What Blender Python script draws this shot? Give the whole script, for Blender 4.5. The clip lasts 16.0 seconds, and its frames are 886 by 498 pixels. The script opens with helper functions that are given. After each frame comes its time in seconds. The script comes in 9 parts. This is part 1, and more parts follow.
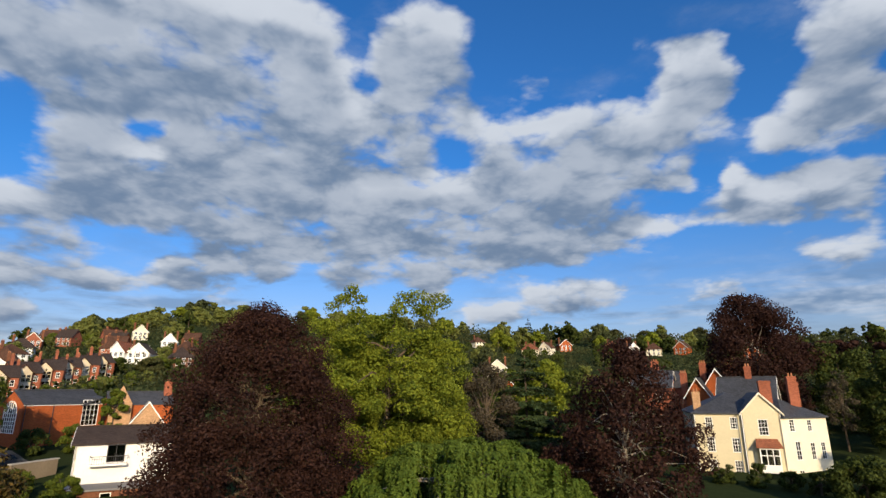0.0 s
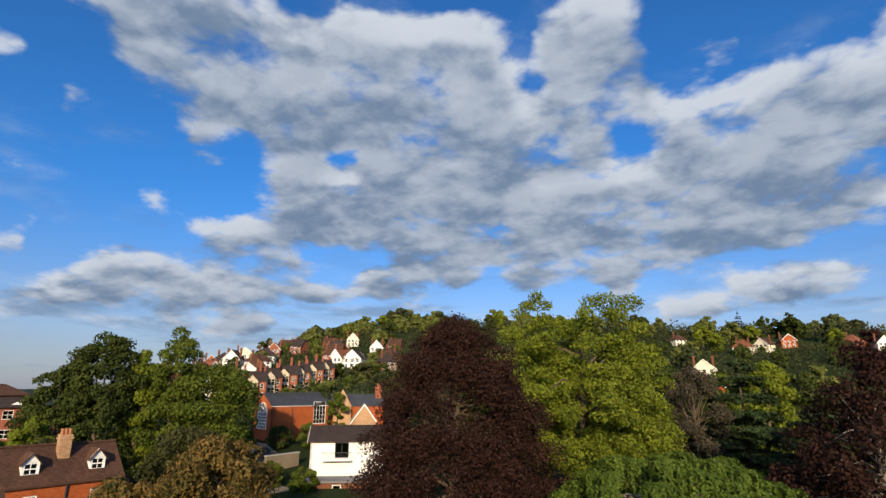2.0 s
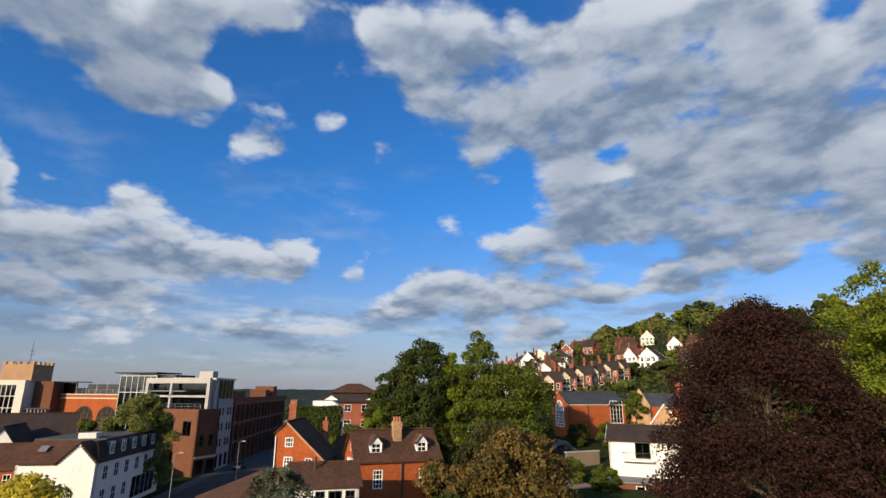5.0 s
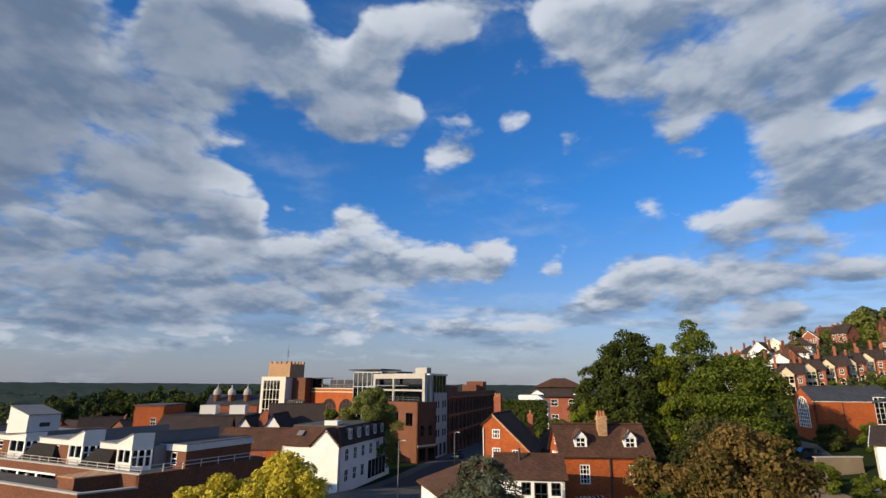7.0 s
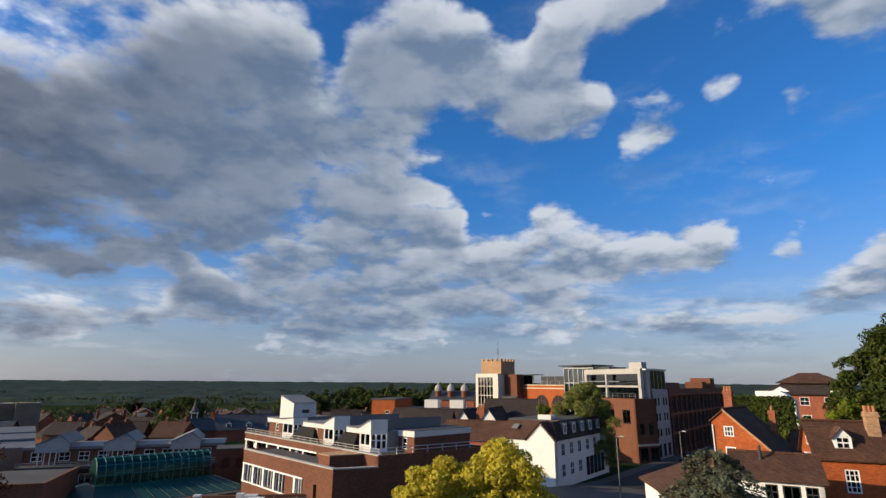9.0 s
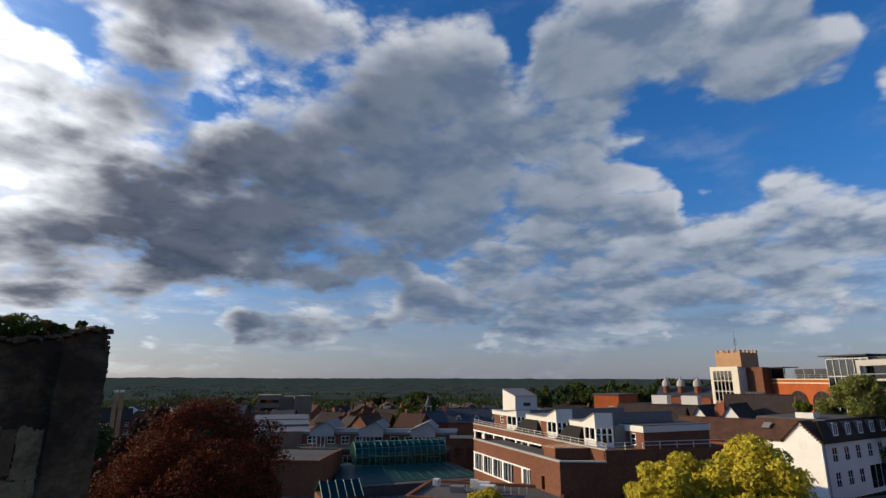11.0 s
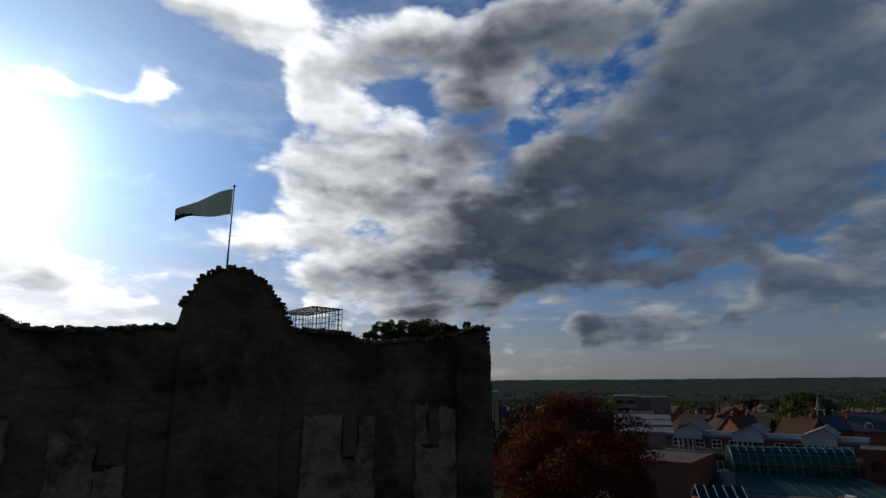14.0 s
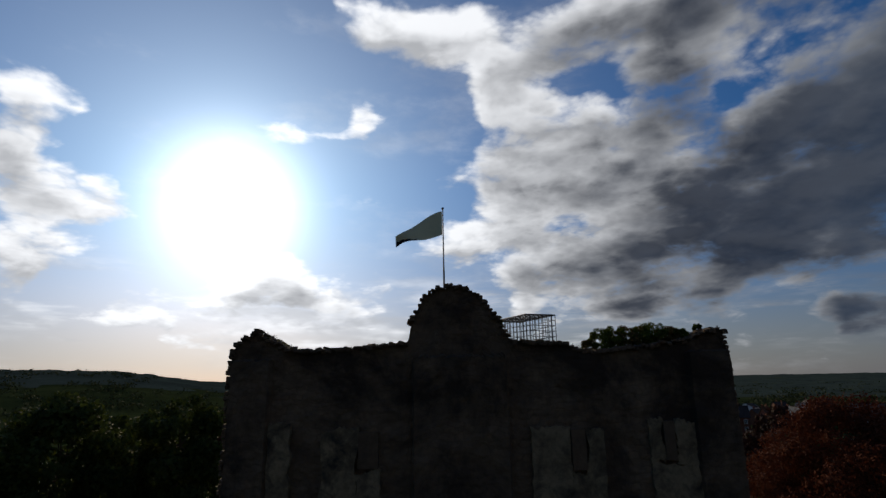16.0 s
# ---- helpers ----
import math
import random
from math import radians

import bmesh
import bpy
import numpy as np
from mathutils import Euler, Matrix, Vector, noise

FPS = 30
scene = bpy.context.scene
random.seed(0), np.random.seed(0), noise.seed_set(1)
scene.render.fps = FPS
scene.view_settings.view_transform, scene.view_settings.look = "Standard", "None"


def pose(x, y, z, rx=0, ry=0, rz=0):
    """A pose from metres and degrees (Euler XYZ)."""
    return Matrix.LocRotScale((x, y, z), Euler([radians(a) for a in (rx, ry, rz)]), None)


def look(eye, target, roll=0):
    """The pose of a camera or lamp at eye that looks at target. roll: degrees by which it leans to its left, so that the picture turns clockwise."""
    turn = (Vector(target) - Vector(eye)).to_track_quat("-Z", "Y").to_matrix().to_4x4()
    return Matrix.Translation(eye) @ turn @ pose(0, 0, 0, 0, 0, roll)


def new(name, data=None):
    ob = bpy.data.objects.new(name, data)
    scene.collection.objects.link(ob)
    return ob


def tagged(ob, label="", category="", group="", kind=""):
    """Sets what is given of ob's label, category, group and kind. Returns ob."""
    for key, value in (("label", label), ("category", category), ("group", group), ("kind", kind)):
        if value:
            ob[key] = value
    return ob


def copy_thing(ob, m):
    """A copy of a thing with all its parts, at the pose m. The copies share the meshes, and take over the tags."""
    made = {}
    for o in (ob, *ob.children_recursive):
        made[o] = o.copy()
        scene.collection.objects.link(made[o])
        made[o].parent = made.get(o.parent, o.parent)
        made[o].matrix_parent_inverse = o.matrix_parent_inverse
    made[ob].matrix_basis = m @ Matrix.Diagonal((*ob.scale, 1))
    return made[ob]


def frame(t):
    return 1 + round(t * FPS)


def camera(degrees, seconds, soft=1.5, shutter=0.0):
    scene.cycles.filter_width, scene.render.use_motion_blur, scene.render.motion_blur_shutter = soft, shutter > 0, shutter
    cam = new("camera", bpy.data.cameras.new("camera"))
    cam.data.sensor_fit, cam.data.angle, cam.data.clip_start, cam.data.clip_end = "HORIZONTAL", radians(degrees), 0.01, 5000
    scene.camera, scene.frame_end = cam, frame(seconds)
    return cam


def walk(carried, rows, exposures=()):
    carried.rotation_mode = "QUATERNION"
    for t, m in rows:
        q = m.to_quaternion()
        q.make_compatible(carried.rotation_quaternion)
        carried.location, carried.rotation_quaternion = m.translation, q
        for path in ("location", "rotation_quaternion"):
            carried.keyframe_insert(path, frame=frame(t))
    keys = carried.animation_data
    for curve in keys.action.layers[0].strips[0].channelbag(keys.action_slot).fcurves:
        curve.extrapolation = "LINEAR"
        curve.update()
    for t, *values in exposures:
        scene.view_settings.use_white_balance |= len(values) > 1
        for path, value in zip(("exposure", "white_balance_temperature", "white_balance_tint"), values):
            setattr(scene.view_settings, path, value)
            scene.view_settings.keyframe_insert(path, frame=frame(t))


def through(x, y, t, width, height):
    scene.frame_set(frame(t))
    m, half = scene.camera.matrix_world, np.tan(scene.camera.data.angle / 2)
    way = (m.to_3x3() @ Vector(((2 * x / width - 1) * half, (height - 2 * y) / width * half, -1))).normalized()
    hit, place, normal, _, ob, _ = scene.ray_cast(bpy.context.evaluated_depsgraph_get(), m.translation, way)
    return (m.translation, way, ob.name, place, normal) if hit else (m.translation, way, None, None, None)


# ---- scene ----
cam = camera(79.76, 16.0, soft=1.45)
# seconds, then place in metres and turn in degrees
PATH = [
    (0.0, (-0.97, -1.37, 14.54, 104.89, 0.16, 0.00)),
    (0.5, (-0.99, -1.40, 14.74, 104.96, -0.08, 4.75)),
    (1.0, (-1.01, -1.43, 14.98, 105.04, -0.26, 10.07)),
    (1.5, (-0.97, -1.41, 15.15, 104.97, -0.15, 14.82)),
    (2.0, (-0.86, -1.40, 15.24, 104.93, -0.04, 19.97)),
    (2.5, (-0.71, -1.37, 15.25, 104.90, -0.03, 24.74)),
    (3.0, (-0.61, -1.23, 15.22, 104.90, -0.03, 29.96)),
    (5.5, (0.41, -0.36, 14.58, 104.93, -0.32, 56.13)),
    (6.0, (0.53, -0.16, 14.53, 104.79, -0.29, 61.75)),
    (6.5, (0.62, 0.15, 14.52, 104.67, -0.32, 66.87)),
    (7.0, (0.64, 0.39, 14.48, 104.45, -0.32, 72.28)),
    (7.5, (0.66, 0.59, 14.36, 104.37, -0.37, 77.76)),
    (8.0, (0.65, 0.68, 14.17, 104.37, -0.34, 83.40)),
    (8.5, (0.58, 0.78, 13.96, 104.32, -0.40, 88.59)),
    (9.0, (0.43, 0.79, 13.72, 104.25, -0.37, 94.23)),
    (11.5, (-0.14, 0.78, 13.24, 103.84, -0.03, 122.92)),
    (12.0, (-0.14, 0.72, 13.28, 103.91, 0.12, 129.01)),
    (12.5, (-0.06, 0.75, 13.31, 103.92, 0.27, 134.69)),
    (13.0, (0.11, 0.75, 13.13, 104.18, 0.24, 140.80)),
    (13.5, (0.18, 0.76, 12.97, 104.00, 0.26, 146.55)),
    (14.0, (0.25, 0.73, 12.84, 104.05, 0.40, 152.62)),
    (14.5, (0.30, 0.67, 12.79, 103.97, 0.68, 158.31)),
    (15.0, (0.34, 0.59, 12.89, 103.95, 0.75, 163.72)),
    (15.5, (0.32, 0.58, 13.08, 103.96, 0.93, 169.31)),
    (16.0, (0.42, 0.57, 13.24, 104.08, 1.05, 174.88)),
]
EXPOSURE = [(0.0, 0.32), (9.0, 0.32), (11.5, 0.0), (12.5, -0.18), (13.0, -0.32), (13.5, -0.6), (14.5, -1.0), (15.5, -1.18), (16.0, -1.2)]
walk(cam, [(t, pose(*p)) for t, p in PATH], EXPOSURE)
# ---- world and sun ----
SUN_AZ, SUN_EL = -162.5, 18.2


def heading(az, el=0.0):
    """Unit vector; az in degrees to the left of +y, el above the horizon."""
    a, e = radians(az), radians(el)
    return Vector((-math.sin(a) * math.cos(e), math.cos(a) * math.cos(e), math.sin(e)))


SUN_DIR = heading(SUN_AZ, SUN_EL)
lamp = bpy.data.lights.new("sun", "SUN")
lamp.energy, lamp.angle, lamp.color = 4.5, radians(0.5), (1.0, 0.79, 0.50)
sun = new("sun", lamp)
sun.matrix_world = look((0, 0, 60), tuple(Vector((0, 0, 60)) - SUN_DIR))

# cloud cover over azimuth -45..225 and elevation 0..46 degrees
AZ0, AZ1, EL_STEP, BANDS, PARTS = -45.0, 225.0, 2.0, 24, 6
COLS = 31 * PARTS + 1
az_grid = AZ0 + (AZ1 - AZ0) * np.arange(COLS)[None, :] / (COLS - 1)
el_grid = EL_STEP * np.arange(BANDS)[:, None]
cover = np.zeros((BANDS, COLS))


def cloud(az, el, wide, high, much=1.0):
    d = np.sqrt(((az_grid - az) / (wide + 0.3)) ** 2 + ((el_grid - el) / (high + 0.45)) ** 2)
    cover[:] = 1 - (1 - cover) * (1 - much * np.clip((1.3 - d) / 0.6, 0, 1))


def gap(az, el, wide, high, much=0.75):
    d = np.sqrt(((az_grid - az) / (wide + 0.4)) ** 2 + ((el_grid - el) / (high + 0.5)) ** 2)
    cover[:] = cover * (1 - much * np.clip((1.25 - d) / 0.8, 0, 1))


def cloud_banks():
    """The day's clouds: azimuth, elevation, half width and half height in degrees; then the blue gaps in them."""
    cloud(-41.9, 22.6, 3.0, 2.2)
    cloud(-41.6, 29.3, 4.4, 2.6)
    cloud(-40.5, 12.8, 2.2, 0.8)
    cloud(-38.9, 24.5, 4.6, 1.9)
    cloud(-38.5, 17.6, 4.0, 1.7)
    cloud(-38.4, 5.2, 2.2, 0.8, 0.6)
    cloud(-37.6, 22.4, 5.1, 1.9)
    cloud(-37.6, 12.3, 3.2, 0.9, 0.7)
    cloud(-36.8, 9.7, 2.4, 0.7, 0.5)
    cloud(-33.7, 17.7, 3.6, 1.5)
    cloud(-33.2, 8.4, 2.2, 0.9, 0.6)
    cloud(-30.7, 20.6, 1.1, 0.7)
    cloud(-29.3, 31.7, 2.7, 1.0)
    cloud(-28.3, 28.9, 3.7, 3.0)
    cloud(-28.2, 16.5, 4.5, 1.2)
    cloud(-26.7, 9.2, 3.0, 0.8, 0.5)
    cloud(-26.1, 25.6, 4.9, 2.1)
    cloud(-25.7, 19.6, 1.3, 0.8)
    cloud(-20.1, 22.7, 7.0, 3.4)
    cloud(-19.8, 37.6, 2.2, 0.7, 0.4)
    cloud(-18.2, 15.4, 6.3, 1.7)
    cloud(-18.0, 26.4, 6.7, 3.3)
    cloud(-16.1, 18.5, 5.3, 2.9)
    cloud(-13.7, 9.5, 5.2, 1.5)
    cloud(-13.4, 14.5, 5.4, 1.5)
    cloud(-11.4, 32.4, 2.3, 1.1, 0.5)
    cloud(-10.8, 21.3, 5.6, 2.4)
    cloud(-7.8, 26.2, 5.9, 2.3)
    cloud(-7.5, 19.6, 7.0, 3.3)
    cloud(-5.3, 8.5, 3.6, 0.9)
    cloud(-4.2, 14.3, 6.2, 2.1)
    cloud(-0.5, 29.9, 4.1, 4.0, 0.7)
    cloud(0.8, 10.4, 1.5, 0.5)
    cloud(1.5, 20.4, 7.1, 3.0)
    cloud(3.0, 36.4, 7.7, 2.9)
    cloud(3.3, 12.5, 5.6, 0.7)
    cloud(5.5, 27.5, 8.6, 3.2)
    cloud(6.5, 15.5, 7.5, 2.1)
    cloud(8.9, 29.6, 7.9, 3.4)
    cloud(11.3, 11.4, 3.0, 0.7)
    cloud(11.7, 20.1, 7.4, 3.0)
    cloud(13.1, 32.8, 5.3, 2.2)
    cloud(14.2, 21.1, 6.1, 2.3)
    cloud(18.0, 35.7, 8.3, 3.0)
    cloud(18.2, 25.3, 6.6, 2.8)
    cloud(19.2, 15.4, 10.1, 1.7)
    cloud(20.1, 24.6, 6.7, 2.9)
    cloud(20.5, 29.4, 9.6, 3.8)
    cloud(21.1, 12.0, 6.0, 1.4)
    cloud(21.1, 12.5, 4.2, 1.3)
    cloud(21.2, 18.2, 4.8, 2.0)
    cloud(23.4, 18.9, 7.1, 2.5)
    cloud(23.9, 31.7, 8.6, 5.2)
    cloud(25.3, 12.0, 3.2, 1.0)
    cloud(26.3, 19.2, 4.9, 2.1)
    cloud(27.4, 24.4, 3.2, 2.1)
    cloud(27.7, 23.7, 3.1, 1.8)
    cloud(28.4, 10.5, 4.4, 0.8)
    cloud(29.1, 32.4, 9.7, 5.3)
    cloud(31.3, 16.6, 7.4, 1.7)
    cloud(31.6, 23.3, 7.1, 2.7)
    cloud(34.7, 20.4, 5.1, 2.3)
    cloud(35.2, 33.2, 9.7, 5.7)
    cloud(35.7, 10.2, 6.0, 1.6)
    cloud(35.9, 26.2, 5.9, 2.5)
    cloud(39.2, 15.6, 6.4, 2.0)
    cloud(40.9, 6.9, 4.0, 1.0)
    cloud(42.0, 28.6, 7.0, 2.8)
    cloud(42.8, 15.3, 3.6, 1.2)
    cloud(43.1, 9.9, 5.8, 1.8)
    cloud(45.3, 25.8, 2.3, 2.0)
    cloud(48.2, 35.7, 8.9, 4.2)
    cloud(49.1, 7.7, 7.2, 1.3)
    cloud(49.5, 17.1, 2.2, 0.7)
    cloud(50.3, 10.7, 4.9, 1.8)
    cloud(51.8, 30.4, 4.1, 2.3)
    cloud(53.0, 19.2, 1.0, 0.5, 0.5)
    cloud(55.2, 37.0, 5.6, 3.1)
    cloud(56.4, 8.3, 4.3, 1.1)
    cloud(57.5, 24.9, 1.7, 0.7, 0.8)
    cloud(59.1, 18.6, 2.6, 0.4, 0.35)
    cloud(59.6, 14.9, 1.8, 0.7, 0.6)
    cloud(60.5, 11.9, 1.5, 0.5)
    cloud(61.7, 22.2, 1.2, 0.8, 0.35)
    cloud(62.3, 19.4, 1.6, 0.6, 0.4)
    cloud(62.5, 6.7, 3.6, 0.6)
    cloud(64.1, 27.3, 2.3, 0.8, 0.4)
    cloud(64.2, 27.3, 2.5, 0.8, 0.45)
    cloud(65.3, 16.9, 1.9, 0.4, 0.35)
    cloud(67.2, 6.4, 5.3, 0.7)
    cloud(67.6, 13.6, 3.0, 1.5)
    cloud(68.0, 38.5, 4.1, 2.0, 0.6)
    cloud(68.5, 25.0, 1.9, 0.6, 0.5)
    cloud(70.4, 27.7, 2.3, 1.4, 0.42)
    cloud(71.1, 27.3, 2.6, 1.1, 0.45)
    cloud(72.0, 23.5, 2.8, 0.7, 0.62)
    cloud(72.0, 37.4, 4.0, 2.3)
    cloud(72.0, 11.7, 4.3, 1.2)
    cloud(72.0, 23.6, 2.6, 0.8, 0.65)
    cloud(73.7, 36.7, 4.4, 1.5)
    cloud(74.0, 6.1, 4.9, 0.7)
    cloud(75.2, 13.1, 6.2, 2.0)
    cloud(77.4, 5.8, 3.3, 0.8)
    cloud(77.6, 28.3, 3.1, 2.5)
    cloud(78.9, 36.5, 3.9, 2.0)
    cloud(79.1, 36.7, 4.3, 1.5)
    cloud(81.5, 3.7, 1.7, 0.4, 0.6)
    cloud(81.6, 18.2, 2.4, 1.3, 0.7)
    cloud(82.2, 13.5, 6.6, 2.4)
    cloud(82.5, 33.2, 4.6, 1.6)
    cloud(82.7, 28.8, 6.5, 2.8)
    cloud(83.5, 10.5, 8.9, 1.7)
    cloud(84.3, 4.9, 4.1, 0.6)
    cloud(86.0, 7.6, 6.0, 0.9)
    cloud(88.6, 30.3, 5.4, 3.4)
    cloud(89.5, 17.3, 1.6, 0.9, 0.6)
    cloud(90.2, 12.5, 6.8, 2.1)
    cloud(91.3, 36.3, 4.9, 2.6)
    cloud(92.0, 22.8, 1.6, 0.6, 0.7)
    cloud(93.3, 9.4, 9.2, 1.8)
    cloud(93.6, 16.8, 1.6, 1.5)
    cloud(94.5, 3.4, 1.2, 0.4, 0.6)
    cloud(96.8, 16.1, 1.6, 0.7, 0.6)
    cloud(97.1, 13.4, 3.1, 1.5)
    cloud(97.2, 19.1, 3.2, 1.5)
    cloud(97.3, 24.4, 3.9, 0.8, 0.8)
    cloud(97.5, 3.3, 1.1, 0.4, 0.6)
    cloud(97.5, 34.7, 6.9, 4.8)
    cloud(98.2, 8.2, 10.9, 1.8)
    cloud(100.0, 27.4, 5.3, 1.4, 0.7)
    cloud(100.1, 30.2, 5.4, 1.7)
    cloud(101.1, 20.2, 4.5, 1.8)
    cloud(102.4, 6.3, 7.1, 0.8)
    cloud(102.7, 14.1, 4.9, 2.1)
    cloud(103.0, 33.9, 4.1, 4.3)
    cloud(104.8, 18.2, 5.6, 1.5)
    cloud(106.3, 23.4, 1.6, 0.6, 0.6)
    cloud(106.5, 26.3, 6.4, 2.8)
    cloud(107.2, 4.0, 1.3, 0.5, 0.8)
    cloud(107.8, 8.5, 6.4, 1.6)
    cloud(108.1, 13.2, 7.1, 2.4)
    cloud(108.5, 19.1, 7.2, 2.3)
    cloud(111.3, 26.2, 5.7, 3.2)
    cloud(111.4, 3.9, 0.8, 0.5, 0.8)
    cloud(111.6, 8.3, 4.2, 1.2)
    cloud(113.2, 30.0, 6.1, 3.7, 0.75)
    cloud(113.2, 12.0, 3.4, 1.6)
    cloud(113.4, 6.1, 5.8, 0.7, 0.6)
    cloud(114.8, 21.2, 7.5, 3.4)
    cloud(115.0, 7.6, 6.4, 1.2)
    cloud(115.5, 23.5, 8.6, 3.9)
    cloud(116.8, 31.5, 9.3, 4.2)
    cloud(118.2, 7.5, 3.9, 1.3)
    cloud(118.6, 10.4, 2.9, 0.8)
    cloud(118.9, 18.5, 9.6, 3.3)
    cloud(120.4, 26.4, 10.0, 3.9)
    cloud(121.8, 28.4, 13.4, 5.6, 0.6)
    cloud(125.0, 11.9, 4.8, 1.0)
    cloud(125.2, 6.3, 3.6, 1.2)
    cloud(126.5, 33.6, 9.4, 4.8, 0.65)
    cloud(127.2, 19.3, 13.7, 3.0)
    cloud(128.2, 20.1, 11.4, 4.0)
    cloud(130.2, 24.2, 11.6, 3.5)
    cloud(130.6, 10.3, 5.5, 1.1)
    cloud(131.9, 5.5, 5.4, 1.3)
    cloud(133.5, 29.5, 7.4, 5.1, 0.7)
    cloud(136.8, 15.2, 13.6, 1.8)
    cloud(137.3, 5.2, 2.7, 1.1)
    cloud(139.8, 9.7, 6.1, 1.2)
    cloud(140.0, 20.6, 9.6, 3.6)
    cloud(140.4, 36.4, 11.7, 3.1)
    cloud(144.6, 31.9, 4.7, 2.4, 0.75)
    cloud(144.8, 13.2, 7.3, 2.4)
    cloud(145.4, 27.0, 4.6, 3.0, 0.75)
    cloud(145.6, 3.1, 2.3, 0.6, 0.7)
    cloud(146.2, 17.4, 6.7, 3.0)
    cloud(148.1, 7.2, 4.0, 0.9)
    cloud(148.1, 29.4, 4.5, 2.5, 0.75)
    cloud(149.6, 29.0, 3.4, 2.1)
    cloud(152.4, 19.3, 6.4, 2.9, 0.6)
    cloud(152.8, 9.3, 8.3, 1.7, 0.8)
    cloud(152.9, 34.9, 6.7, 2.5)
    cloud(153.0, 12.8, 7.9, 2.3)
    cloud(153.7, 19.2, 5.6, 3.4)
    cloud(153.9, 27.9, 6.5, 2.1, 0.75)
    cloud(154.4, 7.2, 5.4, 1.1)
    cloud(155.4, 25.1, 5.9, 2.8)
    cloud(156.6, 13.7, 6.8, 2.3)
    cloud(157.5, 10.3, 6.2, 2.3)
    cloud(159.4, 35.0, 8.4, 3.1)
    cloud(160.7, 20.6, 6.7, 3.5)
    cloud(162.8, 26.1, 5.1, 2.3)
    cloud(163.9, 10.1, 4.2, 2.4)
    cloud(164.1, 7.1, 3.5, 0.9)
    cloud(164.3, 13.1, 5.4, 1.8)
    cloud(164.7, 17.4, 6.2, 1.5)
    cloud(164.9, 33.5, 5.4, 3.7)
    cloud(166.9, 22.3, 5.1, 3.0)
    cloud(167.8, 29.3, 3.3, 2.0)
    cloud(168.7, 25.4, 2.6, 0.8, 0.7)
    cloud(170.4, 14.6, 6.3, 1.8)
    cloud(172.7, 22.6, 1.6, 0.5, 0.5)
    cloud(173.0, 36.1, 7.0, 2.4)
    cloud(180.0, 37.2, 6.3, 1.8)
    cloud(183.3, 28.4, 1.6, 1.4, 0.8)
    cloud(183.4, 4.9, 3.5, 0.7, 0.8)
    cloud(183.5, 9.3, 4.2, 1.1, 0.5)
    cloud(185.6, 38.4, 2.7, 1.0)
    cloud(186.4, 7.5, 2.9, 0.9)
    cloud(189.0, 26.5, 5.6, 0.8, 0.8)
    cloud(191.8, 10.9, 3.4, 1.3)
    cloud(193.4, 8.5, 5.5, 1.7)
    cloud(198.2, 8.4, 2.1, 0.8, 0.6)
    cloud(199.8, 4.0, 2.5, 0.4, 0.6)
    cloud(204.3, 5.4, 4.1, 0.7, 0.8)
    cloud(205.0, 7.8, 1.8, 0.9, 0.5)
    cloud(207.9, 16.6, 1.8, 1.3, 0.5)
    cloud(208.5, 21.2, 1.1, 0.8, 0.35)
    cloud(211.1, 17.6, 3.4, 1.7, 0.8)
    cloud(212.9, 23.7, 1.7, 1.2)
    cloud(213.3, 12.3, 4.3, 1.4, 0.6)
    cloud(213.9, 16.6, 2.7, 2.1)
    cloud(214.4, 9.3, 2.0, 1.2)
    cloud(215.5, 23.9, 3.1, 1.6)
    cloud(216.1, 20.4, 2.3, 1.8)
    gap(-10.3, 36.5, 4.1, 3.1)
    gap(-1.1, 25.2, 2.7, 1.9)
    gap(9.7, 32.3, 2.0, 1.4)
    gap(11.0, 35.7, 2.0, 1.8)
    gap(31.0, 23.5, 1.1, 0.8)
    gap(32.0, 23.7, 1.7, 1.1)
    gap(36.6, 38.0, 2.6, 0.7)
    gap(43.9, 39.0, 1.7, 0.7)
    gap(87.0, 38.2, 1.7, 1.3)
    gap(108.6, 32.8, 1.6, 1.6)
    gap(117.5, 13.1, 2.1, 1.0)
    gap(118.3, 13.4, 4.1, 1.1)
    gap(143.4, 26.4, 1.3, 1.2)
    gap(156.7, 30.3, 2.5, 0.5)
    # thinner, brighter parts of the great bank
    gap(137.0, 29.5, 9.0, 4.5, 0.25)
    # heavy parts of it
    cloud(120.2, 14.5, 4.5, 1.8, 0.85)
    cloud(110.1, 26.4, 7.0, 5.0, 0.9)
    cloud(133.6, 12.0, 4.0, 2.0, 0.85)


cloud_banks()

world = bpy.data.worlds.new("sky")
scene.world = world
world.use_nodes = True
wt = world.node_tree


def wnode(kind, *ins):
    n = wt.nodes.new(kind)
    for i, v in enumerate(ins):
        if isinstance(v, bpy.types.NodeSocket):
            wt.links.new(v, n.inputs[i])
        elif v is not None:
            n.inputs[i].default_value = v
    return n


def wmath(op, a, b=0.0, c=0.0, clamp=False):
    n = wnode("ShaderNodeMath", a, b, c)
    n.operation, n.use_clamp = op, clamp
    return n.outputs[0]


def wvec(op, a, b=(0, 0, 0), c=(0, 0, 0)):
    n = wnode("ShaderNodeVectorMath", a, b, c)
    n.operation = op
    return n.outputs["Value" if op in ("DOT_PRODUCT", "LENGTH") else "Vector"]


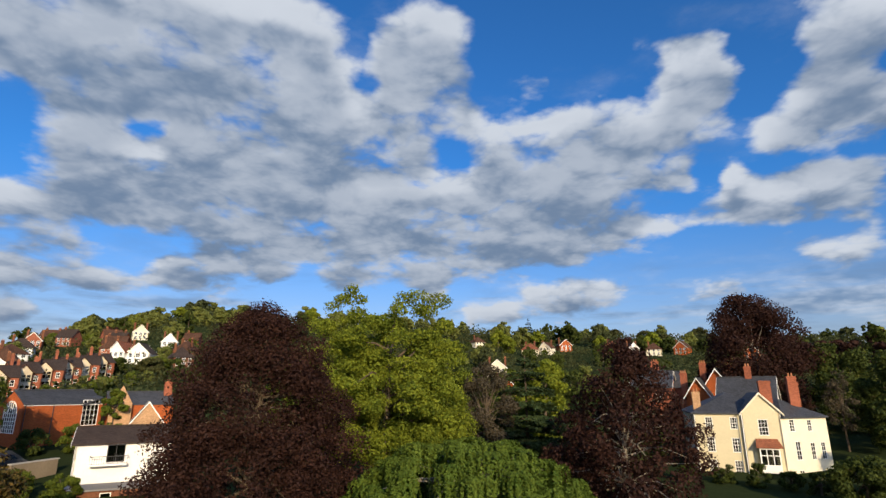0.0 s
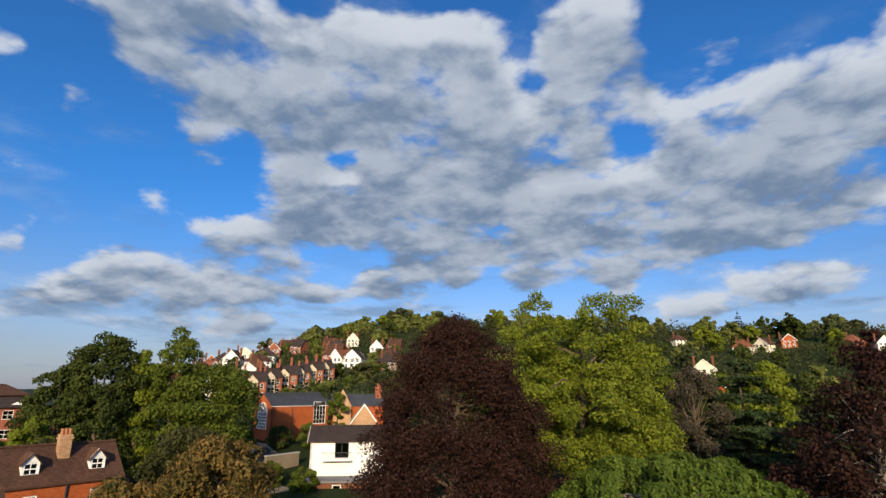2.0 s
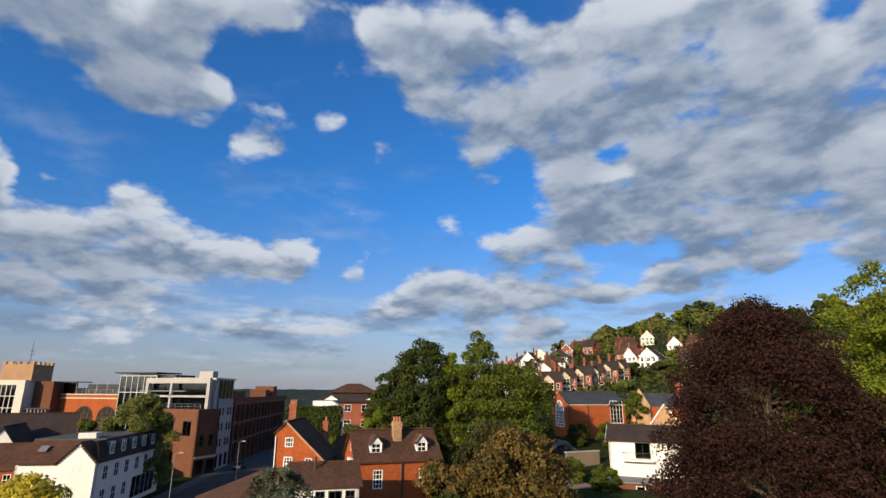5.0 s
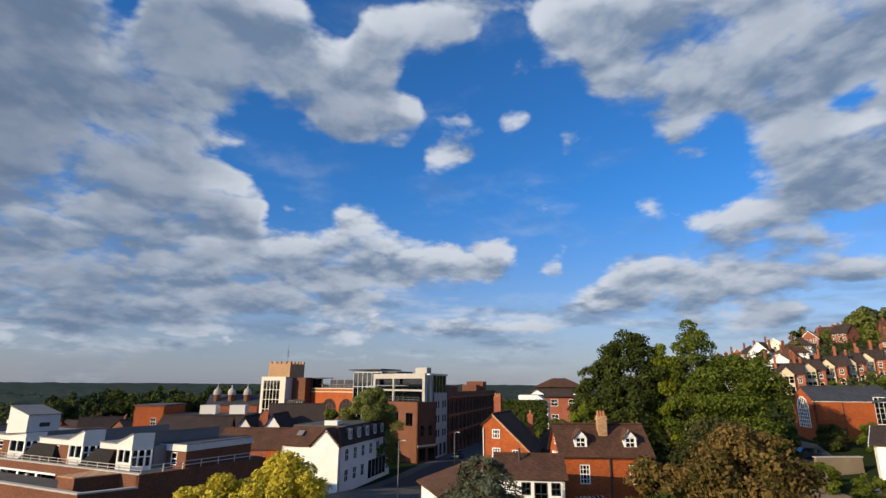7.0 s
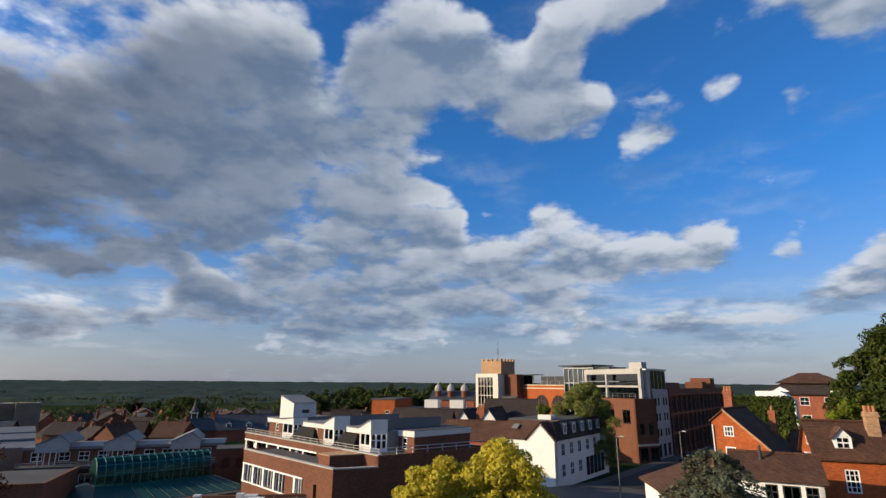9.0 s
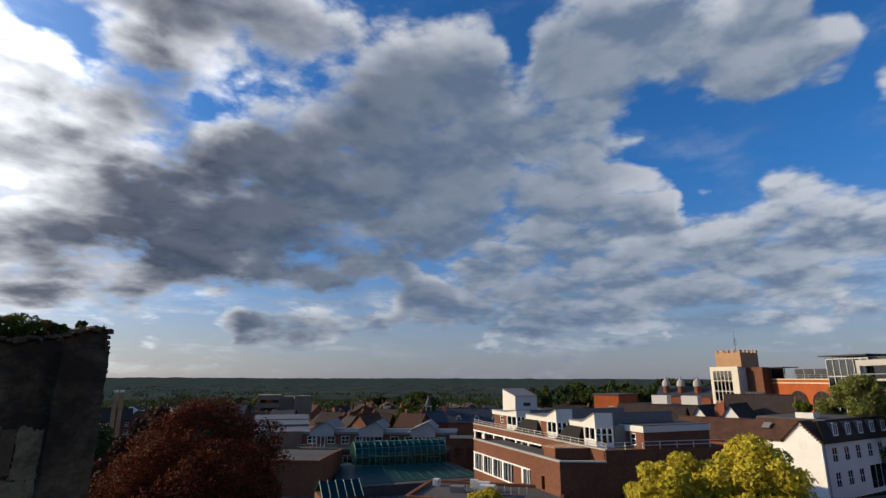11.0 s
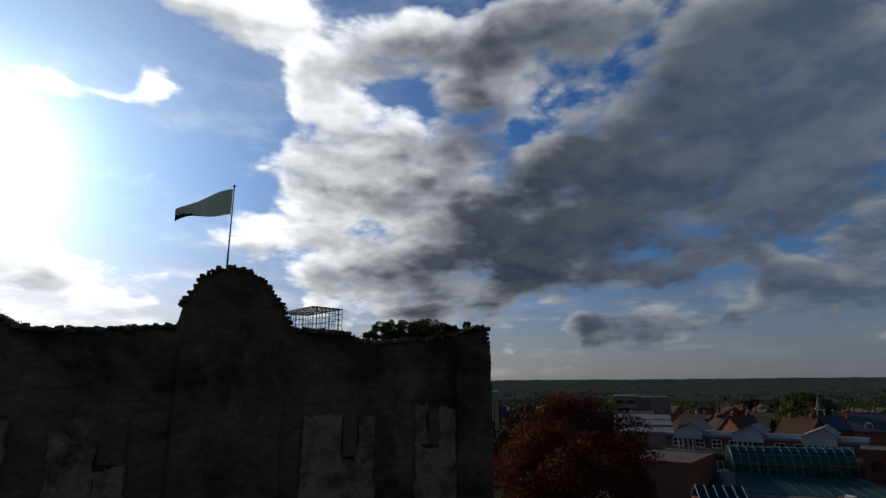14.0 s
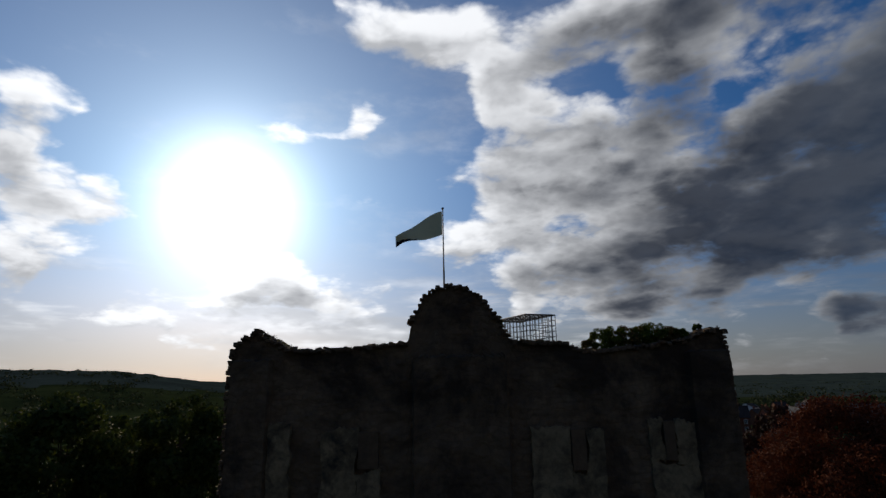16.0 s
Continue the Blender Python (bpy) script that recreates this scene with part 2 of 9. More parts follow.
def wmix(fac, a, b, mode="MIX"):
    n = wt.nodes.new("ShaderNodeMix")
    n.data_type, n.blend_type = "RGBA", mode
    for i, v in ((0, fac), (6, a), (7, b)):
        if isinstance(v, bpy.types.NodeSocket):
            wt.links.new(v, n.inputs[i])
        else:
            n.inputs[i].default_value = v if i == 0 else (*v, 1)
    return n.outputs[2]


def wrange(v, lo, hi, a=0.0, b=1.0, smooth=True):
    n = wnode("ShaderNodeMapRange", v, lo, hi, a, b)
    n.interpolation_type = "SMOOTHSTEP" if smooth else "LINEAR"
    return n.outputs[0]


def wnoise(vec, scale, detail, rough=0.55):
    n = wt.nodes.new("ShaderNodeTexNoise")
    wt.links.new(vec, n.inputs["Vector"])
    n.inputs["Scale"].default_value, n.inputs["Detail"].default_value, n.inputs["Roughness"].default_value = scale, detail, rough
    return n


RAMPS = []


def ramp(vals):
    """A colour ramp over a stretch of the azimuths; its channels hold three neighbouring bands."""
    n = wt.nodes.new("ShaderNodeValToRGB")
    cr = n.color_ramp
    cr.interpolation = "LINEAR"
    k = vals.shape[1]
    while len(cr.elements) < k:
        cr.elements.new(0.5)
    for i, e in enumerate(cr.elements):
        e.position = i / (k - 1)
    for i, e in enumerate(cr.elements):
        e.color = (*vals[:, i], 1)
    return n


def cover_at(az, *els):
    """Cloud cover, nought to one, looked up between the bands at one azimuth and several elevations."""
    u = wmath("MULTIPLY_ADD", az, 1 / (AZ1 - AZ0), -AZ0 / (AZ1 - AZ0))
    elvs = [wnode("ShaderNodeCombineXYZ", el, el, el).outputs[0] for el in els]
    along = [wmath("MULTIPLY_ADD", u, float(PARTS), -float(t), True) for t in range(PARTS)]
    past = [wmath("GREATER_THAN", u, t / PARTS) for t in range(1, PARTS)]
    totals = [None] * len(els)
    for b in range(0, BANDS, 3):
        col = None
        for t in range(PARTS):
            n = ramp(cover[b:b + 3, 31 * t:31 * t + 32])
            wt.links.new(along[t], n.inputs[0])
            col = n.outputs[0] if col is None else wmix(past[t - 1], col, n.outputs[0])
        for i, elv in enumerate(elvs):
            wgt = wvec("ABSOLUTE", wvec("SUBTRACT", elv, (EL_STEP * b, EL_STEP * (b + 1), EL_STEP * (b + 2))))
            wgt = wvec("MAXIMUM", wvec("MULTIPLY_ADD", wgt, (-1 / EL_STEP,) * 3, (1, 1, 1)), (0, 0, 0))
            d = wvec("DOT_PRODUCT", col, wgt)
            totals[i] = d if totals[i] is None else wmath("ADD", totals[i], d)
    return totals


def wpuffs(vec, scale, detail):
    """Rounded heads of cumulus, one at their middle and falling to the creases between them."""
    n = wt.nodes.new("ShaderNodeTexVoronoi")
    n.feature, n.normalize = "F1", True
    wt.links.new(vec, n.inputs["Vector"])
    for k, v in (("Scale", scale), ("Detail", detail), ("Roughness", 0.5), ("Lacunarity", 2.3)):
        n.inputs[k].default_value = v
    return wmath("MULTIPLY_ADD", n.outputs["Distance"], -1.9, 1.0)


way = wnode("ShaderNodeTexCoord").outputs["Generated"]
sep = wnode("ShaderNodeSeparateXYZ", way)
dx, dy, dz = sep.outputs
azim = wmath("MULTIPLY", wmath("ARCTAN2", wmath("MULTIPLY", dx, -1.0), dy), 180 / math.pi)
azim = wmath("ADD", azim, wmath("MULTIPLY", wmath("LESS_THAN", azim, -90.0), 360.0))
elev = wmath("MULTIPLY", wmath("ARCSINE", dz), 180 / math.pi)
# the cloud sheet seen in perspective: finer and flatter towards the horizon
lift = wmath("ADD", wmath("MAXIMUM", dz, 0.0), 0.62)
rise = wmath("MULTIPLY", wmath("LOGARITHM", wmath("ADD", wmath("MAXIMUM", dz, 0.0), 0.22), math.e), 0.92)
view = wnode("ShaderNodeCombineXYZ", wmath("DIVIDE", dx, lift), wmath("DIVIDE", dy, lift), rise).outputs[0]
push = wnoise(view, 5.5, 4.0).outputs["Color"]
psep = wnode("ShaderNodeSeparateXYZ", push)
flat = wrange(elev, 2.0, 22.0, 0.35, 1.0)
az_w = wmath("ADD", azim, wmath("MULTIPLY", wmath("SUBTRACT", psep.outputs[0], 0.5), 4.0))
el_w = wmath("ADD", elev, wmath("MULTIPLY", wmath("MULTIPLY", wmath("SUBTRACT", psep.outputs[1], 0.5), 3.6), flat))
here, above = cover_at(az_w, el_w, wmath("ADD", el_w, wmath("MULTIPLY", flat, 2.6)))
curl = wvec("MULTIPLY_ADD", wvec("SUBTRACT", push, (0.5, 0.5, 0.5)), (0.09, 0.09, 0.09), view)
curl_up = wvec("ADD", curl, (0.0, 0.0, 0.04))
puff = wnoise(view, 7.5, 9.0, 0.56).outputs["Fac"]
bulk = wnoise(view, 6.0, 3.0, 0.5).outputs["Fac"]
bulk_up = wnoise(wvec("ADD", view, (0.0, 0.0, 0.06)), 6.0, 3.0, 0.5).outputs["Fac"]
heads = wpuffs(curl, 8.0, 3.0)
heads_up = wpuffs(curl_up, 8.0, 3.0)


def density(cov, noise_fac, head):
    return wmath("ADD", cov, wmath("MULTIPLY_ADD", wmath("SUBTRACT", noise_fac, 0.58), 1.7, wmath("MULTIPLY", wmath("SUBTRACT", head, 0.42), 1.0)))


dens = density(here, puff, heads)
slope = wmath("MULTIPLY_ADD", wmath("SUBTRACT", bulk, bulk_up), 1.7, wmath("MULTIPLY", wmath("SUBTRACT", heads, heads_up), 0.8))
slope = wmath("MULTIPLY_ADD", wmath("SUBTRACT", here, above), 0.45, slope)
streak = wnoise(wvec("MULTIPLY", way, (3.2, 3.2, 26.0)), 1.0, 5.0, 0.6).outputs["Fac"]
low_band = wmath("MULTIPLY", wrange(elev, 1.0, 4.0), wrange(elev, 14.0, 7.0))
veil = wmath("MULTIPLY", wrange(streak, 0.45, 0.66), wmath("MULTIPLY", low_band, 0.7))
wisp = wmath("MULTIPLY", wrange(wnoise(wvec("MULTIPLY", view, (1.0, 1.0, 1.4)), 4.0, 8.0, 0.6).outputs["Fac"], 0.5, 0.76), 0.26)
alpha = wmath("MAXIMUM", wrange(dens, 0.22, 0.78), wmath("MAXIMUM", veil, wisp))
toward = wvec("DOT_PRODUCT", way, tuple(SUN_DIR))
mass = wnoise(view, 3.4, 4.0, 0.6).outputs["Fac"]
grain = wnoise(view, 9.0, 6.0, 0.55).outputs["Fac"]
smooth = wmath("ADD", here, wmath("MULTIPLY_ADD", wmath("SUBTRACT", bulk, 0.5), 1.3, wmath("MULTIPLY", wmath("SUBTRACT", heads, 0.42), 0.5)))
body = wmath("MULTIPLY_ADD", wmath("SUBTRACT", mass, 0.5), 0.8, wmath("MULTIPLY_ADD", wmath("MULTIPLY_ADD", dens, 0.25, wmath("MULTIPLY", smooth, 0.75)), 0.72, wmath("MULTIPLY", above, 0.3)))
thick = wrange(body, 0.45, 1.15)
heavy = wrange(wmath("SUBTRACT", body, wrange(toward, 0.58, 0.92, 0.0, 0.5)), 0.3, 1.0)
base = wmath("MULTIPLY", wrange(above, 0.35, 1.0), wrange(dens, 0.4, 1.0))
top_lit = wrange(wmath("MULTIPLY_ADD", wmath("SUBTRACT", heads, 0.42), 0.45, slope), -0.42, 0.42)
back = wrange(toward, 0.1, 0.75)
# front-lit clouds are white above and blue-grey below; those before the sun are dark in the middle with bright rims
front_col = wmix(wmath("MULTIPLY", top_lit, wmath("MULTIPLY_ADD", base, -0.35, 1.0)), (1.72, 2.48, 3.75), (6.25, 6.75, 7.55))
front_col = wmix(wmath("MULTIPLY", thick, wrange(toward, -0.5, 0.4, 0.12, 0.72)), front_col, (1.08, 1.6, 2.6))
rim = wmath("SUBTRACT", 1.0, heavy)
deep = wmix(wrange(grain, 0.28, 0.72), (0.5, 0.78, 1.4), (1.15, 1.6, 2.5))
deep = wmix(wmath("MULTIPLY", top_lit, 0.35), deep, (3.6, 3.9, 4.5))
deep = wmix(wrange(toward, 0.0, 0.75), deep, wmix(1.0, deep, (0.55, 0.56, 0.6), "MULTIPLY"))
back_col = wmix(wmath("MULTIPLY", rim, wmath("MULTIPLY_ADD", top_lit, 0.6, 0.4)), deep, wmix(wrange(toward, 0.2, 0.9), (5.6, 5.9, 6.4), (24.5, 25.0, 26.0)))
cloud_col = wmix(back, front_col, back_col)
sky = wt.nodes.new("ShaderNodeTexSky")
sky.sky_type, sky.sun_disc = "NISHITA", False
sky.sun_elevation, sky.sun_rotation = radians(SUN_EL), radians(-SUN_AZ)
sky.air_density, sky.dust_density, sky.ozone_density = 1.0, 0.5, 3.0
clear = wmix(1.0, sky.outputs[0], wmix(wrange(elev, 3.0, 22.0), (0.98, 0.97, 1.2), (0.38, 1.06, 1.72)), "MULTIPLY")
haze = wrange(elev, 0.0, 9.0, 0.55, 0.0)
low_col = wmix(back, (2.5, 2.95, 4.1), (4.3, 4.5, 4.9))
clear = wmix(haze, clear, low_col)
full = wmix(alpha, clear, cloud_col)
# brightness round the sun, through thin cloud and haze
near = wmath("MAXIMUM", toward, 0.0)
glow = wmath("ADD", wmath("MULTIPLY", wmath("POWER", near, 200.0), 40.0), wmath("MULTIPLY", wmath("POWER", near, 34.0), 8.0))
glow = wmath("ADD", glow, wmath("MULTIPLY", wmath("POWER", near, 6.0), 5.8))
glow = wmath("MULTIPLY", glow, wmath("MULTIPLY_ADD", wmath("MULTIPLY", alpha, thick), -0.55, 1.0))
full = wmix(1.0, full, wmix(1.0, wnode("ShaderNodeCombineXYZ", glow, glow, glow).outputs[0], (0.95, 0.97, 1.0), "MULTIPLY"), "ADD")
wt.links.new(full, wt.nodes["Background"].inputs[0])
wt.nodes["Background"].inputs[1].default_value = 0.08
# ---- materials ----
def node(nt, kind, inputs=None):
    n = nt.nodes.new(kind)
    for k, v in (inputs or {}).items():
        if isinstance(v, bpy.types.NodeSocket):
            nt.links.new(v, n.inputs[k])
        else:
            n.inputs[k].default_value = v
    return n


def math_node(nt, op, a, b=0.0, c=0.0, clamp=False):
    n = node(nt, "ShaderNodeMath", {0: a, 1: b, 2: c})
    n.operation, n.use_clamp = op, clamp
    return n.outputs[0]


def mixed(nt, fac, a, b, mode="MIX"):
    n = node(nt, "ShaderNodeMix")
    n.data_type, n.blend_type = "RGBA", mode
    for i, v in ((0, fac), (6, a), (7, b)):
        if isinstance(v, bpy.types.NodeSocket):
            nt.links.new(v, n.inputs[i])
        else:
            n.inputs[i].default_value = v if i == 0 else (*v, 1)
    return n.outputs[2]


def shade(c, k):
    return tuple(min(1.0, v * k) for v in c)


def surface(name, colour, rough=0.85, spread=0.3, coarse=0.35, fine=6.0, bump=0.25, metal=0.0, pattern="", stain=None, spec=0.3):
    """A weathered surface: two scales of noise on the colour, bump, and bricks or courses of tiles where asked."""
    m = bpy.data.materials.new(name)
    m.use_nodes = True
    nt = m.node_tree
    p = nt.nodes["Principled BSDF"]
    at = node(nt, "ShaderNodeTexCoord").outputs["Object"]
    big = node(nt, "ShaderNodeTexNoise", {"Vector": at, "Scale": coarse, "Detail": 5.0, "Roughness": 0.6}).outputs["Fac"]
    small = node(nt, "ShaderNodeTexNoise", {"Vector": at, "Scale": fine, "Detail": 4.0, "Roughness": 0.7}).outputs["Fac"]
    each = node(nt, "ShaderNodeObjectInfo").outputs["Random"]
    mix = math_node(nt, "MULTIPLY_ADD", big, 1.1, math_node(nt, "MULTIPLY_ADD", small, 0.9, math_node(nt, "MULTIPLY", each, 0.25)))
    fac = node(nt, "ShaderNodeMapRange", {0: mix, 1: 0.75, 2: 1.5}).outputs[0]
    col = mixed(nt, fac, shade(colour, 1 - spread), shade(colour, 1 + spread))
    height = small
    if pattern:
        xyz = node(nt, "ShaderNodeSeparateXYZ", {0: at})
        run = math_node(nt, "ADD", xyz.outputs[0], xyz.outputs[1])
        flat = node(nt, "ShaderNodeCombineXYZ", {0: run, 1: xyz.outputs[2]}).outputs[0]
        if pattern == "rubble":
            sway = node(nt, "ShaderNodeTexNoise", {"Vector": at, "Scale": 2.6, "Detail": 3.0}).outputs["Color"]
            bend = node(nt, "ShaderNodeVectorMath", {0: sway, 1: (0.55, 0.45, 0.0), 2: flat})
            bend.operation = "MULTIPLY_ADD"
            flat = bend.outputs[0]
        w, h, joint = {"brick": (0.225, 0.075, 0.010), "tile": (0.19, 0.11, 0.012), "slate": (0.3, 0.16, 0.008), "rubble": (0.42, 0.2, 0.03)}[pattern]
        br = node(nt, "ShaderNodeTexBrick", {"Vector": flat, "Scale": 1.0, "Mortar Size": joint, "Mortar Smooth": 0.3, "Bias": 0.0,
                                               "Brick Width": w, "Row Height": h, "Color1": (0.62, 0.62, 0.62, 1), "Color2": (1.25, 1.25, 1.25, 1), "Mortar": (0.8, 0.78, 0.74, 1) if pattern == "brick" else (0.62, 0.6, 0.57, 1) if pattern == "rubble" else (0.4, 0.4, 0.4, 1)})
        col = mixed(nt, 0.28 if pattern == "rubble" else 0.8, col, br.outputs["Color"], "MULTIPLY")
        height = math_node(nt, "SUBTRACT", small, math_node(nt, "MULTIPLY", br.outputs["Fac"], 0.45 if pattern == "rubble" else 1.0))
    if stain:
        scol, lo, hi, sc = stain
        patch = node(nt, "ShaderNodeTexNoise", {"Vector": at, "Scale": sc, "Detail": 6.0, "Roughness": 0.65, "Distortion": 0.4}).outputs["Fac"]
        col = mixed(nt, node(nt, "ShaderNodeMapRange", {0: patch, 1: lo, 2: hi}).outputs[0], col, scol)
    nt.links.new(col, p.inputs["Base Color"])
    p.inputs["Roughness"].default_value, p.inputs["Metallic"].default_value = rough, metal
    p.inputs["Specular IOR Level"].default_value = spec
    if bump:
        b = node(nt, "ShaderNodeBump", {"Height": height, "Strength": bump, "Distance": 0.03})
        nt.links.new(b.outputs[0], p.inputs["Normal"])
    return m


def leafy(name, dark, light, through=0.35, rough=0.72):
    """Leaves: every leaf has its own shade, light passes through."""
    m = bpy.data.materials.new(name)
    m.use_nodes = True
    nt = m.node_tree
    p = nt.nodes["Principled BSDF"]
    one = node(nt, "ShaderNodeNewGeometry").outputs["Random Per Island"]
    at = node(nt, "ShaderNodeTexCoord").outputs["Object"]
    big = node(nt, "ShaderNodeTexNoise", {"Vector": at, "Scale": 0.45, "Detail": 3.0}).outputs["Fac"]
    fac = math_node(nt, "MULTIPLY_ADD", one, 0.65, math_node(nt, "MULTIPLY_ADD", big, 1.4, -0.5), clamp=True)
    col = mixed(nt, fac, dark, light)
    nt.links.new(col, p.inputs["Base Color"])
    p.inputs["Roughness"].default_value = rough
    p.inputs["Specular IOR Level"].default_value = 0.12
    tr = node(nt, "ShaderNodeBsdfTranslucent", {"Color": col})
    mx = node(nt, "ShaderNodeMixShader", {0: through, 1: p.outputs[0], 2: tr.outputs[0]})
    nt.links.new(mx.outputs[0], nt.nodes["Material Output"].inputs[0])
    return m


def glazing(name, tint, rough=0.05, gloss=(0.9, 0.92, 0.95)):
    """Thin window glass: partly clear, with a sharp reflection."""
    m = bpy.data.materials.new(name)
    m.use_nodes = True
    nt = m.node_tree
    nt.nodes.remove(nt.nodes["Principled BSDF"])
    fr = node(nt, "ShaderNodeFresnel", {"IOR": 1.5}).outputs[0]
    gl = node(nt, "ShaderNodeBsdfGlossy", {"Color": (*gloss, 1), "Roughness": rough})
    tr = node(nt, "ShaderNodeBsdfTransparent", {"Color": (*tint, 1)})
    mx = node(nt, "ShaderNodeMixShader", {0: math_node(nt, "MULTIPLY_ADD", fr, 1.0, 0.06), 1: tr.outputs[0], 2: gl.outputs[0]})
    nt.links.new(mx.outputs[0], nt.nodes["Material Output"].inputs[0])
    return m


MAT = dict(
    brick_orange=surface("brick_orange", (0.37, 0.09, 0.024), 0.9, 0.22, 0.4, 5, 0.3, pattern="brick"),
    brick_red=surface("brick_red", (0.31, 0.10, 0.055), 0.9, 0.3, 0.4, 5, 0.3, pattern="brick"),
    brick_brown=surface("brick_brown", (0.165, 0.066, 0.036), 0.9, 0.25, 0.3, 5, 0.3, pattern="brick"),
    brick_tan=surface("brick_tan", (0.45, 0.27, 0.15), 0.9, 0.25, 0.3, 5, 0.3, pattern="brick"),
    cream=surface("cream_render", (0.60, 0.525, 0.35), 0.85, 0.10, 0.3, 3, 0.1),
    pale=surface("pale_render", (0.70, 0.64, 0.50), 0.85, 0.08, 0.3, 3, 0.1),
    white=surface("white_render", (0.78, 0.76, 0.72), 0.85, 0.07, 0.3, 3, 0.1),
    paint=surface("white_paint", (0.80, 0.79, 0.76), 0.55, 0.05, 0.6, 9, 0.05),
    panel=surface("white_cladding", (0.62, 0.60, 0.56), 0.5, 0.06, 0.4, 4, 0.05),
    slate=surface("slate", (0.055, 0.058, 0.066), 0.6, 0.3, 0.4, 5, 0.4, pattern="slate"),
    tile_brown=surface("brown_clay_tiles", (0.098, 0.046, 0.027), 0.9, 0.4, 0.45, 6, 0.6, pattern="tile"),
    tile_dark=surface("dark_tiles", (0.052, 0.036, 0.03), 0.9, 0.35, 0.45, 6, 0.6, pattern="tile"),
    tile_red=surface("red_clay_tiles", (0.27, 0.095, 0.05), 0.9, 0.35, 0.45, 6, 0.6, pattern="tile"),
    felt=surface("flat_roof_felt", (0.075, 0.072, 0.07), 0.9, 0.3, 0.25, 4, 0.2),
    lead=surface("grey_sheet_roof", (0.17, 0.167, 0.168), 0.55, 0.15, 0.3, 4, 0.1),
    concrete=surface("concrete", (0.38, 0.36, 0.33), 0.85, 0.18, 0.3, 4, 0.2),
    ashlar=surface("pale_stone", (0.55, 0.46, 0.33), 0.85, 0.2, 0.3, 4, 0.2),
    asphalt=surface("asphalt", (0.03, 0.029, 0.029), 0.9, 0.2, 0.2, 12, 0.2),
    paving=surface("paving", (0.07, 0.065, 0.06), 0.9, 0.2, 0.3, 5, 0.2),
    metal=surface("grey_metal", (0.35, 0.36, 0.37), 0.4, 0.1, 1.0, 8, 0.05, metal=0.8),
    dark_metal=surface("dark_metal", (0.04, 0.04, 0.045), 0.5, 0.2, 1.0, 8, 0.05),
    green_metal=surface("green_metal", (0.035, 0.17, 0.15), 0.45, 0.15, 1.0, 8, 0.05),
    # near-black; on cores, sheets and some panes it stands for unlit space
    dark=surface("shade_and_flag_black", (0.02, 0.02, 0.022), 0.9, 0.2),
    bark=surface("bark", (0.10, 0.075, 0.05), 0.95, 0.35, 1.2, 9, 0.8),
    bark_grey=surface("grey_bark", (0.19, 0.165, 0.135), 0.95, 0.3, 1.2, 9, 0.6),
    rubble=surface("keep_rubble", (0.145, 0.094, 0.055), 0.95, 0.5, 0.45, 3.5, 0.9, pattern="rubble", stain=((0.05, 0.032, 0.02), 0.44, 0.6, 0.4)),
    stone=surface("keep_stone", (0.135, 0.086, 0.050), 0.95, 0.4, 0.9, 6, 0.8),
    plaster=surface("old_pale_plaster", (0.23, 0.165, 0.095), 0.95, 0.5, 0.9, 7, 0.6, stain=((0.055, 0.042, 0.03), 0.45, 0.68, 1.6), spec=0.1),
    earth=surface("meadow", (0.032, 0.043, 0.017), 0.95, 0.45, 0.02, 1.5, 0.4, stain=((0.022, 0.033, 0.014), 0.45, 0.6, 0.012), spec=0.0),
    # base colour shifted to blue to paint in the haze of distance
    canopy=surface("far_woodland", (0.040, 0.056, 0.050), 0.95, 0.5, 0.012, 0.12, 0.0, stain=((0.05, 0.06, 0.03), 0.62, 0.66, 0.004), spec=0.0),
    flag=surface("flag_cloth", (0.78, 0.73, 0.46), 0.8, 0.1, 0.8, 6, 0.0),
    # tiles blackened to paint in the shadow between the roof units
    shadow_black_tile=surface("shadow_black_tiles", (0.02, 0.016, 0.015), 0.9, 0.3, 0.45, 6, 0.4, pattern="tile"),
    dome=surface("weathered_dome", (0.34, 0.33, 0.32), 0.6, 0.2, 0.6, 5, 0.1),
    stone_white=surface("off_white_stone", (0.60, 0.55, 0.46), 0.85, 0.12, 0.3, 4, 0.1),
    buff=surface("buff_wall", (0.21, 0.165, 0.115), 0.9, 0.25, 0.4, 4, 0.3),
    pot=surface("terracotta", (0.36, 0.15, 0.07), 0.85, 0.25, 1, 8, 0.2),
    green_dark=surface("dark_green_glazing", (0.008, 0.045, 0.042), 0.5, 0.3, 0.5, 3, 0.1, spec=0.2),
    glass=glazing("window_glass", (0.35, 0.38, 0.4)),
    glass_green=glazing("green_glass", (0.10, 0.40, 0.36), 0.3, (0.2, 0.5, 0.46)),
    glass_pale=glazing("pale_glass", (0.22, 0.30, 0.30), 0.06),
)
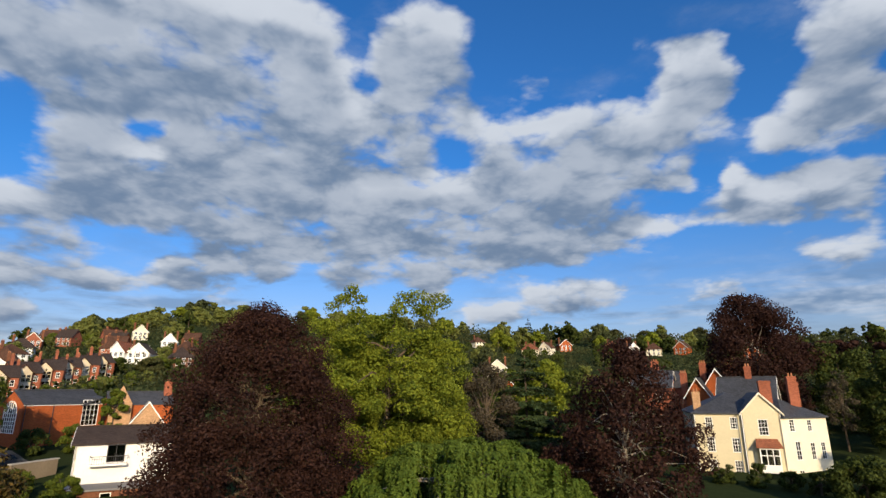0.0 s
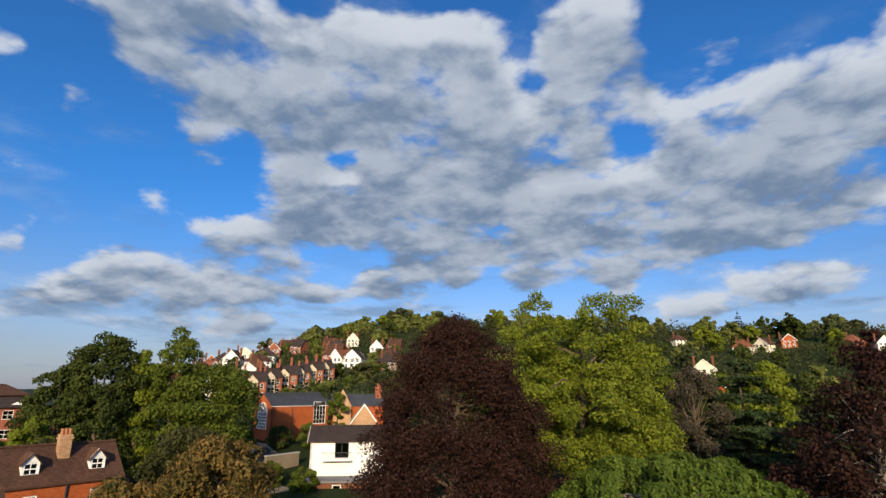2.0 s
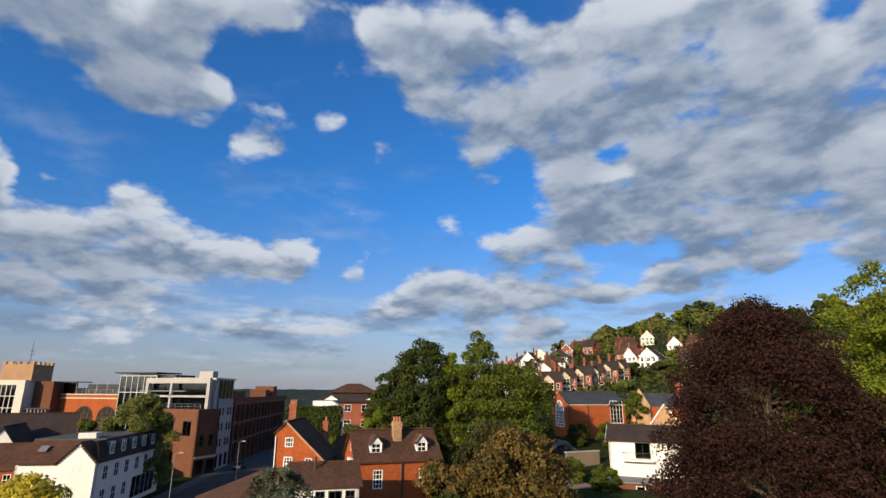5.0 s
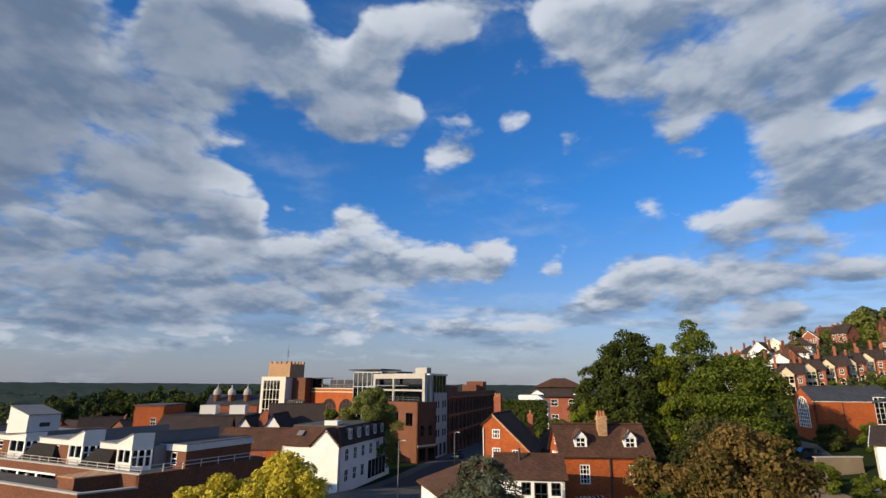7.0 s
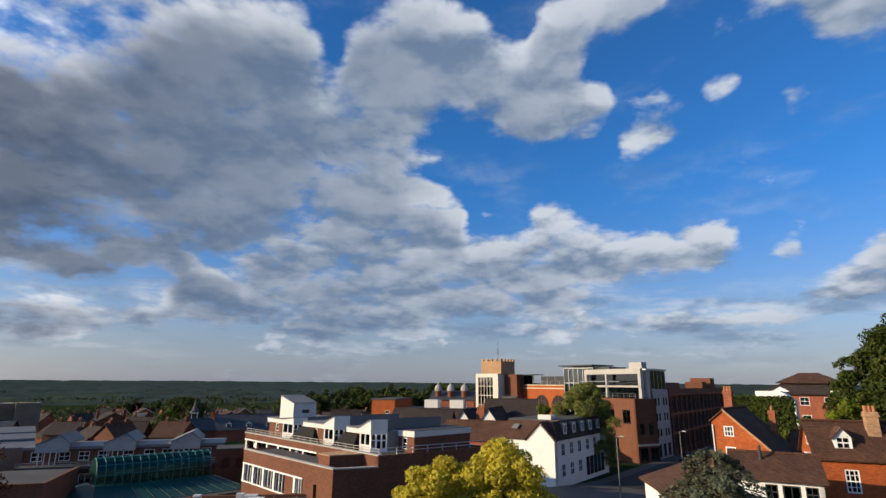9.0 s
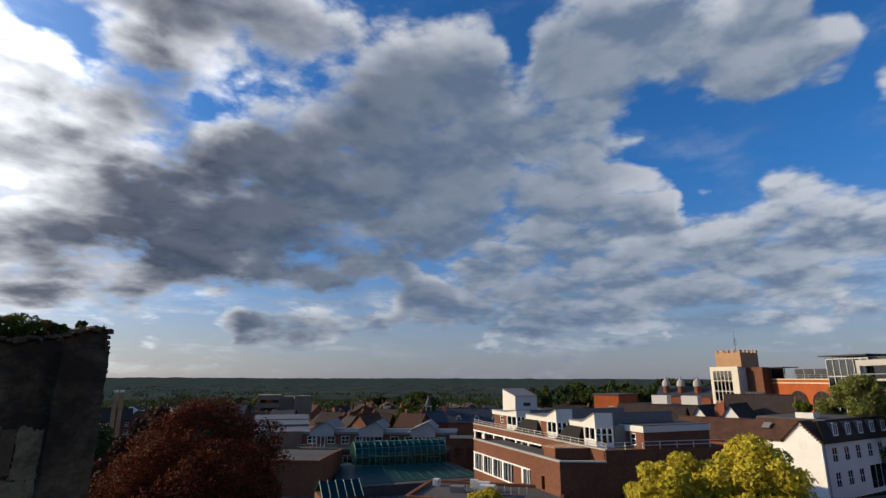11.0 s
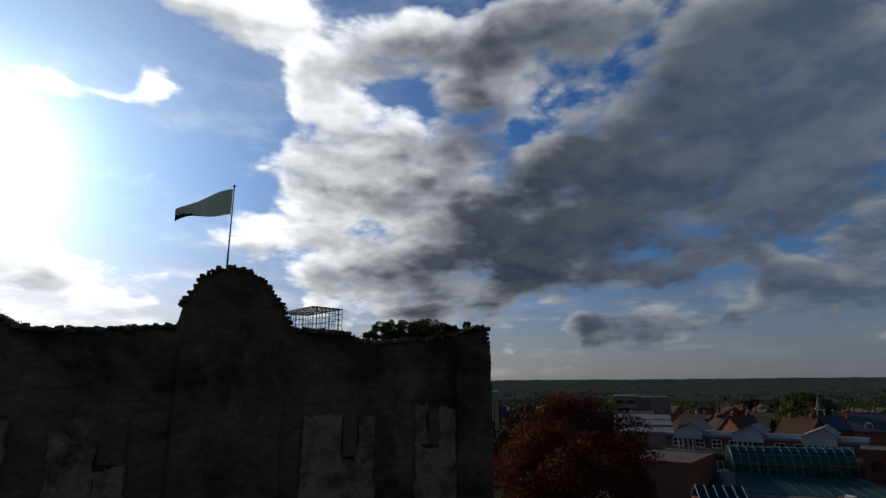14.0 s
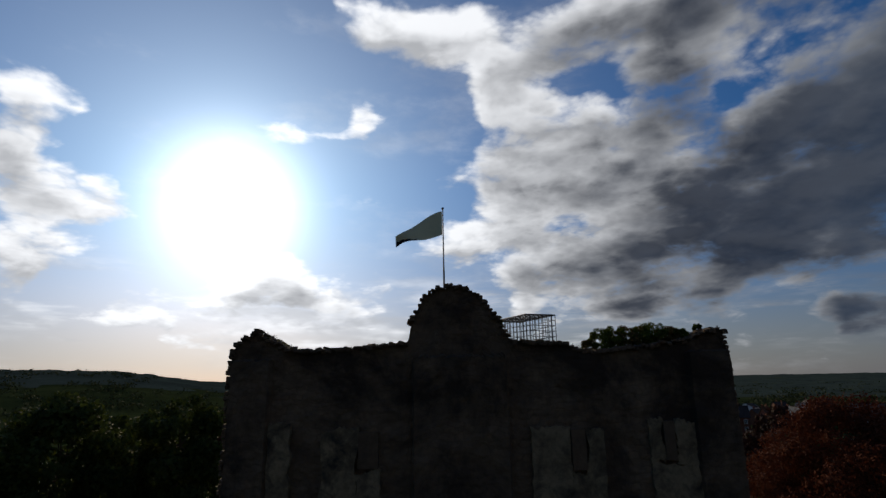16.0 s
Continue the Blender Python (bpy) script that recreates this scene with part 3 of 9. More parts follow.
LEAF = dict(
    copper=leafy("copper_beech_leaves", (0.021, 0.0105, 0.009), (0.050, 0.0215, 0.015), 0.25),
    green=leafy("fresh_green_leaves", (0.070, 0.102, 0.012), (0.25, 0.285, 0.028), 0.4),
    fresh=leafy("soft_green_leaves", (0.085, 0.108, 0.026), (0.25, 0.265, 0.07), 0.4),
    mid=leafy("mid_green_leaves", (0.038, 0.062, 0.010), (0.145, 0.175, 0.022), 0.35),
    deep=leafy("deep_green_leaves", (0.021, 0.035, 0.009), (0.078, 0.097, 0.018), 0.3),
    willow=leafy("weeping_leaves", (0.046, 0.084, 0.012), (0.135, 0.185, 0.027), 0.35),
    cedar=leafy("blue_green_needles", (0.042, 0.052, 0.032), (0.15, 0.165, 0.10), 0.15),
    conifer=leafy("dark_needles", (0.014, 0.028, 0.011), (0.056, 0.082, 0.028), 0.15),
    yellow=leafy("yellow_leaves", (0.30, 0.26, 0.02), (0.70, 0.58, 0.075), 0.4),
    rust=leafy("rust_tinged_leaves", (0.034, 0.048, 0.012), (0.235, 0.140, 0.042), 0.3),
    red=leafy("red_brown_leaves", (0.048, 0.014, 0.008), (0.15, 0.042, 0.018), 0.22, 0.9),
    olive=leafy("olive_leaves", (0.030, 0.036, 0.012), (0.085, 0.085, 0.028), 0.3),
    bare=leafy("thin_brown_twigs", (0.035, 0.029, 0.019), (0.085, 0.07, 0.045), 0.1),
    woods=leafy("distant_woods", (0.026, 0.036, 0.016), (0.07, 0.082, 0.032), 0.1, 0.95),
)
# ---- builders ----
def mesh_of(name, bm, material):
    me = bpy.data.meshes.new(name)
    bm.to_mesh(me)
    bm.free()
    for m in material if isinstance(material, (list, tuple)) else [material]:
        me.materials.append(m)
    return me


def part(name, bm, material, parent, label=""):
    """One mesh object out of a bmesh (or a ready mesh) under a thing or a part."""
    ob = new(name, bm if isinstance(bm, bpy.types.Mesh) else mesh_of(name, bm, material))
    ob.parent = parent
    return tagged(ob, label)


def thing(name, m, label, category, group="", kind=""):
    ob = new(name)
    ob.matrix_world = m
    ob.empty_display_size = 0.5
    return tagged(ob, label, category, group, kind)


def solo(name, bm, material, m, label, category, group="", kind=""):
    ob = new(name, bm if isinstance(bm, bpy.types.Mesh) else mesh_of(name, bm, material))
    ob.matrix_world = m
    return tagged(ob, label, category, group, kind)


def box(bm, x0, x1, y0, y1, z0, z1):
    vs = [bm.verts.new((x, y, z)) for z in (z0, z1) for y in (y0, y1) for x in (x0, x1)]
    for q in ((0, 2, 3, 1), (4, 5, 7, 6), (0, 1, 5, 4), (2, 6, 7, 3), (0, 4, 6, 2), (1, 3, 7, 5)):
        bm.faces.new([vs[i] for i in q])


def prism(bm, outline, a, b):
    """A closed outline of 3D points, swept from offset a to offset b."""
    a, b = Vector(a), Vector(b)
    lo = [bm.verts.new(Vector(p) + a) for p in outline]
    hi = [bm.verts.new(Vector(p) + b) for p in outline]
    n = len(outline)
    bm.faces.new(lo[::-1])
    bm.faces.new(hi)
    for i in range(n):
        bm.faces.new((lo[i], lo[(i + 1) % n], hi[(i + 1) % n], hi[i]))


def fixed(bm):
    bmesh.ops.recalc_face_normals(bm, faces=bm.faces)
    return bm


def tube(bm, a, b, r0, r1, n=8):
    a, b = Vector(a), Vector(b)
    q = (b - a).to_track_quat("Z", "Y").to_matrix()
    rings = []
    for c, r in ((a, r0), (b, r1)):
        rings.append([bm.verts.new(c + q @ Vector((r * math.cos(i * math.tau / n), r * math.sin(i * math.tau / n), 0))) for i in range(n)])
    for i in range(n):
        bm.faces.new((rings[0][i], rings[0][(i + 1) % n], rings[1][(i + 1) % n], rings[1][i]))
    bm.faces.new(rings[0][::-1])
    bm.faces.new(rings[1])


def on_side(side, w, d):
    """Maps (along, out, z) of a wall to the plan: the front runs along x at y = 0, the house lies behind it at y > 0."""
    return {"front": lambda u, o, z: (u, -o, z), "back": lambda u, o, z: (w - u, d + o, z),
            "left": lambda u, o, z: (-o, d - u, z), "right": lambda u, o, z: (w + o, u, z)}[side]


def wall_cells(bm, f, length, z0, z1, thick, holes):
    """A wall with real openings: cells round the holes (u0, u1, z0, z1)."""
    us = sorted({0.0, length, *[h[0] for h in holes], *[h[1] for h in holes]})
    zs = sorted({z0, z1, *[h[2] for h in holes], *[h[3] for h in holes]})
    us = [u for u in us if -1e-6 <= u <= length + 1e-6]
    zs = [z for z in zs if z0 - 1e-6 <= z <= z1 + 1e-6]
    nu, nz = len(us) - 1, len(zs) - 1
    solid = [[not any(h[0] < (us[i] + us[i + 1]) / 2 < h[1] and h[2] < (zs[j] + zs[j + 1]) / 2 < h[3] for h in holes) for j in range(nz)] for i in range(nu)]
    made = {}

    def at(i, j, k):
        if (i, j, k) not in made:
            made[i, j, k] = bm.verts.new(f(us[i], -thick * k, zs[j]))
        return made[i, j, k]

    def filled(i, j):
        return 0 <= i < nu and 0 <= j < nz and solid[i][j]

    for i in range(nu):
        for j in range(nz):
            if not solid[i][j]:
                continue
            bm.faces.new((at(i, j, 0), at(i + 1, j, 0), at(i + 1, j + 1, 0), at(i, j + 1, 0)))
            bm.faces.new((at(i, j + 1, 1), at(i + 1, j + 1, 1), at(i + 1, j, 1), at(i, j, 1)))
            for di, dj, p, q in ((-1, 0, (i, j + 1), (i, j)), (1, 0, (i + 1, j), (i + 1, j + 1)), (0, -1, (i, j), (i + 1, j)), (0, 1, (i + 1, j + 1), (i, j + 1))):
                if not filled(i + di, j + dj):
                    bm.faces.new((at(*q, 0), at(*p, 0), at(*p, 1), at(*q, 1)))


FRAMES = {}


def window_meshes(w, h, bars, frame_mat, pane_mat, arch=False):
    """Frame with glazing bars, and its pane, centred on the opening's foot; facing -y."""
    key = (round(w, 2), round(h, 2), bars, frame_mat.name, pane_mat.name)
    if key not in FRAMES:
        bm = bmesh.new()
        t = min(0.09, w * 0.1)
        nx, nz = bars
        us = [(-w / 2 + w * i / nx + (t if i == 0 else 0.025), -w / 2 + w * (i + 1) / nx - (t if i == nx - 1 else 0.025)) for i in range(nx)]
        zs = [(h * i / nz + (t if i == 0 else 0.04 if i * 2 == nz else 0.022), h * (i + 1) / nz - (t if i == nz - 1 else 0.04 if (i + 1) * 2 == nz else 0.022)) for i in range(nz)]
        holes = [(p + w / 2, q + w / 2, z0, z1) for p, q in us for z0, z1 in zs]
        wall_cells(bm, lambda u, o, z: (u - w / 2, 0.03 - o, z), w, 0, h, 0.07, holes)
        fm = mesh_of("frame", fixed(bm), frame_mat)
        bm = bmesh.new()
        box(bm, -w / 2 + t, w / 2 - t, 0.07, 0.078, t, h - t)
        FRAMES[key] = fm, mesh_of("pane", fixed(bm), pane_mat)
    return FRAMES[key]


def put_windows(parent, side, w, d, specs, frame_mat=None, pane_mat=None, bars=(2, 4), out=0.0):
    """Windows (u, z, width, height) as parts: frame with its pane under it. Returns the holes for the wall."""
    f = on_side(side, w, d)
    turn = {"front": 0, "back": 180, "left": -90, "right": 90}[side]
    holes = []
    for s in specs:
        u, z, ww, hh = s[:4]
        b = s[4] if len(s) > 4 else bars
        fm, pm = window_meshes(ww, hh, b, frame_mat or MAT["paint"], pane_mat or MAT["glass"])
        x, y, zz = f(u, out, z)
        fr = new("window", fm)
        fr.parent = parent
        fr.matrix_local = pose(x, y, zz, 0, 0, turn)
        pn = new("pane", pm)
        pn.parent = fr
        holes.append((u - ww / 2, u + ww / 2, z, z + hh))
    return holes


def frame_of(a, b, z):
    """Pose whose x axis runs from a to b (left to right as seen from the hill) and whose y axis points away behind."""
    return pose(a[0], a[1], z, 0, 0, math.degrees(math.atan2(b[1] - a[1], b[0] - a[0])))


def span(a, b):
    return math.hypot(b[0] - a[0], b[1] - a[1])


def slab(bm, pts, thick):
    """A sloping slab: outline pts of the top face, thickness downwards."""
    prism(bm, pts, (0, 0, -thick), (0, 0, 0))


def add_chimney(parent, x, y, z0, z1, sx=0.9, sy=0.6, pots=2, mat=None, pot_len=0.45):
    bm = bmesh.new()
    box(bm, x - sx / 2, x + sx / 2, y - sy / 2, y + sy / 2, z0, z1 - 0.35)
    box(bm, x - sx / 2 - 0.07, x + sx / 2 + 0.07, y - sy / 2 - 0.07, y + sy / 2 + 0.07, z1 - 0.35, z1 - 0.2)
    box(bm, x - sx / 2 - 0.02, x + sx / 2 + 0.02, y - sy / 2 - 0.02, y + sy / 2 + 0.02, z1 - 0.2, z1)
    stack = part("chimney", fixed(bm), mat or MAT["brick_red"], parent, "brick chimney stack with pots")
    for i in range(pots):
        bm = bmesh.new()
        px = x + (i - (pots - 1) / 2) * min(0.42, sx / max(1, pots))
        tube(bm, (px, y, z1), (px, y, z1 + pot_len), 0.14, 0.11, 8)
        part("chimney_pot", fixed(bm), MAT["pot"], stack)
    return stack


def gable_roof(parent, w, d, z, rise, along="x", over=0.35, thick=0.14, mat=None, wall=None, barge=None, x0=0.0, y0=0.0, wall_thick=0.25, ends=(True, True)):
    """Two slabs, the gable walls under them, and bargeboards. along: the axis of the ridge."""
    mat = mat or MAT["tile_brown"]
    length, half = (w, d / 2) if along == "x" else (d, w / 2)
    k = rise / half

    def at(l, s, h):
        return (x0 + l, y0 + half + s, h) if along == "x" else (x0 + half + s, y0 + l, h)

    drop = over * k
    for sign in (-1, 1):
        bm = bmesh.new()
        slab(bm, [at(-over, sign * (half + over), z - drop), at(length + over, sign * (half + over), z - drop), at(length + over, 0, z + rise), at(-over, 0, z + rise)], thick)
        part("roof_slope", fixed(bm), mat, parent)
    bm = bmesh.new()
    a, b = at(-over, 0, z + rise + 0.02), at(length + over, 0, z + rise + 0.02)
    tube(bm, a, b, 0.13, 0.13, 6)
    part("ridge", fixed(bm), mat, parent)
    for i, l in enumerate((0.0, length)):
        if wall and ends[i]:
            bm = bmesh.new()
            o = wall_thick if i == 0 else -wall_thick
            va, vb = Vector(at(l, 0, 0)), Vector(at(l + o, 0, 0))
            prism(bm, [at(l, -half, z), at(l, half, z), at(l, 0, z + rise - thick)], (0, 0, 0), tuple(vb - va))
            part("gable_wall", fixed(bm), wall, parent)
        if barge:
            e = -over - 0.02 if i == 0 else length + over - 0.03
            for sign in (-1, 1):
                bm = bmesh.new()
                va, vb = Vector(at(e, 0, 0)), Vector(at(e + 0.05, 0, 0))
                prism(bm, [at(e, sign * (half + over), z - drop + 0.03), at(e, sign * (half + over), z - drop - 0.25), at(e, 0, z + rise - 0.25), at(e, 0, z + rise + 0.03)], (0, 0, 0), tuple(vb - va))
                part("bargeboard", fixed(bm), barge, parent)


def hip_roof(parent, w, d, z, rise, over=0.4, mat=None, x0=0.0, y0=0.0, thick=0.16):
    mat = mat or MAT["tile_brown"]
    run = min(w, d) / 2
    if w >= d:
        r1, r2 = (x0 + run, y0 + d / 2, z + rise), (x0 + w - run, y0 + d / 2, z + rise)
    else:
        r1, r2 = (x0 + w / 2, y0 + run, z + rise), (x0 + w / 2, y0 + d - run, z + rise)
    zb = z - over * rise / run
    c = [(x0 - over, y0 - over, zb), (x0 + w + over, y0 - over, zb), (x0 + w + over, y0 + d + over, zb), (x0 - over, y0 + d + over, zb)]
    if w >= d:
        faces = [[c[0], c[1], r2, r1], [c[2], c[3], r1, r2], [c[1], c[2], r2], [c[3], c[0], r1]]
    else:
        faces = [[c[0], c[1], r1], [c[2], c[3], r2], [c[1], c[2], r2, r1], [c[3], c[0], r1, r2]]
    for q in faces:
        bm = bmesh.new()
        slab(bm, q, thick)
        part("roof_slope", fixed(bm), mat, parent)


def shell(parent, w, d, z1, mat, wins, frame_mat=None, pane_mat=None, bars=(2, 4), z0=-1.0, thick=0.25, label="", sides=None):
    """Four walls with their windows; near-black boxes inside stand for unlit rooms and stop light leaks."""
    for side, length in (("front", w), ("back", w), ("left", d), ("right", d)):
        f = on_side(side, w, d)
        holes = put_windows(parent, side, w, d, wins.get(side, ()), frame_mat, pane_mat, bars)
        bm = bmesh.new()
        wall_cells(bm, f, length, z0, z1, thick, holes)
        part("wall", fixed(bm), (sides or {}).get(side, mat), parent, label)
    # slab and solid core, room darkness put into their colour
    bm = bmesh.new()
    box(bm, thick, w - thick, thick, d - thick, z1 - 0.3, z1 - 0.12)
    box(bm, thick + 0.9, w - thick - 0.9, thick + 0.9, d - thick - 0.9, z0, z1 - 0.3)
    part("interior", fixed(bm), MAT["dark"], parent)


def dormer(parent, x, y, z, w=1.5, h=1.35, back=2.4, roof=None, bars=(2, 2), rise=0.65):
    """A gabled dormer window whose face stands at y, opening towards the front."""
    bm = bmesh.new()
    box(bm, x - w / 2, x - w / 2 + 0.1, y, y + back, z, z + h)
    box(bm, x + w / 2 - 0.1, x + w / 2, y, y + back, z, z + h)
    box(bm, x - w / 2 + 0.1, x + w / 2 - 0.1, y + 0.12, y + 0.2, z, z + h)
    prism(bm, [(x - w / 2, y, z + h), (x + w / 2, y, z + h), (x, y, z + h + rise)], (0, 0, 0), (0, 0.12, 0))
    dm = part("dormer", fixed(bm), MAT["paint"], parent, "white-painted dormer window")
    fm, pm = window_meshes(w - 0.2, h - 0.08, bars, MAT["paint"], MAT["glass"])
    fr = new("dormer_window", fm)
    fr.parent = dm
    fr.location = (x, y - 0.02, z + 0.04)
    bm = bmesh.new()
    box(bm, x - w / 2 + 0.18, x + w / 2 - 0.18, y + 0.06, y + 0.07, z + 0.1, z + h - 0.1)
    part("pane", fixed(bm), MAT["glass"], dm)
    o = 0.14
    for s in (-1, 1):
        bm = bmesh.new()
        slab(bm, [(x, y - 0.15, z + h + rise), (x + s * (w / 2 + o), y - 0.15, z + h - o * rise * 2 / w), (x + s * (w / 2 + o), y + back, z + h - o * rise * 2 / w), (x, y + back, z + h + rise)], 0.08)
        part("dormer_roof", fixed(bm), roof or MAT["tile_brown"], dm)


def raw_mesh(name, verts, faces, material):
    me = bpy.data.meshes.new(name)
    me.from_pydata(verts, [], faces)
    me.materials.append(material)
    return me
# ---- the land ----
def ease(t):
    t = min(1.0, max(0.0, t))
    return t * t * (3 - 2 * t)


def land(x, y):
    """Height of the ground: a hill to the east, the town falling away to the west, ridges on the horizon, the castle mound."""
    r, az = math.hypot(x, y), math.degrees(math.atan2(-x, y))
    edge = 36 - 12 * ease((r - 230) / 150)
    east = 1 - ease((az - edge) / 32) if az > 0 else 1 - ease((-az - 62) / 60)
    top = 63 - 9 * ease((10 - az) / 20) - 14 * ease(-az / 45)
    t = max(0.0, (min(r, 430) - 70) / 360)
    hill = 3 + top * t ** 1.3 + 6 * ease((r - 430) / 800)
    town = 3 - 4 * ease((r - 40) / 50) - 11 * ease((r - 95) / 260)
    far = 26.5 * ease((r - 1700) / 2700)
    south = ease((az + 175) / 25) if az < -100 else 0.0
    town += far + 52 * south * ease((r - 260) / 900)
    z = east * hill + (1 - east) * town
    z -= 3.6 * ease((az - 106) / 10) * (1 - ease((az - 150) / 12)) * ease((r - 34) / 16) * (1 - ease((r - 100) / 40))
    z += 3.0 * math.exp(-((x + 2) ** 2 + (y + 23) ** 2) / 330)
    return z + 0.5 * noise.noise((x * 0.03, y * 0.03, 0.0)) * ease((r - 90) / 100) + 5 * noise.noise((x * 0.0016, y * 0.0016, 3.0)) * ease((r - 1500) / 2000)


def land_mesh():
    n = 180
    radii = [0.0] + [4.0 * 1.125 ** i for i in range(61)]
    radii = [r for r in radii if r < 4850] + [4880.0]
    verts, faces = [(0, 0, land(0, 0))], []
    for r in radii[1:]:
        for i in range(n):
            a = math.tau * i / n
            x, y = r * math.cos(a), r * math.sin(a)
            verts.append((x, y, land(x, y)))
    for i in range(n):
        faces.append((0, 1 + i, 1 + (i + 1) % n))
    for k in range(len(radii) - 2):
        for i in range(n):
            a, b = 1 + k * n + i, 1 + k * n + (i + 1) % n
            faces.append((a, a + n, b + n, b))
    return verts, faces


gv, gf = land_mesh()
ground = new("ground", raw_mesh("ground", gv, gf, MAT["earth"]))
for poly in ground.data.polygons:
    poly.use_smooth = True
tagged(ground, "grassy wooded land falling from hill to town", "ground", kind="structure")


def ribbon(name, line, width, lift, material, label, category):
    """A strip laid over the land along a line of plan points."""
    pts = []
    for (ax, ay), (bx, by) in zip(line, line[1:]):
        k = max(1, int(math.hypot(bx - ax, by - ay) / 3))
        pts += [(ax + (bx - ax) * i / k, ay + (by - ay) * i / k) for i in range(k)]
    pts.append(line[-1])
    bm = bmesh.new()
    rows = []
    for i, (x, y) in enumerate(pts):
        p, q = pts[max(0, i - 1)], pts[min(len(pts) - 1, i + 1)]
        d = Vector((q[0] - p[0], q[1] - p[1], 0)).normalized()
        nrm = Vector((-d.y, d.x, 0)) * width / 2
        z = max(land(x, y), land(x + nrm.x, y + nrm.y), land(x - nrm.x, y - nrm.y)) + lift
        rows.append([bm.verts.new((x + s * nrm.x, y + s * nrm.y, z + dz)) for s, dz in ((-1, -0.7), (-1, 0), (1, 0), (1, -0.7))])
    for r0, r1 in zip(rows, rows[1:]):
        for j in range(3):
            bm.faces.new((r0[j], r0[j + 1], r1[j + 1], r1[j]))
    ob = new(name, mesh_of(name, fixed(bm), material))
    return tagged(ob, label, category, kind="structure")


STREET = [(-52, -4), (-66, 8), (-92, 27), (-128, 50), (-186, 88), (-240, 120)]
ribbon("pavement", STREET, 12.5, 0.16, MAT["paving"], "worn grey paved footways beside the street", "pavement")
ribbon("road", STREET, 8.0, 0.19, MAT["asphalt"], "dark asphalt street running between the buildings", "road")
ribbon("lane", [(-52, 40), (-50, 56), (-54, 70), (-66, 80), (-84, 84)], 5.0, 0.12, MAT["buff"], "pale lane past the white house", "road")
ribbon("driveway", [(-51.5, 62.0), (-47.5, 58.5), (-43.5, 57.0)], 5.5, 0.13, MAT["buff"], "pale gravel drive beside the white house", "driveway")
# ---- buildings near the castle ----
def sash_row(us, z, w=1.0, h=1.7, bars=(3, 4)):
    return [(u, z, w, h, bars) for u in us]


def cream_house():
    a, b = (34.3, 76.9), (44.5, 73.7)
    w, d = span(a, b), 12.0
    g = 2.6
    h = thing("cream_house", frame_of(a, b, g), "large cream-rendered three-storey house with slate roofs", "house")
    wins = {"front": sash_row((1.9, 5.0), 6.6, 0.95, 1.6) + sash_row((1.9, 5.0), 3.6, 1.0, 1.9) + sash_row((1.9, 5.0), 0.9, 1.0, 1.7),
            "left": sash_row((3, 6, 9), 6.6) + sash_row((3, 6, 9), 3.6)}
    shell(h, w, d, 8.9, MAT["cream"], wins, z0=-2)
    hip_roof(h, w, d, 8.9, 2.6, 0.3, MAT["slate"])
    # projecting gabled bay
    bm = bmesh.new()
    gx0, gx1, out = w - 4.6, w, -0.55
    f = lambda u, o, z: (gx0 + u, out - o, z)
    holes = [(1.75, 2.95, 5.9, 8.0), (1.2, 3.4, 1.9, 4.4)]
    wall_cells(bm, f, gx1 - gx0, -2, 8.8, 0.25, holes)
    box(bm, gx0, gx0 + 0.25, out + 0.25, 0.0, -2, 8.8)
    box(bm, gx1 - 0.25, gx1, out + 0.25, 0.0, -2, 8.8)
    prism(bm, [(gx0, out, 8.8), (gx1, out, 8.8), ((gx0 + gx1) / 2, out, 11.3)], (0, 0, 0), (0, 0.25, 0))
    bay = part("gabled_bay", fixed(bm), MAT["cream"], h)
    for u, z, ww, hh, br in ((2.35, 5.9, 1.2, 2.1, (3, 4)),):
        fm, pm = window_meshes(ww, hh, br, MAT["paint"], MAT["glass"])
        fr = part("window", fm, None, h)
        fr.location = (gx0 + u, out, z)
        part("pane", pm, None, fr)
    bm = bmesh.new()
    for s in (-1, 1):
        m = (gx0 + gx1) / 2
        slab(bm, [(m, out - 0.2, 11.5), (m + s * 2.6, out - 0.2, 8.7), (m + s * 2.6, 6, 8.7), (m, 6, 11.5)], 0.14)
    part("bay_roof", fixed(bm), MAT["slate"], h)
    for s in (-1, 1):
        bm = bmesh.new()
        m = (gx0 + gx1) / 2
        prism(bm, [(m, out - 0.24, 11.55), (m + s * 2.7, out - 0.24, 8.68), (m + s * 2.7, out - 0.24, 8.42), (m, out - 0.24, 11.22)], (0, 0, 0), (0, 0.06, 0))
        part("coping", fixed(bm), MAT["pale"], h)
    # oriel window with a red roof
    bm = bmesh.new()
    ox = gx0 + 2.5
    for x0, x1, z0, z1 in ((-1.2, 1.2, 1.5, 2.3), (-1.2, 1.2, 4.2, 4.5), (-1.2, -1.05, 2.3, 4.2), (-0.42, -0.32, 2.3, 4.2), (0.32, 0.42, 2.3, 4.2), (1.05, 1.2, 2.3, 4.2), (-1.05, 1.05, 3.4, 3.5)):
        box(bm, ox + x0, ox + x1, out - 0.9, out - 0.78, z0, z1)
    box(bm, ox - 1.2, ox - 1.08, out - 0.78, out, 1.5, 2.3)
    box(bm, ox + 1.08, ox + 1.2, out - 0.78, out, 1.5, 2.3)
    box(bm, ox - 1.2, ox + 1.2, out - 0.9, out, 1.3, 1.5)
    oriel = part("oriel_window", fixed(bm), MAT["paint"], h, "white-painted oriel window")
    bm = bmesh.new()
    box(bm, ox - 1.05, ox + 1.05, out - 0.84, out - 0.83, 2.3, 4.2)
    part("pane", fixed(bm), MAT["glass"], oriel)
    bm = bmesh.new()
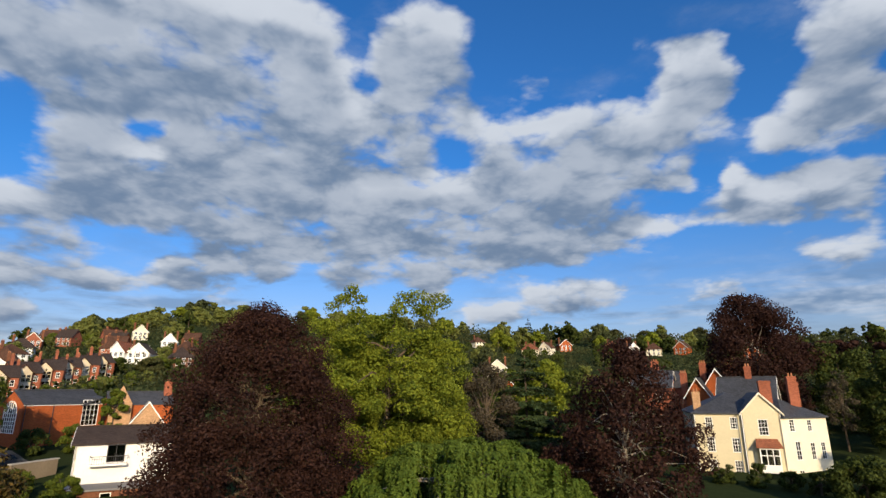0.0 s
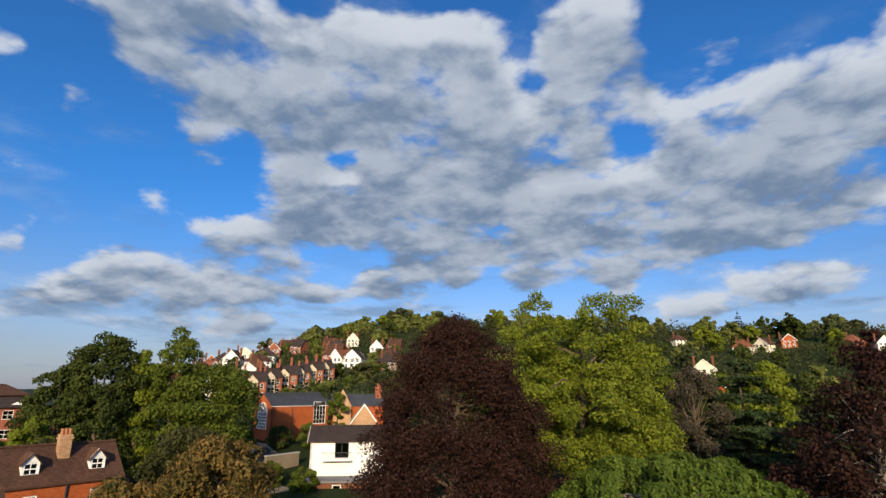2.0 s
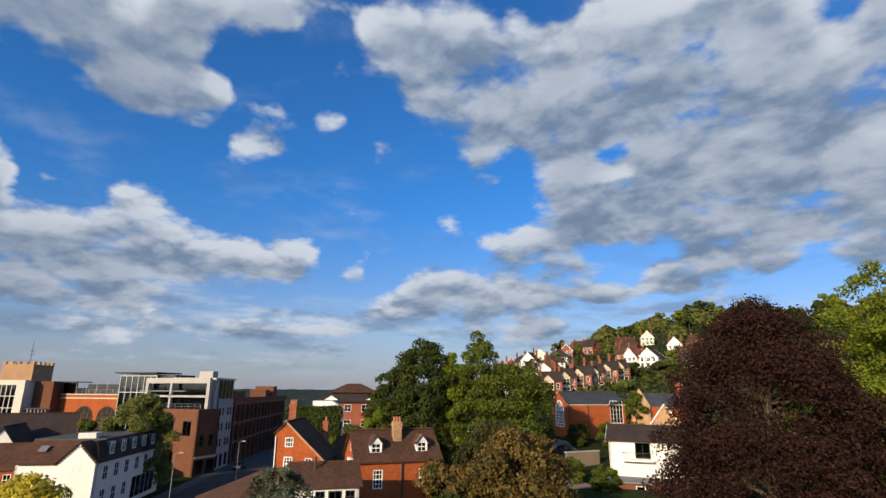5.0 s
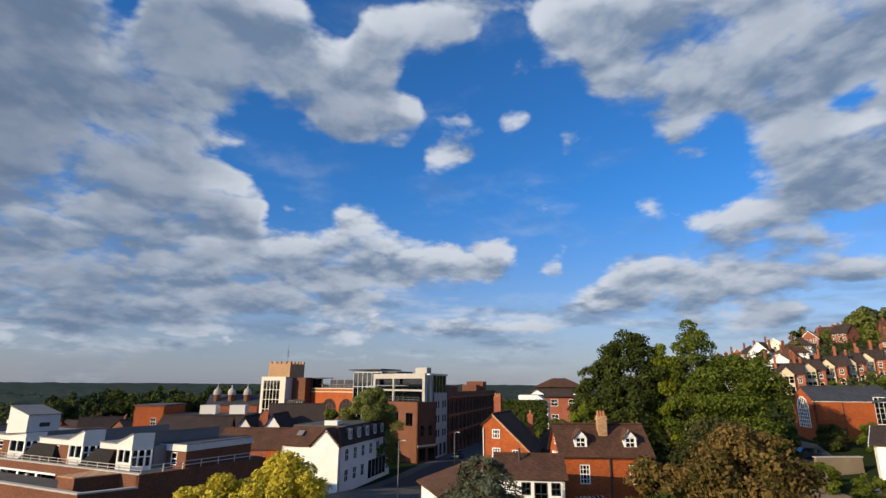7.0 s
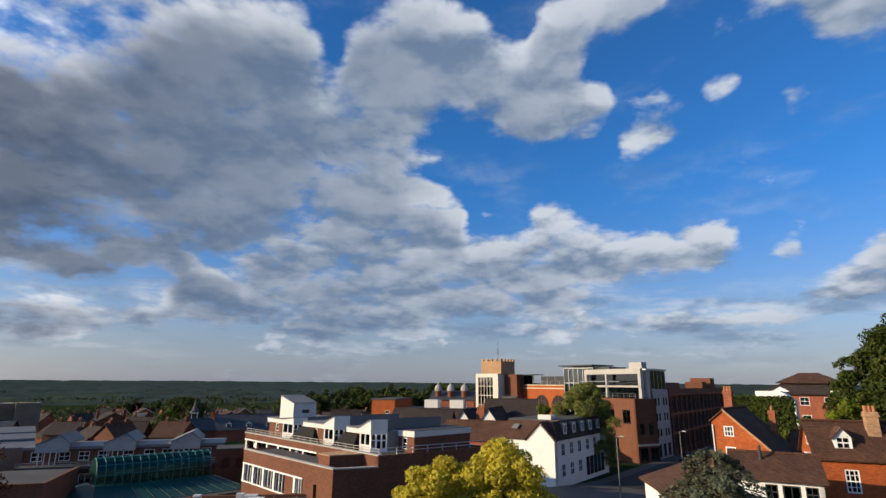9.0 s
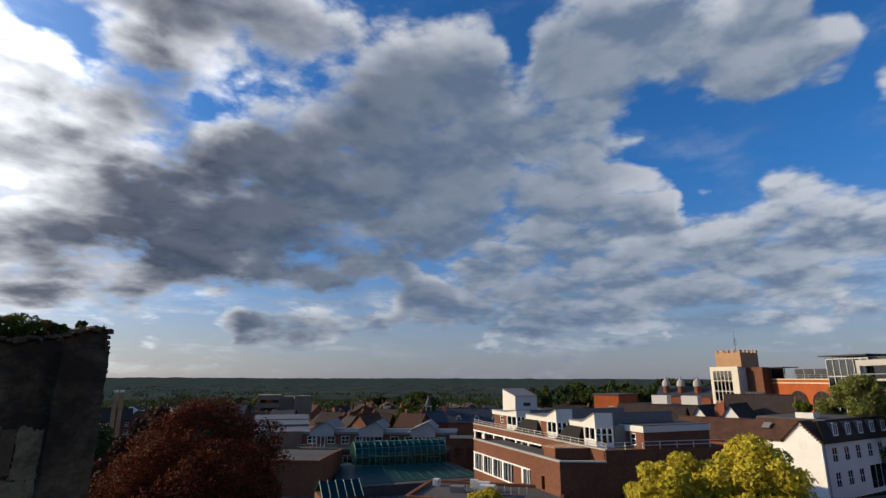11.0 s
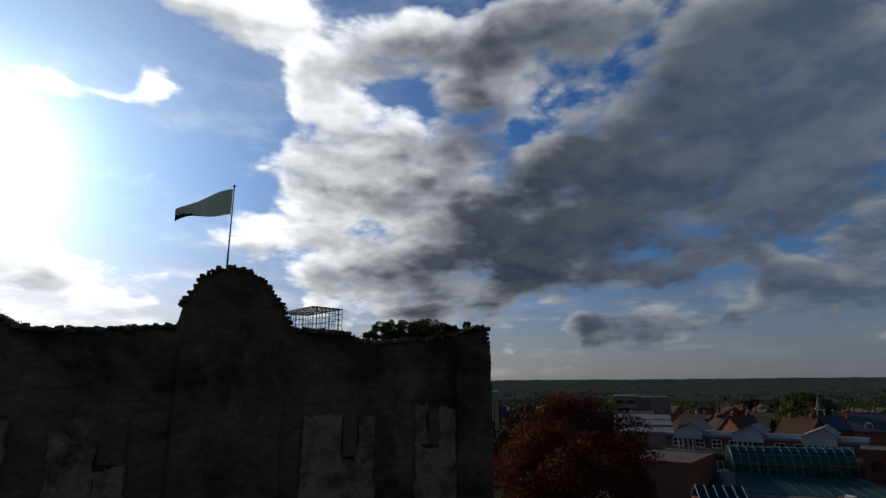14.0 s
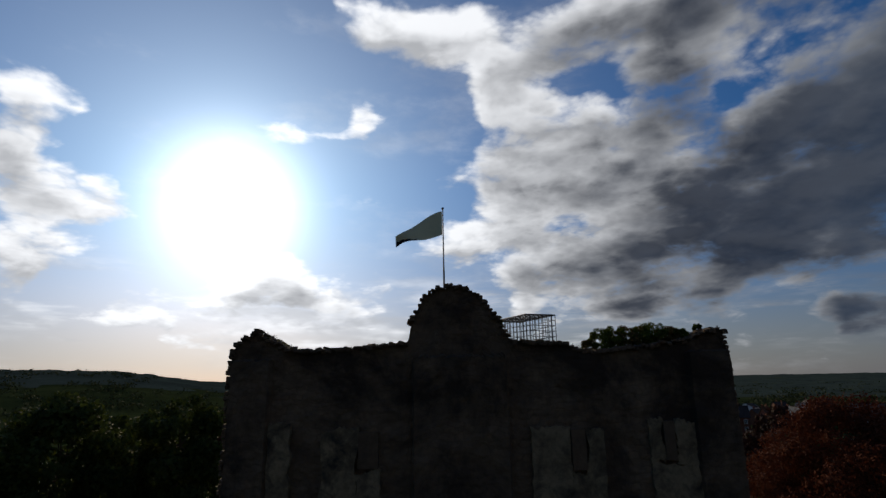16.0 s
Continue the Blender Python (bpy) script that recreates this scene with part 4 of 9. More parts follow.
    slab(bm, [(ox - 1.6, out - 1.2, 4.5), (ox + 1.6, out - 1.2, 4.5), (ox + 1.3, out, 5.5), (ox - 1.3, out, 5.5)], 0.1)
    part("oriel_roof", fixed(bm), MAT["tile_red"], oriel)
    # paler wing
    c0, c1 = Vector((w + 0.05, -0.62, 0)), Vector((w + 6.2, 3.4, 0))
    bm = bmesh.new()
    ln = (c1 - c0).length
    ux = (c1 - c0) / ln
    uy = Vector((-ux.y, ux.x, 0))
    f = lambda u, o, z: tuple(c0 + ux * u - uy * o + Vector((0, 0, z)))
    wn_ = [(1.6, 6.4, 0.9, 1.6), (2.1, 2.8, 0.9, 2.4), (4.6, 2.8, 0.8, 2.2), (6.4, 2.8, 0.8, 2.2), (4.6, 6.4, 0.8, 1.5), (2.1, 0.1, 0.9, 1.5)]
    wall_cells(bm, f, ln, -2, 8.3, 0.25, [(u - ww / 2, u + ww / 2, z, z + hh) for u, z, ww, hh in wn_])
    e = lambda u, o, z: tuple(c0 + ux * (ln - o) + uy * u + Vector((0, 0, z)))
    wall_cells(bm, e, 9, -2, 8.3, 0.25, [])
    e2 = lambda u, o, z: tuple(c0 + ux * o + uy * (3 - u) + Vector((0, 0, z)))
    wall_cells(bm, e2, 3, -2, 8.3, 0.25, [])
    wing = part("wing", fixed(bm), MAT["pale"], h, "pale cream rendered wing")
    ang = math.degrees(math.atan2(ux.y, ux.x))
    for u, z, ww, hh in wn_:
        fm, pm = window_meshes(ww, hh, (2, 4), MAT["paint"], MAT["glass"])
        fr = part("window", fm, None, wing)
        fr.matrix_local = pose(*f(u, 0, z), 0, 0, ang)
        pn = part("pane", pm, None, wing)
        pn.matrix_local = pose(*f(u, 0, z), 0, 0, ang)
    bm = bmesh.new()
    q = [c0 + ux * u + uy * v for u, v in ((-0.2, -0.4), (ln + 0.4, -0.4), (ln + 0.4, 9.4), (-0.2, 9.4))]
    m1, m2 = c0 + ux * 4.3 + uy * 4.2, c0 + ux * 4.4 + uy * 5.2
    up = lambda p, z: (p.x, p.y, z)
    slab(bm, [up(q[0], 8.3), up(q[1], 8.3), up(m1, 10.6)], 0.15)
    slab(bm, [up(q[1], 8.3), up(q[2], 8.3), up(m2, 10.6), up(m1, 10.6)], 0.15)
    slab(bm, [up(q[3], 8.3), up(q[0], 8.3), up(m1, 10.6), up(m2, 10.6)], 0.15)
    part("wing_roof", fixed(bm), MAT["slate"], h)
    # solid near-black core in place of the wing's unlit rooms
    bm = bmesh.new()
    inn = [c0 + ux * u + uy * v for u, v in ((1.2, 1.2), (ln - 1.2, 1.2), (ln - 1.2, 7), (1.2, 7))]
    prism(bm, [up(p, 0) for p in inn], (0, 0, -1), (0, 0, 8))
    part("interior", fixed(bm), MAT["dark"], h)
    for u, v, z1, sx, sy, n in ((5.5, 2.6, 13.7, 1.15, 0.95, 2), (6.7, 3.4, 12.9, 1.05, 0.9, 2)):
        p = c0 + ux * u + uy * v
        add_chimney(h, p.x, p.y, 8.5, z1, sx, sy, n, MAT["brick_red"])
    add_chimney(h, w - 0.4, 4.0, 10, 13.1, 1.5, 0.8, 0, MAT["brick_red"])
    add_chimney(h, 0.9, 2.4, 9, 11.6, 1.0, 0.7, 2, MAT["brick_tan"])
    for u in (0.1, w - 4.75, w - 0.1):
        bm = bmesh.new()
        tube(bm, (u, -0.12 if u < 1 else out - 0.1, -1.5), (u, -0.12 if u < 1 else out - 0.1, 8.7), 0.06, 0.06, 6)
        part("drainpipe", fixed(bm), MAT["paint"], h)


def back_house():
    a, b = (44.6, 90.2), (51.5, 85.5)
    w, d = span(a, b), 9
    h = thing("slate_roofed_house", frame_of(a, b, 4.5), "white-gabled house with a dark slate roof", "house")
    shell(h, w, d, 8.4, MAT["pale"], {"right": sash_row((3,), 5.5)}, z0=-2)
    gable_roof(h, w, d, 8.4, 3.6, "x", 0.3, mat=MAT["slate"], wall=MAT["white"], barge=MAT["paint"])
    add_chimney(h, w * 0.55, d * 0.5, 11, 13.8, 1.0, 0.7, 2, MAT["brick_red"])


def brick_gables():
    for i, (x, y, wd, z, t) in enumerate(((44.3, 101.0, 4.0, 13.6, 3.0), (49.4, 103.5, 3.8, 15.6, 2.8))):
        h = thing("brick_villa", frame_of((x, y), (x + wd * 0.84, y - wd * 0.54), 5.2), "orange-brick villa with white bargeboards on its gable", "house", "brick villas")
        shell(h, wd, 11, z - 5.2, MAT["brick_orange"], {"front": sash_row((wd / 2,), 4.2, 1.1, 1.6), "left": sash_row((2, 5), 4.6, 1.2, 1.5)}, z0=-3)
        gable_roof(h, wd, 11, z - 5.2, t, "y", 0.45, mat=MAT["slate"], wall=MAT["brick_orange"], barge=MAT["paint"])
        add_chimney(h, -0.6, 3.0, 5, z - 5.2 + 4.0, 1.1, 0.9, 3, MAT["brick_red"])
        add_chimney(h, wd + 0.2, 6.0, 5, z - 5.2 + 3.6, 1.1, 0.9, 3, MAT["brick_red"])
    for x, y in ((36.5, 108.0), (40.5, 112.0)):
        h = thing("brick_villa", frame_of((x, y), (x + 6.5, y - 3.5), 7.0), "brick villa with a slate roof behind the trees", "house", "brick villas")
        shell(h, 7.4, 9, 8.2, MAT["brick_red"], {"front": sash_row((1.8, 5.2), 5.2, 1.2, 1.5)}, z0=-3)
        gable_roof(h, 7.4, 9, 8.2, 3.0, "x", 0.4, mat=MAT["slate"], wall=MAT["brick_red"], barge=MAT["paint"])
        add_chimney(h, 2.0, 4.5, 9, 13.4, 1.6, 0.9, 3, MAT["brick_red"])


def white_house():
    # gable end and long wall with a balcony
    a, b = (-44.6, 65.4), (-35.0, 70.6)
    w, d = span(a, b), 7.2
    h = thing("white_house", frame_of(a, b, 3.3), "white-rendered two-storey house with a balcony and a brown roof", "house")
    shell(h, w, d, 5.3, MAT["white"], {"front": [(4.3, 2.9, 1.9, 2.0, (2, 1))], "left": sash_row((2.2,), 3.2, 0.9, 1.1, (2, 2))}, frame_mat=MAT["dark_metal"])
    gable_roof(h, w, d, 5.3, 1.6, "x", 0.4, mat=MAT["tile_dark"], wall=MAT["white"], barge=MAT["paint"])
    bm = bmesh.new()
    box(bm, 1.7, 5.6, -1.15, 0.0, 2.62, 2.84)
    bal = part("balcony", fixed(bm), MAT["paint"], h, "white balcony with an iron railing")
    for x in [1.75 + 0.24 * i for i in range(17)]:
        bm = bmesh.new()
        box(bm, x - 0.012, x + 0.012, -1.1, -1.076, 2.84, 3.66)
        part("baluster", fixed(bm), MAT["dark_metal"], bal)
    bm = bmesh.new()
    box(bm, 1.7, 5.6, -1.12, -1.06, 3.66, 3.72)
    box(bm, 1.7, 1.76, -1.06, 0, 3.66, 3.72)
    box(bm, 5.54, 5.6, -1.06, 0, 3.66, 3.72)
    part("handrail", fixed(bm), MAT["dark_metal"], bal)
    # pale flat-roofed garage in front
    g = thing("garage", frame_of((-42.0, 60.6), (-33.5, 64.6), 1.6), "low garage with a pale grey flat roof", "garage")
    shell(g, 9.2, 4.2, 2.3, MAT["brick_brown"], {"front": [(4.0, 0.1, 1.1, 1.95, (1, 3))]}, z0=-2)
    bm = bmesh.new()
    box(bm, -0.25, 9.45, -0.3, 4.3, 2.3, 2.5)
    part("flat_roof", fixed(bm), MAT["lead"], g)


def arch_frame(w, h, nx, nz):
    """A tall window with a round head, in white bars."""
    bm = bmesh.new()
    r = w / 2
    s = h - r
    for i in range(nx + 1):
        x = -r + w * i / nx
        top = s + math.sqrt(max(0.0, r * r - x * x))
        if top > 0.2:
            box(bm, x - 0.05, x + 0.05, 0.0, 0.1, 0, top)
    for i in range(nz + 1):
        z = s * i / nz
        box(bm, -r, r, 0.012, 0.088, z - 0.05, z + 0.05)
    for i in range(12):
        a0, a1 = math.pi * i / 12, math.pi * (i + 1) / 12
        for rr in (r, r * 0.5):
            p = [(rr * math.cos(a0), 0, s + rr * math.sin(a0)), (rr * math.cos(a1), 0, s + rr * math.sin(a1)),
                 ((rr - 0.1) * math.cos(a1), 0, s + (rr - 0.1) * math.sin(a1)), ((rr - 0.1) * math.cos(a0), 0, s + (rr - 0.1) * math.sin(a0))]
            prism(bm, p, (0, -0.02, 0), (0, 0.11, 0))
    return fixed(bm)


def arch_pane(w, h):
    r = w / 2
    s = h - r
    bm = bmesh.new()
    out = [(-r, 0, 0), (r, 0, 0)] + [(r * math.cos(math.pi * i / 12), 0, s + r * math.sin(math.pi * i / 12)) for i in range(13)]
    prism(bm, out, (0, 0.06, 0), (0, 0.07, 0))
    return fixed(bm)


def brick_hall():
    # gable end with a great arched window, long side towards the lane
    a, b = (-65.0, 83.2), (-59.4, 93.5)
    w, d = span(a, b), 7.6
    h = thing("brick_hall", frame_of(a, b, 6.6), "orange-brick hall with a slate roof and tall white windows", "hall")
    shell(h, w, d, 6.0, MAT["brick_orange"], {"front": [(w - 1.9, 2.4, 2.6, 4.1, (4, 5))]}, z0=-2.5)
    gable_roof(h, w, d, 6.0, 2.1, "x", 0.1, mat=MAT["slate"], wall=MAT["brick_orange"])
    fr = part("arched_window", arch_frame(3.9, 4.8, 6, 5), MAT["paint"], h, "round-headed white window")
    fr.matrix_local = pose(-0.12, d / 2, 1.7, 0, 0, -90)
    # opaque near-black pane, the hall's inner darkness as colour
    pn = part("pane", arch_pane(3.4, 4.5), MAT["dark"], fr)
    bm = bmesh.new()
    slab(bm, [(w - 3.5, -0.35, 5.6), (w - 0.3, -0.35, 6.9), (w - 0.3, 2.4, 7.4), (w - 3.5, 2.4, 7.2)], 0.15)
    part("window_head_roof", fixed(bm), MAT["slate"], h)
    for x in (-0.05, w * 0.33):
        bm = bmesh.new()
        tube(bm, (x + 0.2, -0.1, -2), (x + 0.2, -0.1, 5.9), 0.06, 0.06, 6)
        part("drainpipe", fixed(bm), MAT["dark_metal"], h)
    bm = bmesh.new()
    box(bm, -0.1, w, -0.09, -0.005, 5.72, 5.95)
    part("gutter_board", fixed(bm), MAT["paint"], h)
    # ivy-grown gable standing forward, then a second slate range
    m2 = thing("hall_range", frame_of((-59.2, 94.6), (-50.7, 100.6), 6.8), "ivy-grown brick range with a slate roof and a gable", "hall")
    shell(m2, 10.4, 8, 5.5, MAT["brick_orange"], {}, z0=-2.5)
    gable_roof(m2, 10.4, 8, 5.5, 2.1, "x", 0.15, mat=MAT["slate"], wall=MAT["brick_orange"])
    bm = bmesh.new()
    box(bm, 0.2, 3.6, -1.2, -0.0, -2.5, 5.6)
    prism(bm, [(0.2, -1.2, 5.6), (3.6, -1.2, 5.6), (1.9, -1.2, 8.6)], (0, 0, 0), (0, 1.2, 0))
    part("front_gable", fixed(bm), MAT["brick_tan"], m2, "tall orange-brick gable under ivy")
    add_chimney(m2, 9.6, 3, 5, 9.4, 1.3, 0.9, 2, MAT["brick_red"])
    h3 = thing("small_gabled_house", frame_of((-49.8, 85.9), (-46.0, 88.0), 4.8), "yellow-brick gabled house beside the hall", "house")
    shell(h3, 4.3, 7, 5.2, MAT["brick_tan"], {"front": sash_row((2.15,), 3.0, 1.0, 1.5)}, z0=-2)
    gable_roof(h3, 4.3, 7, 5.2, 2.9, "y", 0.3, mat=MAT["slate"], wall=MAT["brick_tan"], barge=MAT["paint"])


def retaining_wall():
    a, b = (-51.9, 65.7), (-50.6, 71.7)
    h = thing("retaining_wall", frame_of(a, b, 5.0), "buff concrete retaining wall beside the lane", "wall")
    w = span(a, b)
    bm = bmesh.new()
    box(bm, 0, w, 0, 0.45, -1.5, 1.1)
    part("wall_face", fixed(bm), MAT["buff"], h)
    bm = bmesh.new()
    box(bm, -0.1, w + 0.1, -0.08, 0.55, 1.1, 1.22)
    part("coping", fixed(bm), MAT["concrete"], h)


def red_house():
    a, b = (-43.6, 25.5), (-41.0, 33.0)
    w, d = span(a, b), 5.6
    h = thing("red_brick_house", frame_of(a, b, 2.95), "red-brick house with a brown tiled roof, dormers and a big chimney", "house")
    wins = {"front": sash_row((2.0, 6.3), 3.3, 0.9, 1.6, (3, 4)) + sash_row((2.0, 6.3), 0.6, 0.9, 1.6, (3, 4))}
    shell(h, w, d, 5.8, MAT["brick_orange"], wins, z0=-2)
    gable_roof(h, w, d, 5.8, 2.3, "x", 0.25, mat=MAT["tile_brown"], wall=MAT["brick_orange"])
    for u in (1.9, 6.3):
        dormer(h, u, 0.6, 6.2, 1.1, 0.95, 2.0, MAT["tile_brown"])
    add_chimney(h, 4.2, 2.0, 6.0, 8.9, 0.8, 0.75, 3, MAT["brick_tan"])
    fm, pm = window_meshes(0.7, 1.0, (2, 2), MAT["paint"], MAT["glass"])
    fr = part("attic_window", fm, None, h)
    fr.matrix_local = pose(-0.04, d / 2, 6.3, 0, 0, -90)
    bm = bmesh.new()
    box(bm, -0.3, -0.02, -0.2, d * 0.5, 5.45, 5.75)
    part("gable_board", fixed(bm), MAT["paint"], h)
    for u in (4.2, 7.7):
        bm = bmesh.new()
        tube(bm, (u, -0.1, -1), (u, -0.1, 5.7), 0.07, 0.07, 6)
        part("drainpipe", fixed(bm), MAT["dark_metal"], h)
    # lean-to glasshouse
    g = thing("lean_to_glasshouse", frame_of((-40.6, 25.6), (-40.2, 29.6), 3.4) @ Matrix.Diagonal((0.6, 0.7, 0.72, 1)), "white-framed lean-to glasshouse against red brick", "glasshouse")
    for i in range(7):
        bm = bmesh.new()
        x = 0.65 * i
        prism(bm, [(x, -1.6, 1.7), (x + 0.06, -1.6, 1.7), (x + 0.06, 1.9, 2.9), (x, 1.9, 2.9)], (0, 0, 0), (0, 0, 0.07))
        box(bm, x, x + 0.06, -1.6, -1.54, -1.0, 1.7)
        part("rafter", fixed(bm), MAT["paint"], g)
    bm = bmesh.new()
    slab(bm, [(0, -1.6, 1.72), (4.0, -1.6, 1.72), (4.0, 1.9, 2.92), (0, 1.9, 2.92)], 0.012)
    part("pane", fixed(bm), MAT["glass_pale"], g)


def gable_house():
    """Tall brick gable whose ridge stands near one side, a long tiled slope falling to the other."""
    a, b = (-56.6, 23.3), (-53.5, 27.4)
    w, d, ze, za, zl, xr = span(a, b), 9.0, 5.0, 8.7, 7.7, 1.15
    h = thing("gabled_brick_house", frame_of(a, b, 2.6), "orange-brick house with a steep lopsided gable and brown roof", "house")
    # no holes here: near-black panes paint the dark rooms onto the solid wall
    put_windows(h, "front", w, d, [(1.5, 4.05, 0.9, 1.35, (3, 4)), (3.6, 4.3, 0.7, 0.95, (2, 3)), (1.5, 6.35, 0.85, 0.95, (3, 2)), (1.5, 1.3, 0.9, 1.35, (3, 4))], pane_mat=MAT["dark"], out=0.11)
    bm = bmesh.new()
    box(bm, 0, w, 0, 0.25, -2.5, ze)
    part("front_wall", fixed(bm), MAT["brick_orange"], h)
    bm = bmesh.new()
    prism(bm, [(0, 0, ze), (w, 0, ze), (xr, 0, za), (0, 0, zl)], (0, 0, 0), (0, 0.045, 0))
    part("gable_wall", fixed(bm), MAT["brick_orange"], h)
    bm = bmesh.new()
    box(bm, 0, 0.25, 0.25, d, -2.5, zl)
    part("side_wall", fixed(bm), MAT["brick_orange"], h)
    bm = bmesh.new()
    box(bm, w - 0.25, w, 0.25, d, -2.5, ze)
    part("side_wall", fixed(bm), MAT["brick_orange"], h)
    # near-black block painting the darkness indoors
    bm = bmesh.new()
    box(bm, 0.9, w - 0.9, 1.1, d, -2.5, ze - 0.2)
    part("interior", fixed(bm), MAT["dark"], h)
    o, k = 0.18, (za - ze) / (w - xr)
    bm = bmesh.new()
    slab(bm, [(xr, -o, za + 0.18), (w + 0.3, -o, ze - 0.3 * k + 0.18), (w + 0.3, d, ze - 0.3 * k + 0.18), (xr, d, za + 0.18)], 0.14)
    part("roof_slope", fixed(bm), MAT["tile_brown"], h)
    bm = bmesh.new()
    slab(bm, [(xr, -o, za + 0.18), (-0.2, -o, zl + 0.06), (-0.2, d, zl + 0.06), (xr, d, za + 0.18)], 0.14)
    part("roof_slope", fixed(bm), MAT["tile_brown"], h)
    bm = bmesh.new()
    tube(bm, (xr, -o, za + 0.2), (xr, d, za + 0.2), 0.12, 0.12, 6)
    part("ridge", fixed(bm), MAT["tile_brown"], h)
    bm = bmesh.new()
    prism(bm, [(w + 0.3, -o - 0.03, ze - 0.3 * k + 0.2), (w + 0.3, -o - 0.03, ze - 0.3 * k - 0.05), (xr, -o - 0.03, za - 0.05), (xr, -o - 0.03, za + 0.2)], (0, 0, 0), (0, 0.05, 0))
    part("bargeboard", fixed(bm), MAT["brick_tan"], h)
    bm = bmesh.new()
    box(bm, 3.0, w + 0.1, -0.08, -0.004, 1.9, 2.2)
    part("white_band", fixed(bm), MAT["paint"], h)
    bm = bmesh.new()
    tube(bm, (0.1, -0.12, 1), (0.1, -0.12, 7.4), 0.06, 0.06, 6)
    part("drainpipe", fixed(bm), MAT["paint"], h)
    add_chimney(h, 0.5, 5.2, 6, 10.6, 0.8, 0.7, 3, MAT["brick_red"])
    add_chimney(h, w * 0.75, 8, 5, 8.6, 0.6, 0.6, 1, MAT["brick_red"])
    # rear range
    h2 = thing("rear_range", frame_of((-58.6, 31.4), (-55.0, 36.6), 2.6), "brown-tiled rear range of the brick house", "house")
    shell(h2, 5.6, 8, 4.3, MAT["brick_red"], {}, z0=-2.5)
    gable_roof(h2, 5.6, 8, 4.3, 2.2, "x", 0.25, mat=MAT["tile_brown"], wall=MAT["brick_red"])


def low_roofs():
    """Low brown-tiled ranges in front of the brick houses."""
    h = thing("low_tiled_range", frame_of((-44.6, 15.0), (-44.2, 27.4), 1.6), "low white-walled range under a broad hipped brown tiled roof", "house")
    shell(h, 12.4, 8.0, 4.2, MAT["white"], {"front": [(10.2, 2.2, 1.0, 1.3, (2, 2)), (11.6, 2.2, 0.8, 1.3, (2, 2)), (2.0, 2.2, 0.9, 1.3, (2, 2))]}, z0=-2, bars=(2, 2))
    hip_roof(h, 12.4, 8.0, 4.2, 2.2, 0.4, MAT["tile_brown"])
    c = thing("tiled_cottage", frame_of((-39.2, 17.4), (-37.1, 22.0), 2.1), "white-walled cottage under a plain brown tiled roof", "house")
    w = span((-39.2, 17.4), (-37.1, 22.0))
    shell(c, w, 5.6, 5.85, MAT["white"], {"front": [(2.2, 4.5, 0.7, 0.9, (2, 2)), (3.3, 3.8, 1.0, 1.6, (2, 2)), (4.4, 4.5, 0.7, 0.9, (2, 2))]}, z0=-2, frame_mat=MAT["dark_metal"])
    gable_roof(c, w, 5.6, 5.85, 1.2, "x", 0.25, mat=MAT["tile_brown"], wall=MAT["white"])
    bm = bmesh.new()
    tube(bm, (1.8, 2.0, 6.4), (1.8, 2.0, 7.6), 0.09, 0.09, 8)
    part("flue", fixed(bm), MAT["dark_metal"], c)
    sh = thing("lean_to_shed", frame_of((-34.4, 20.0), (-33.6, 24.0), 2.8), "flat-roofed pale timber lean-to", "shed")
    shell(sh, 4.1, 2.2, 2.2, MAT["white"], {}, z0=-1)
    bm = bmesh.new()
    box(bm, -0.2, 4.3, -0.2, 2.4, 2.2, 2.36)
    part("flat_roof", fixed(bm), MAT["concrete"], sh)


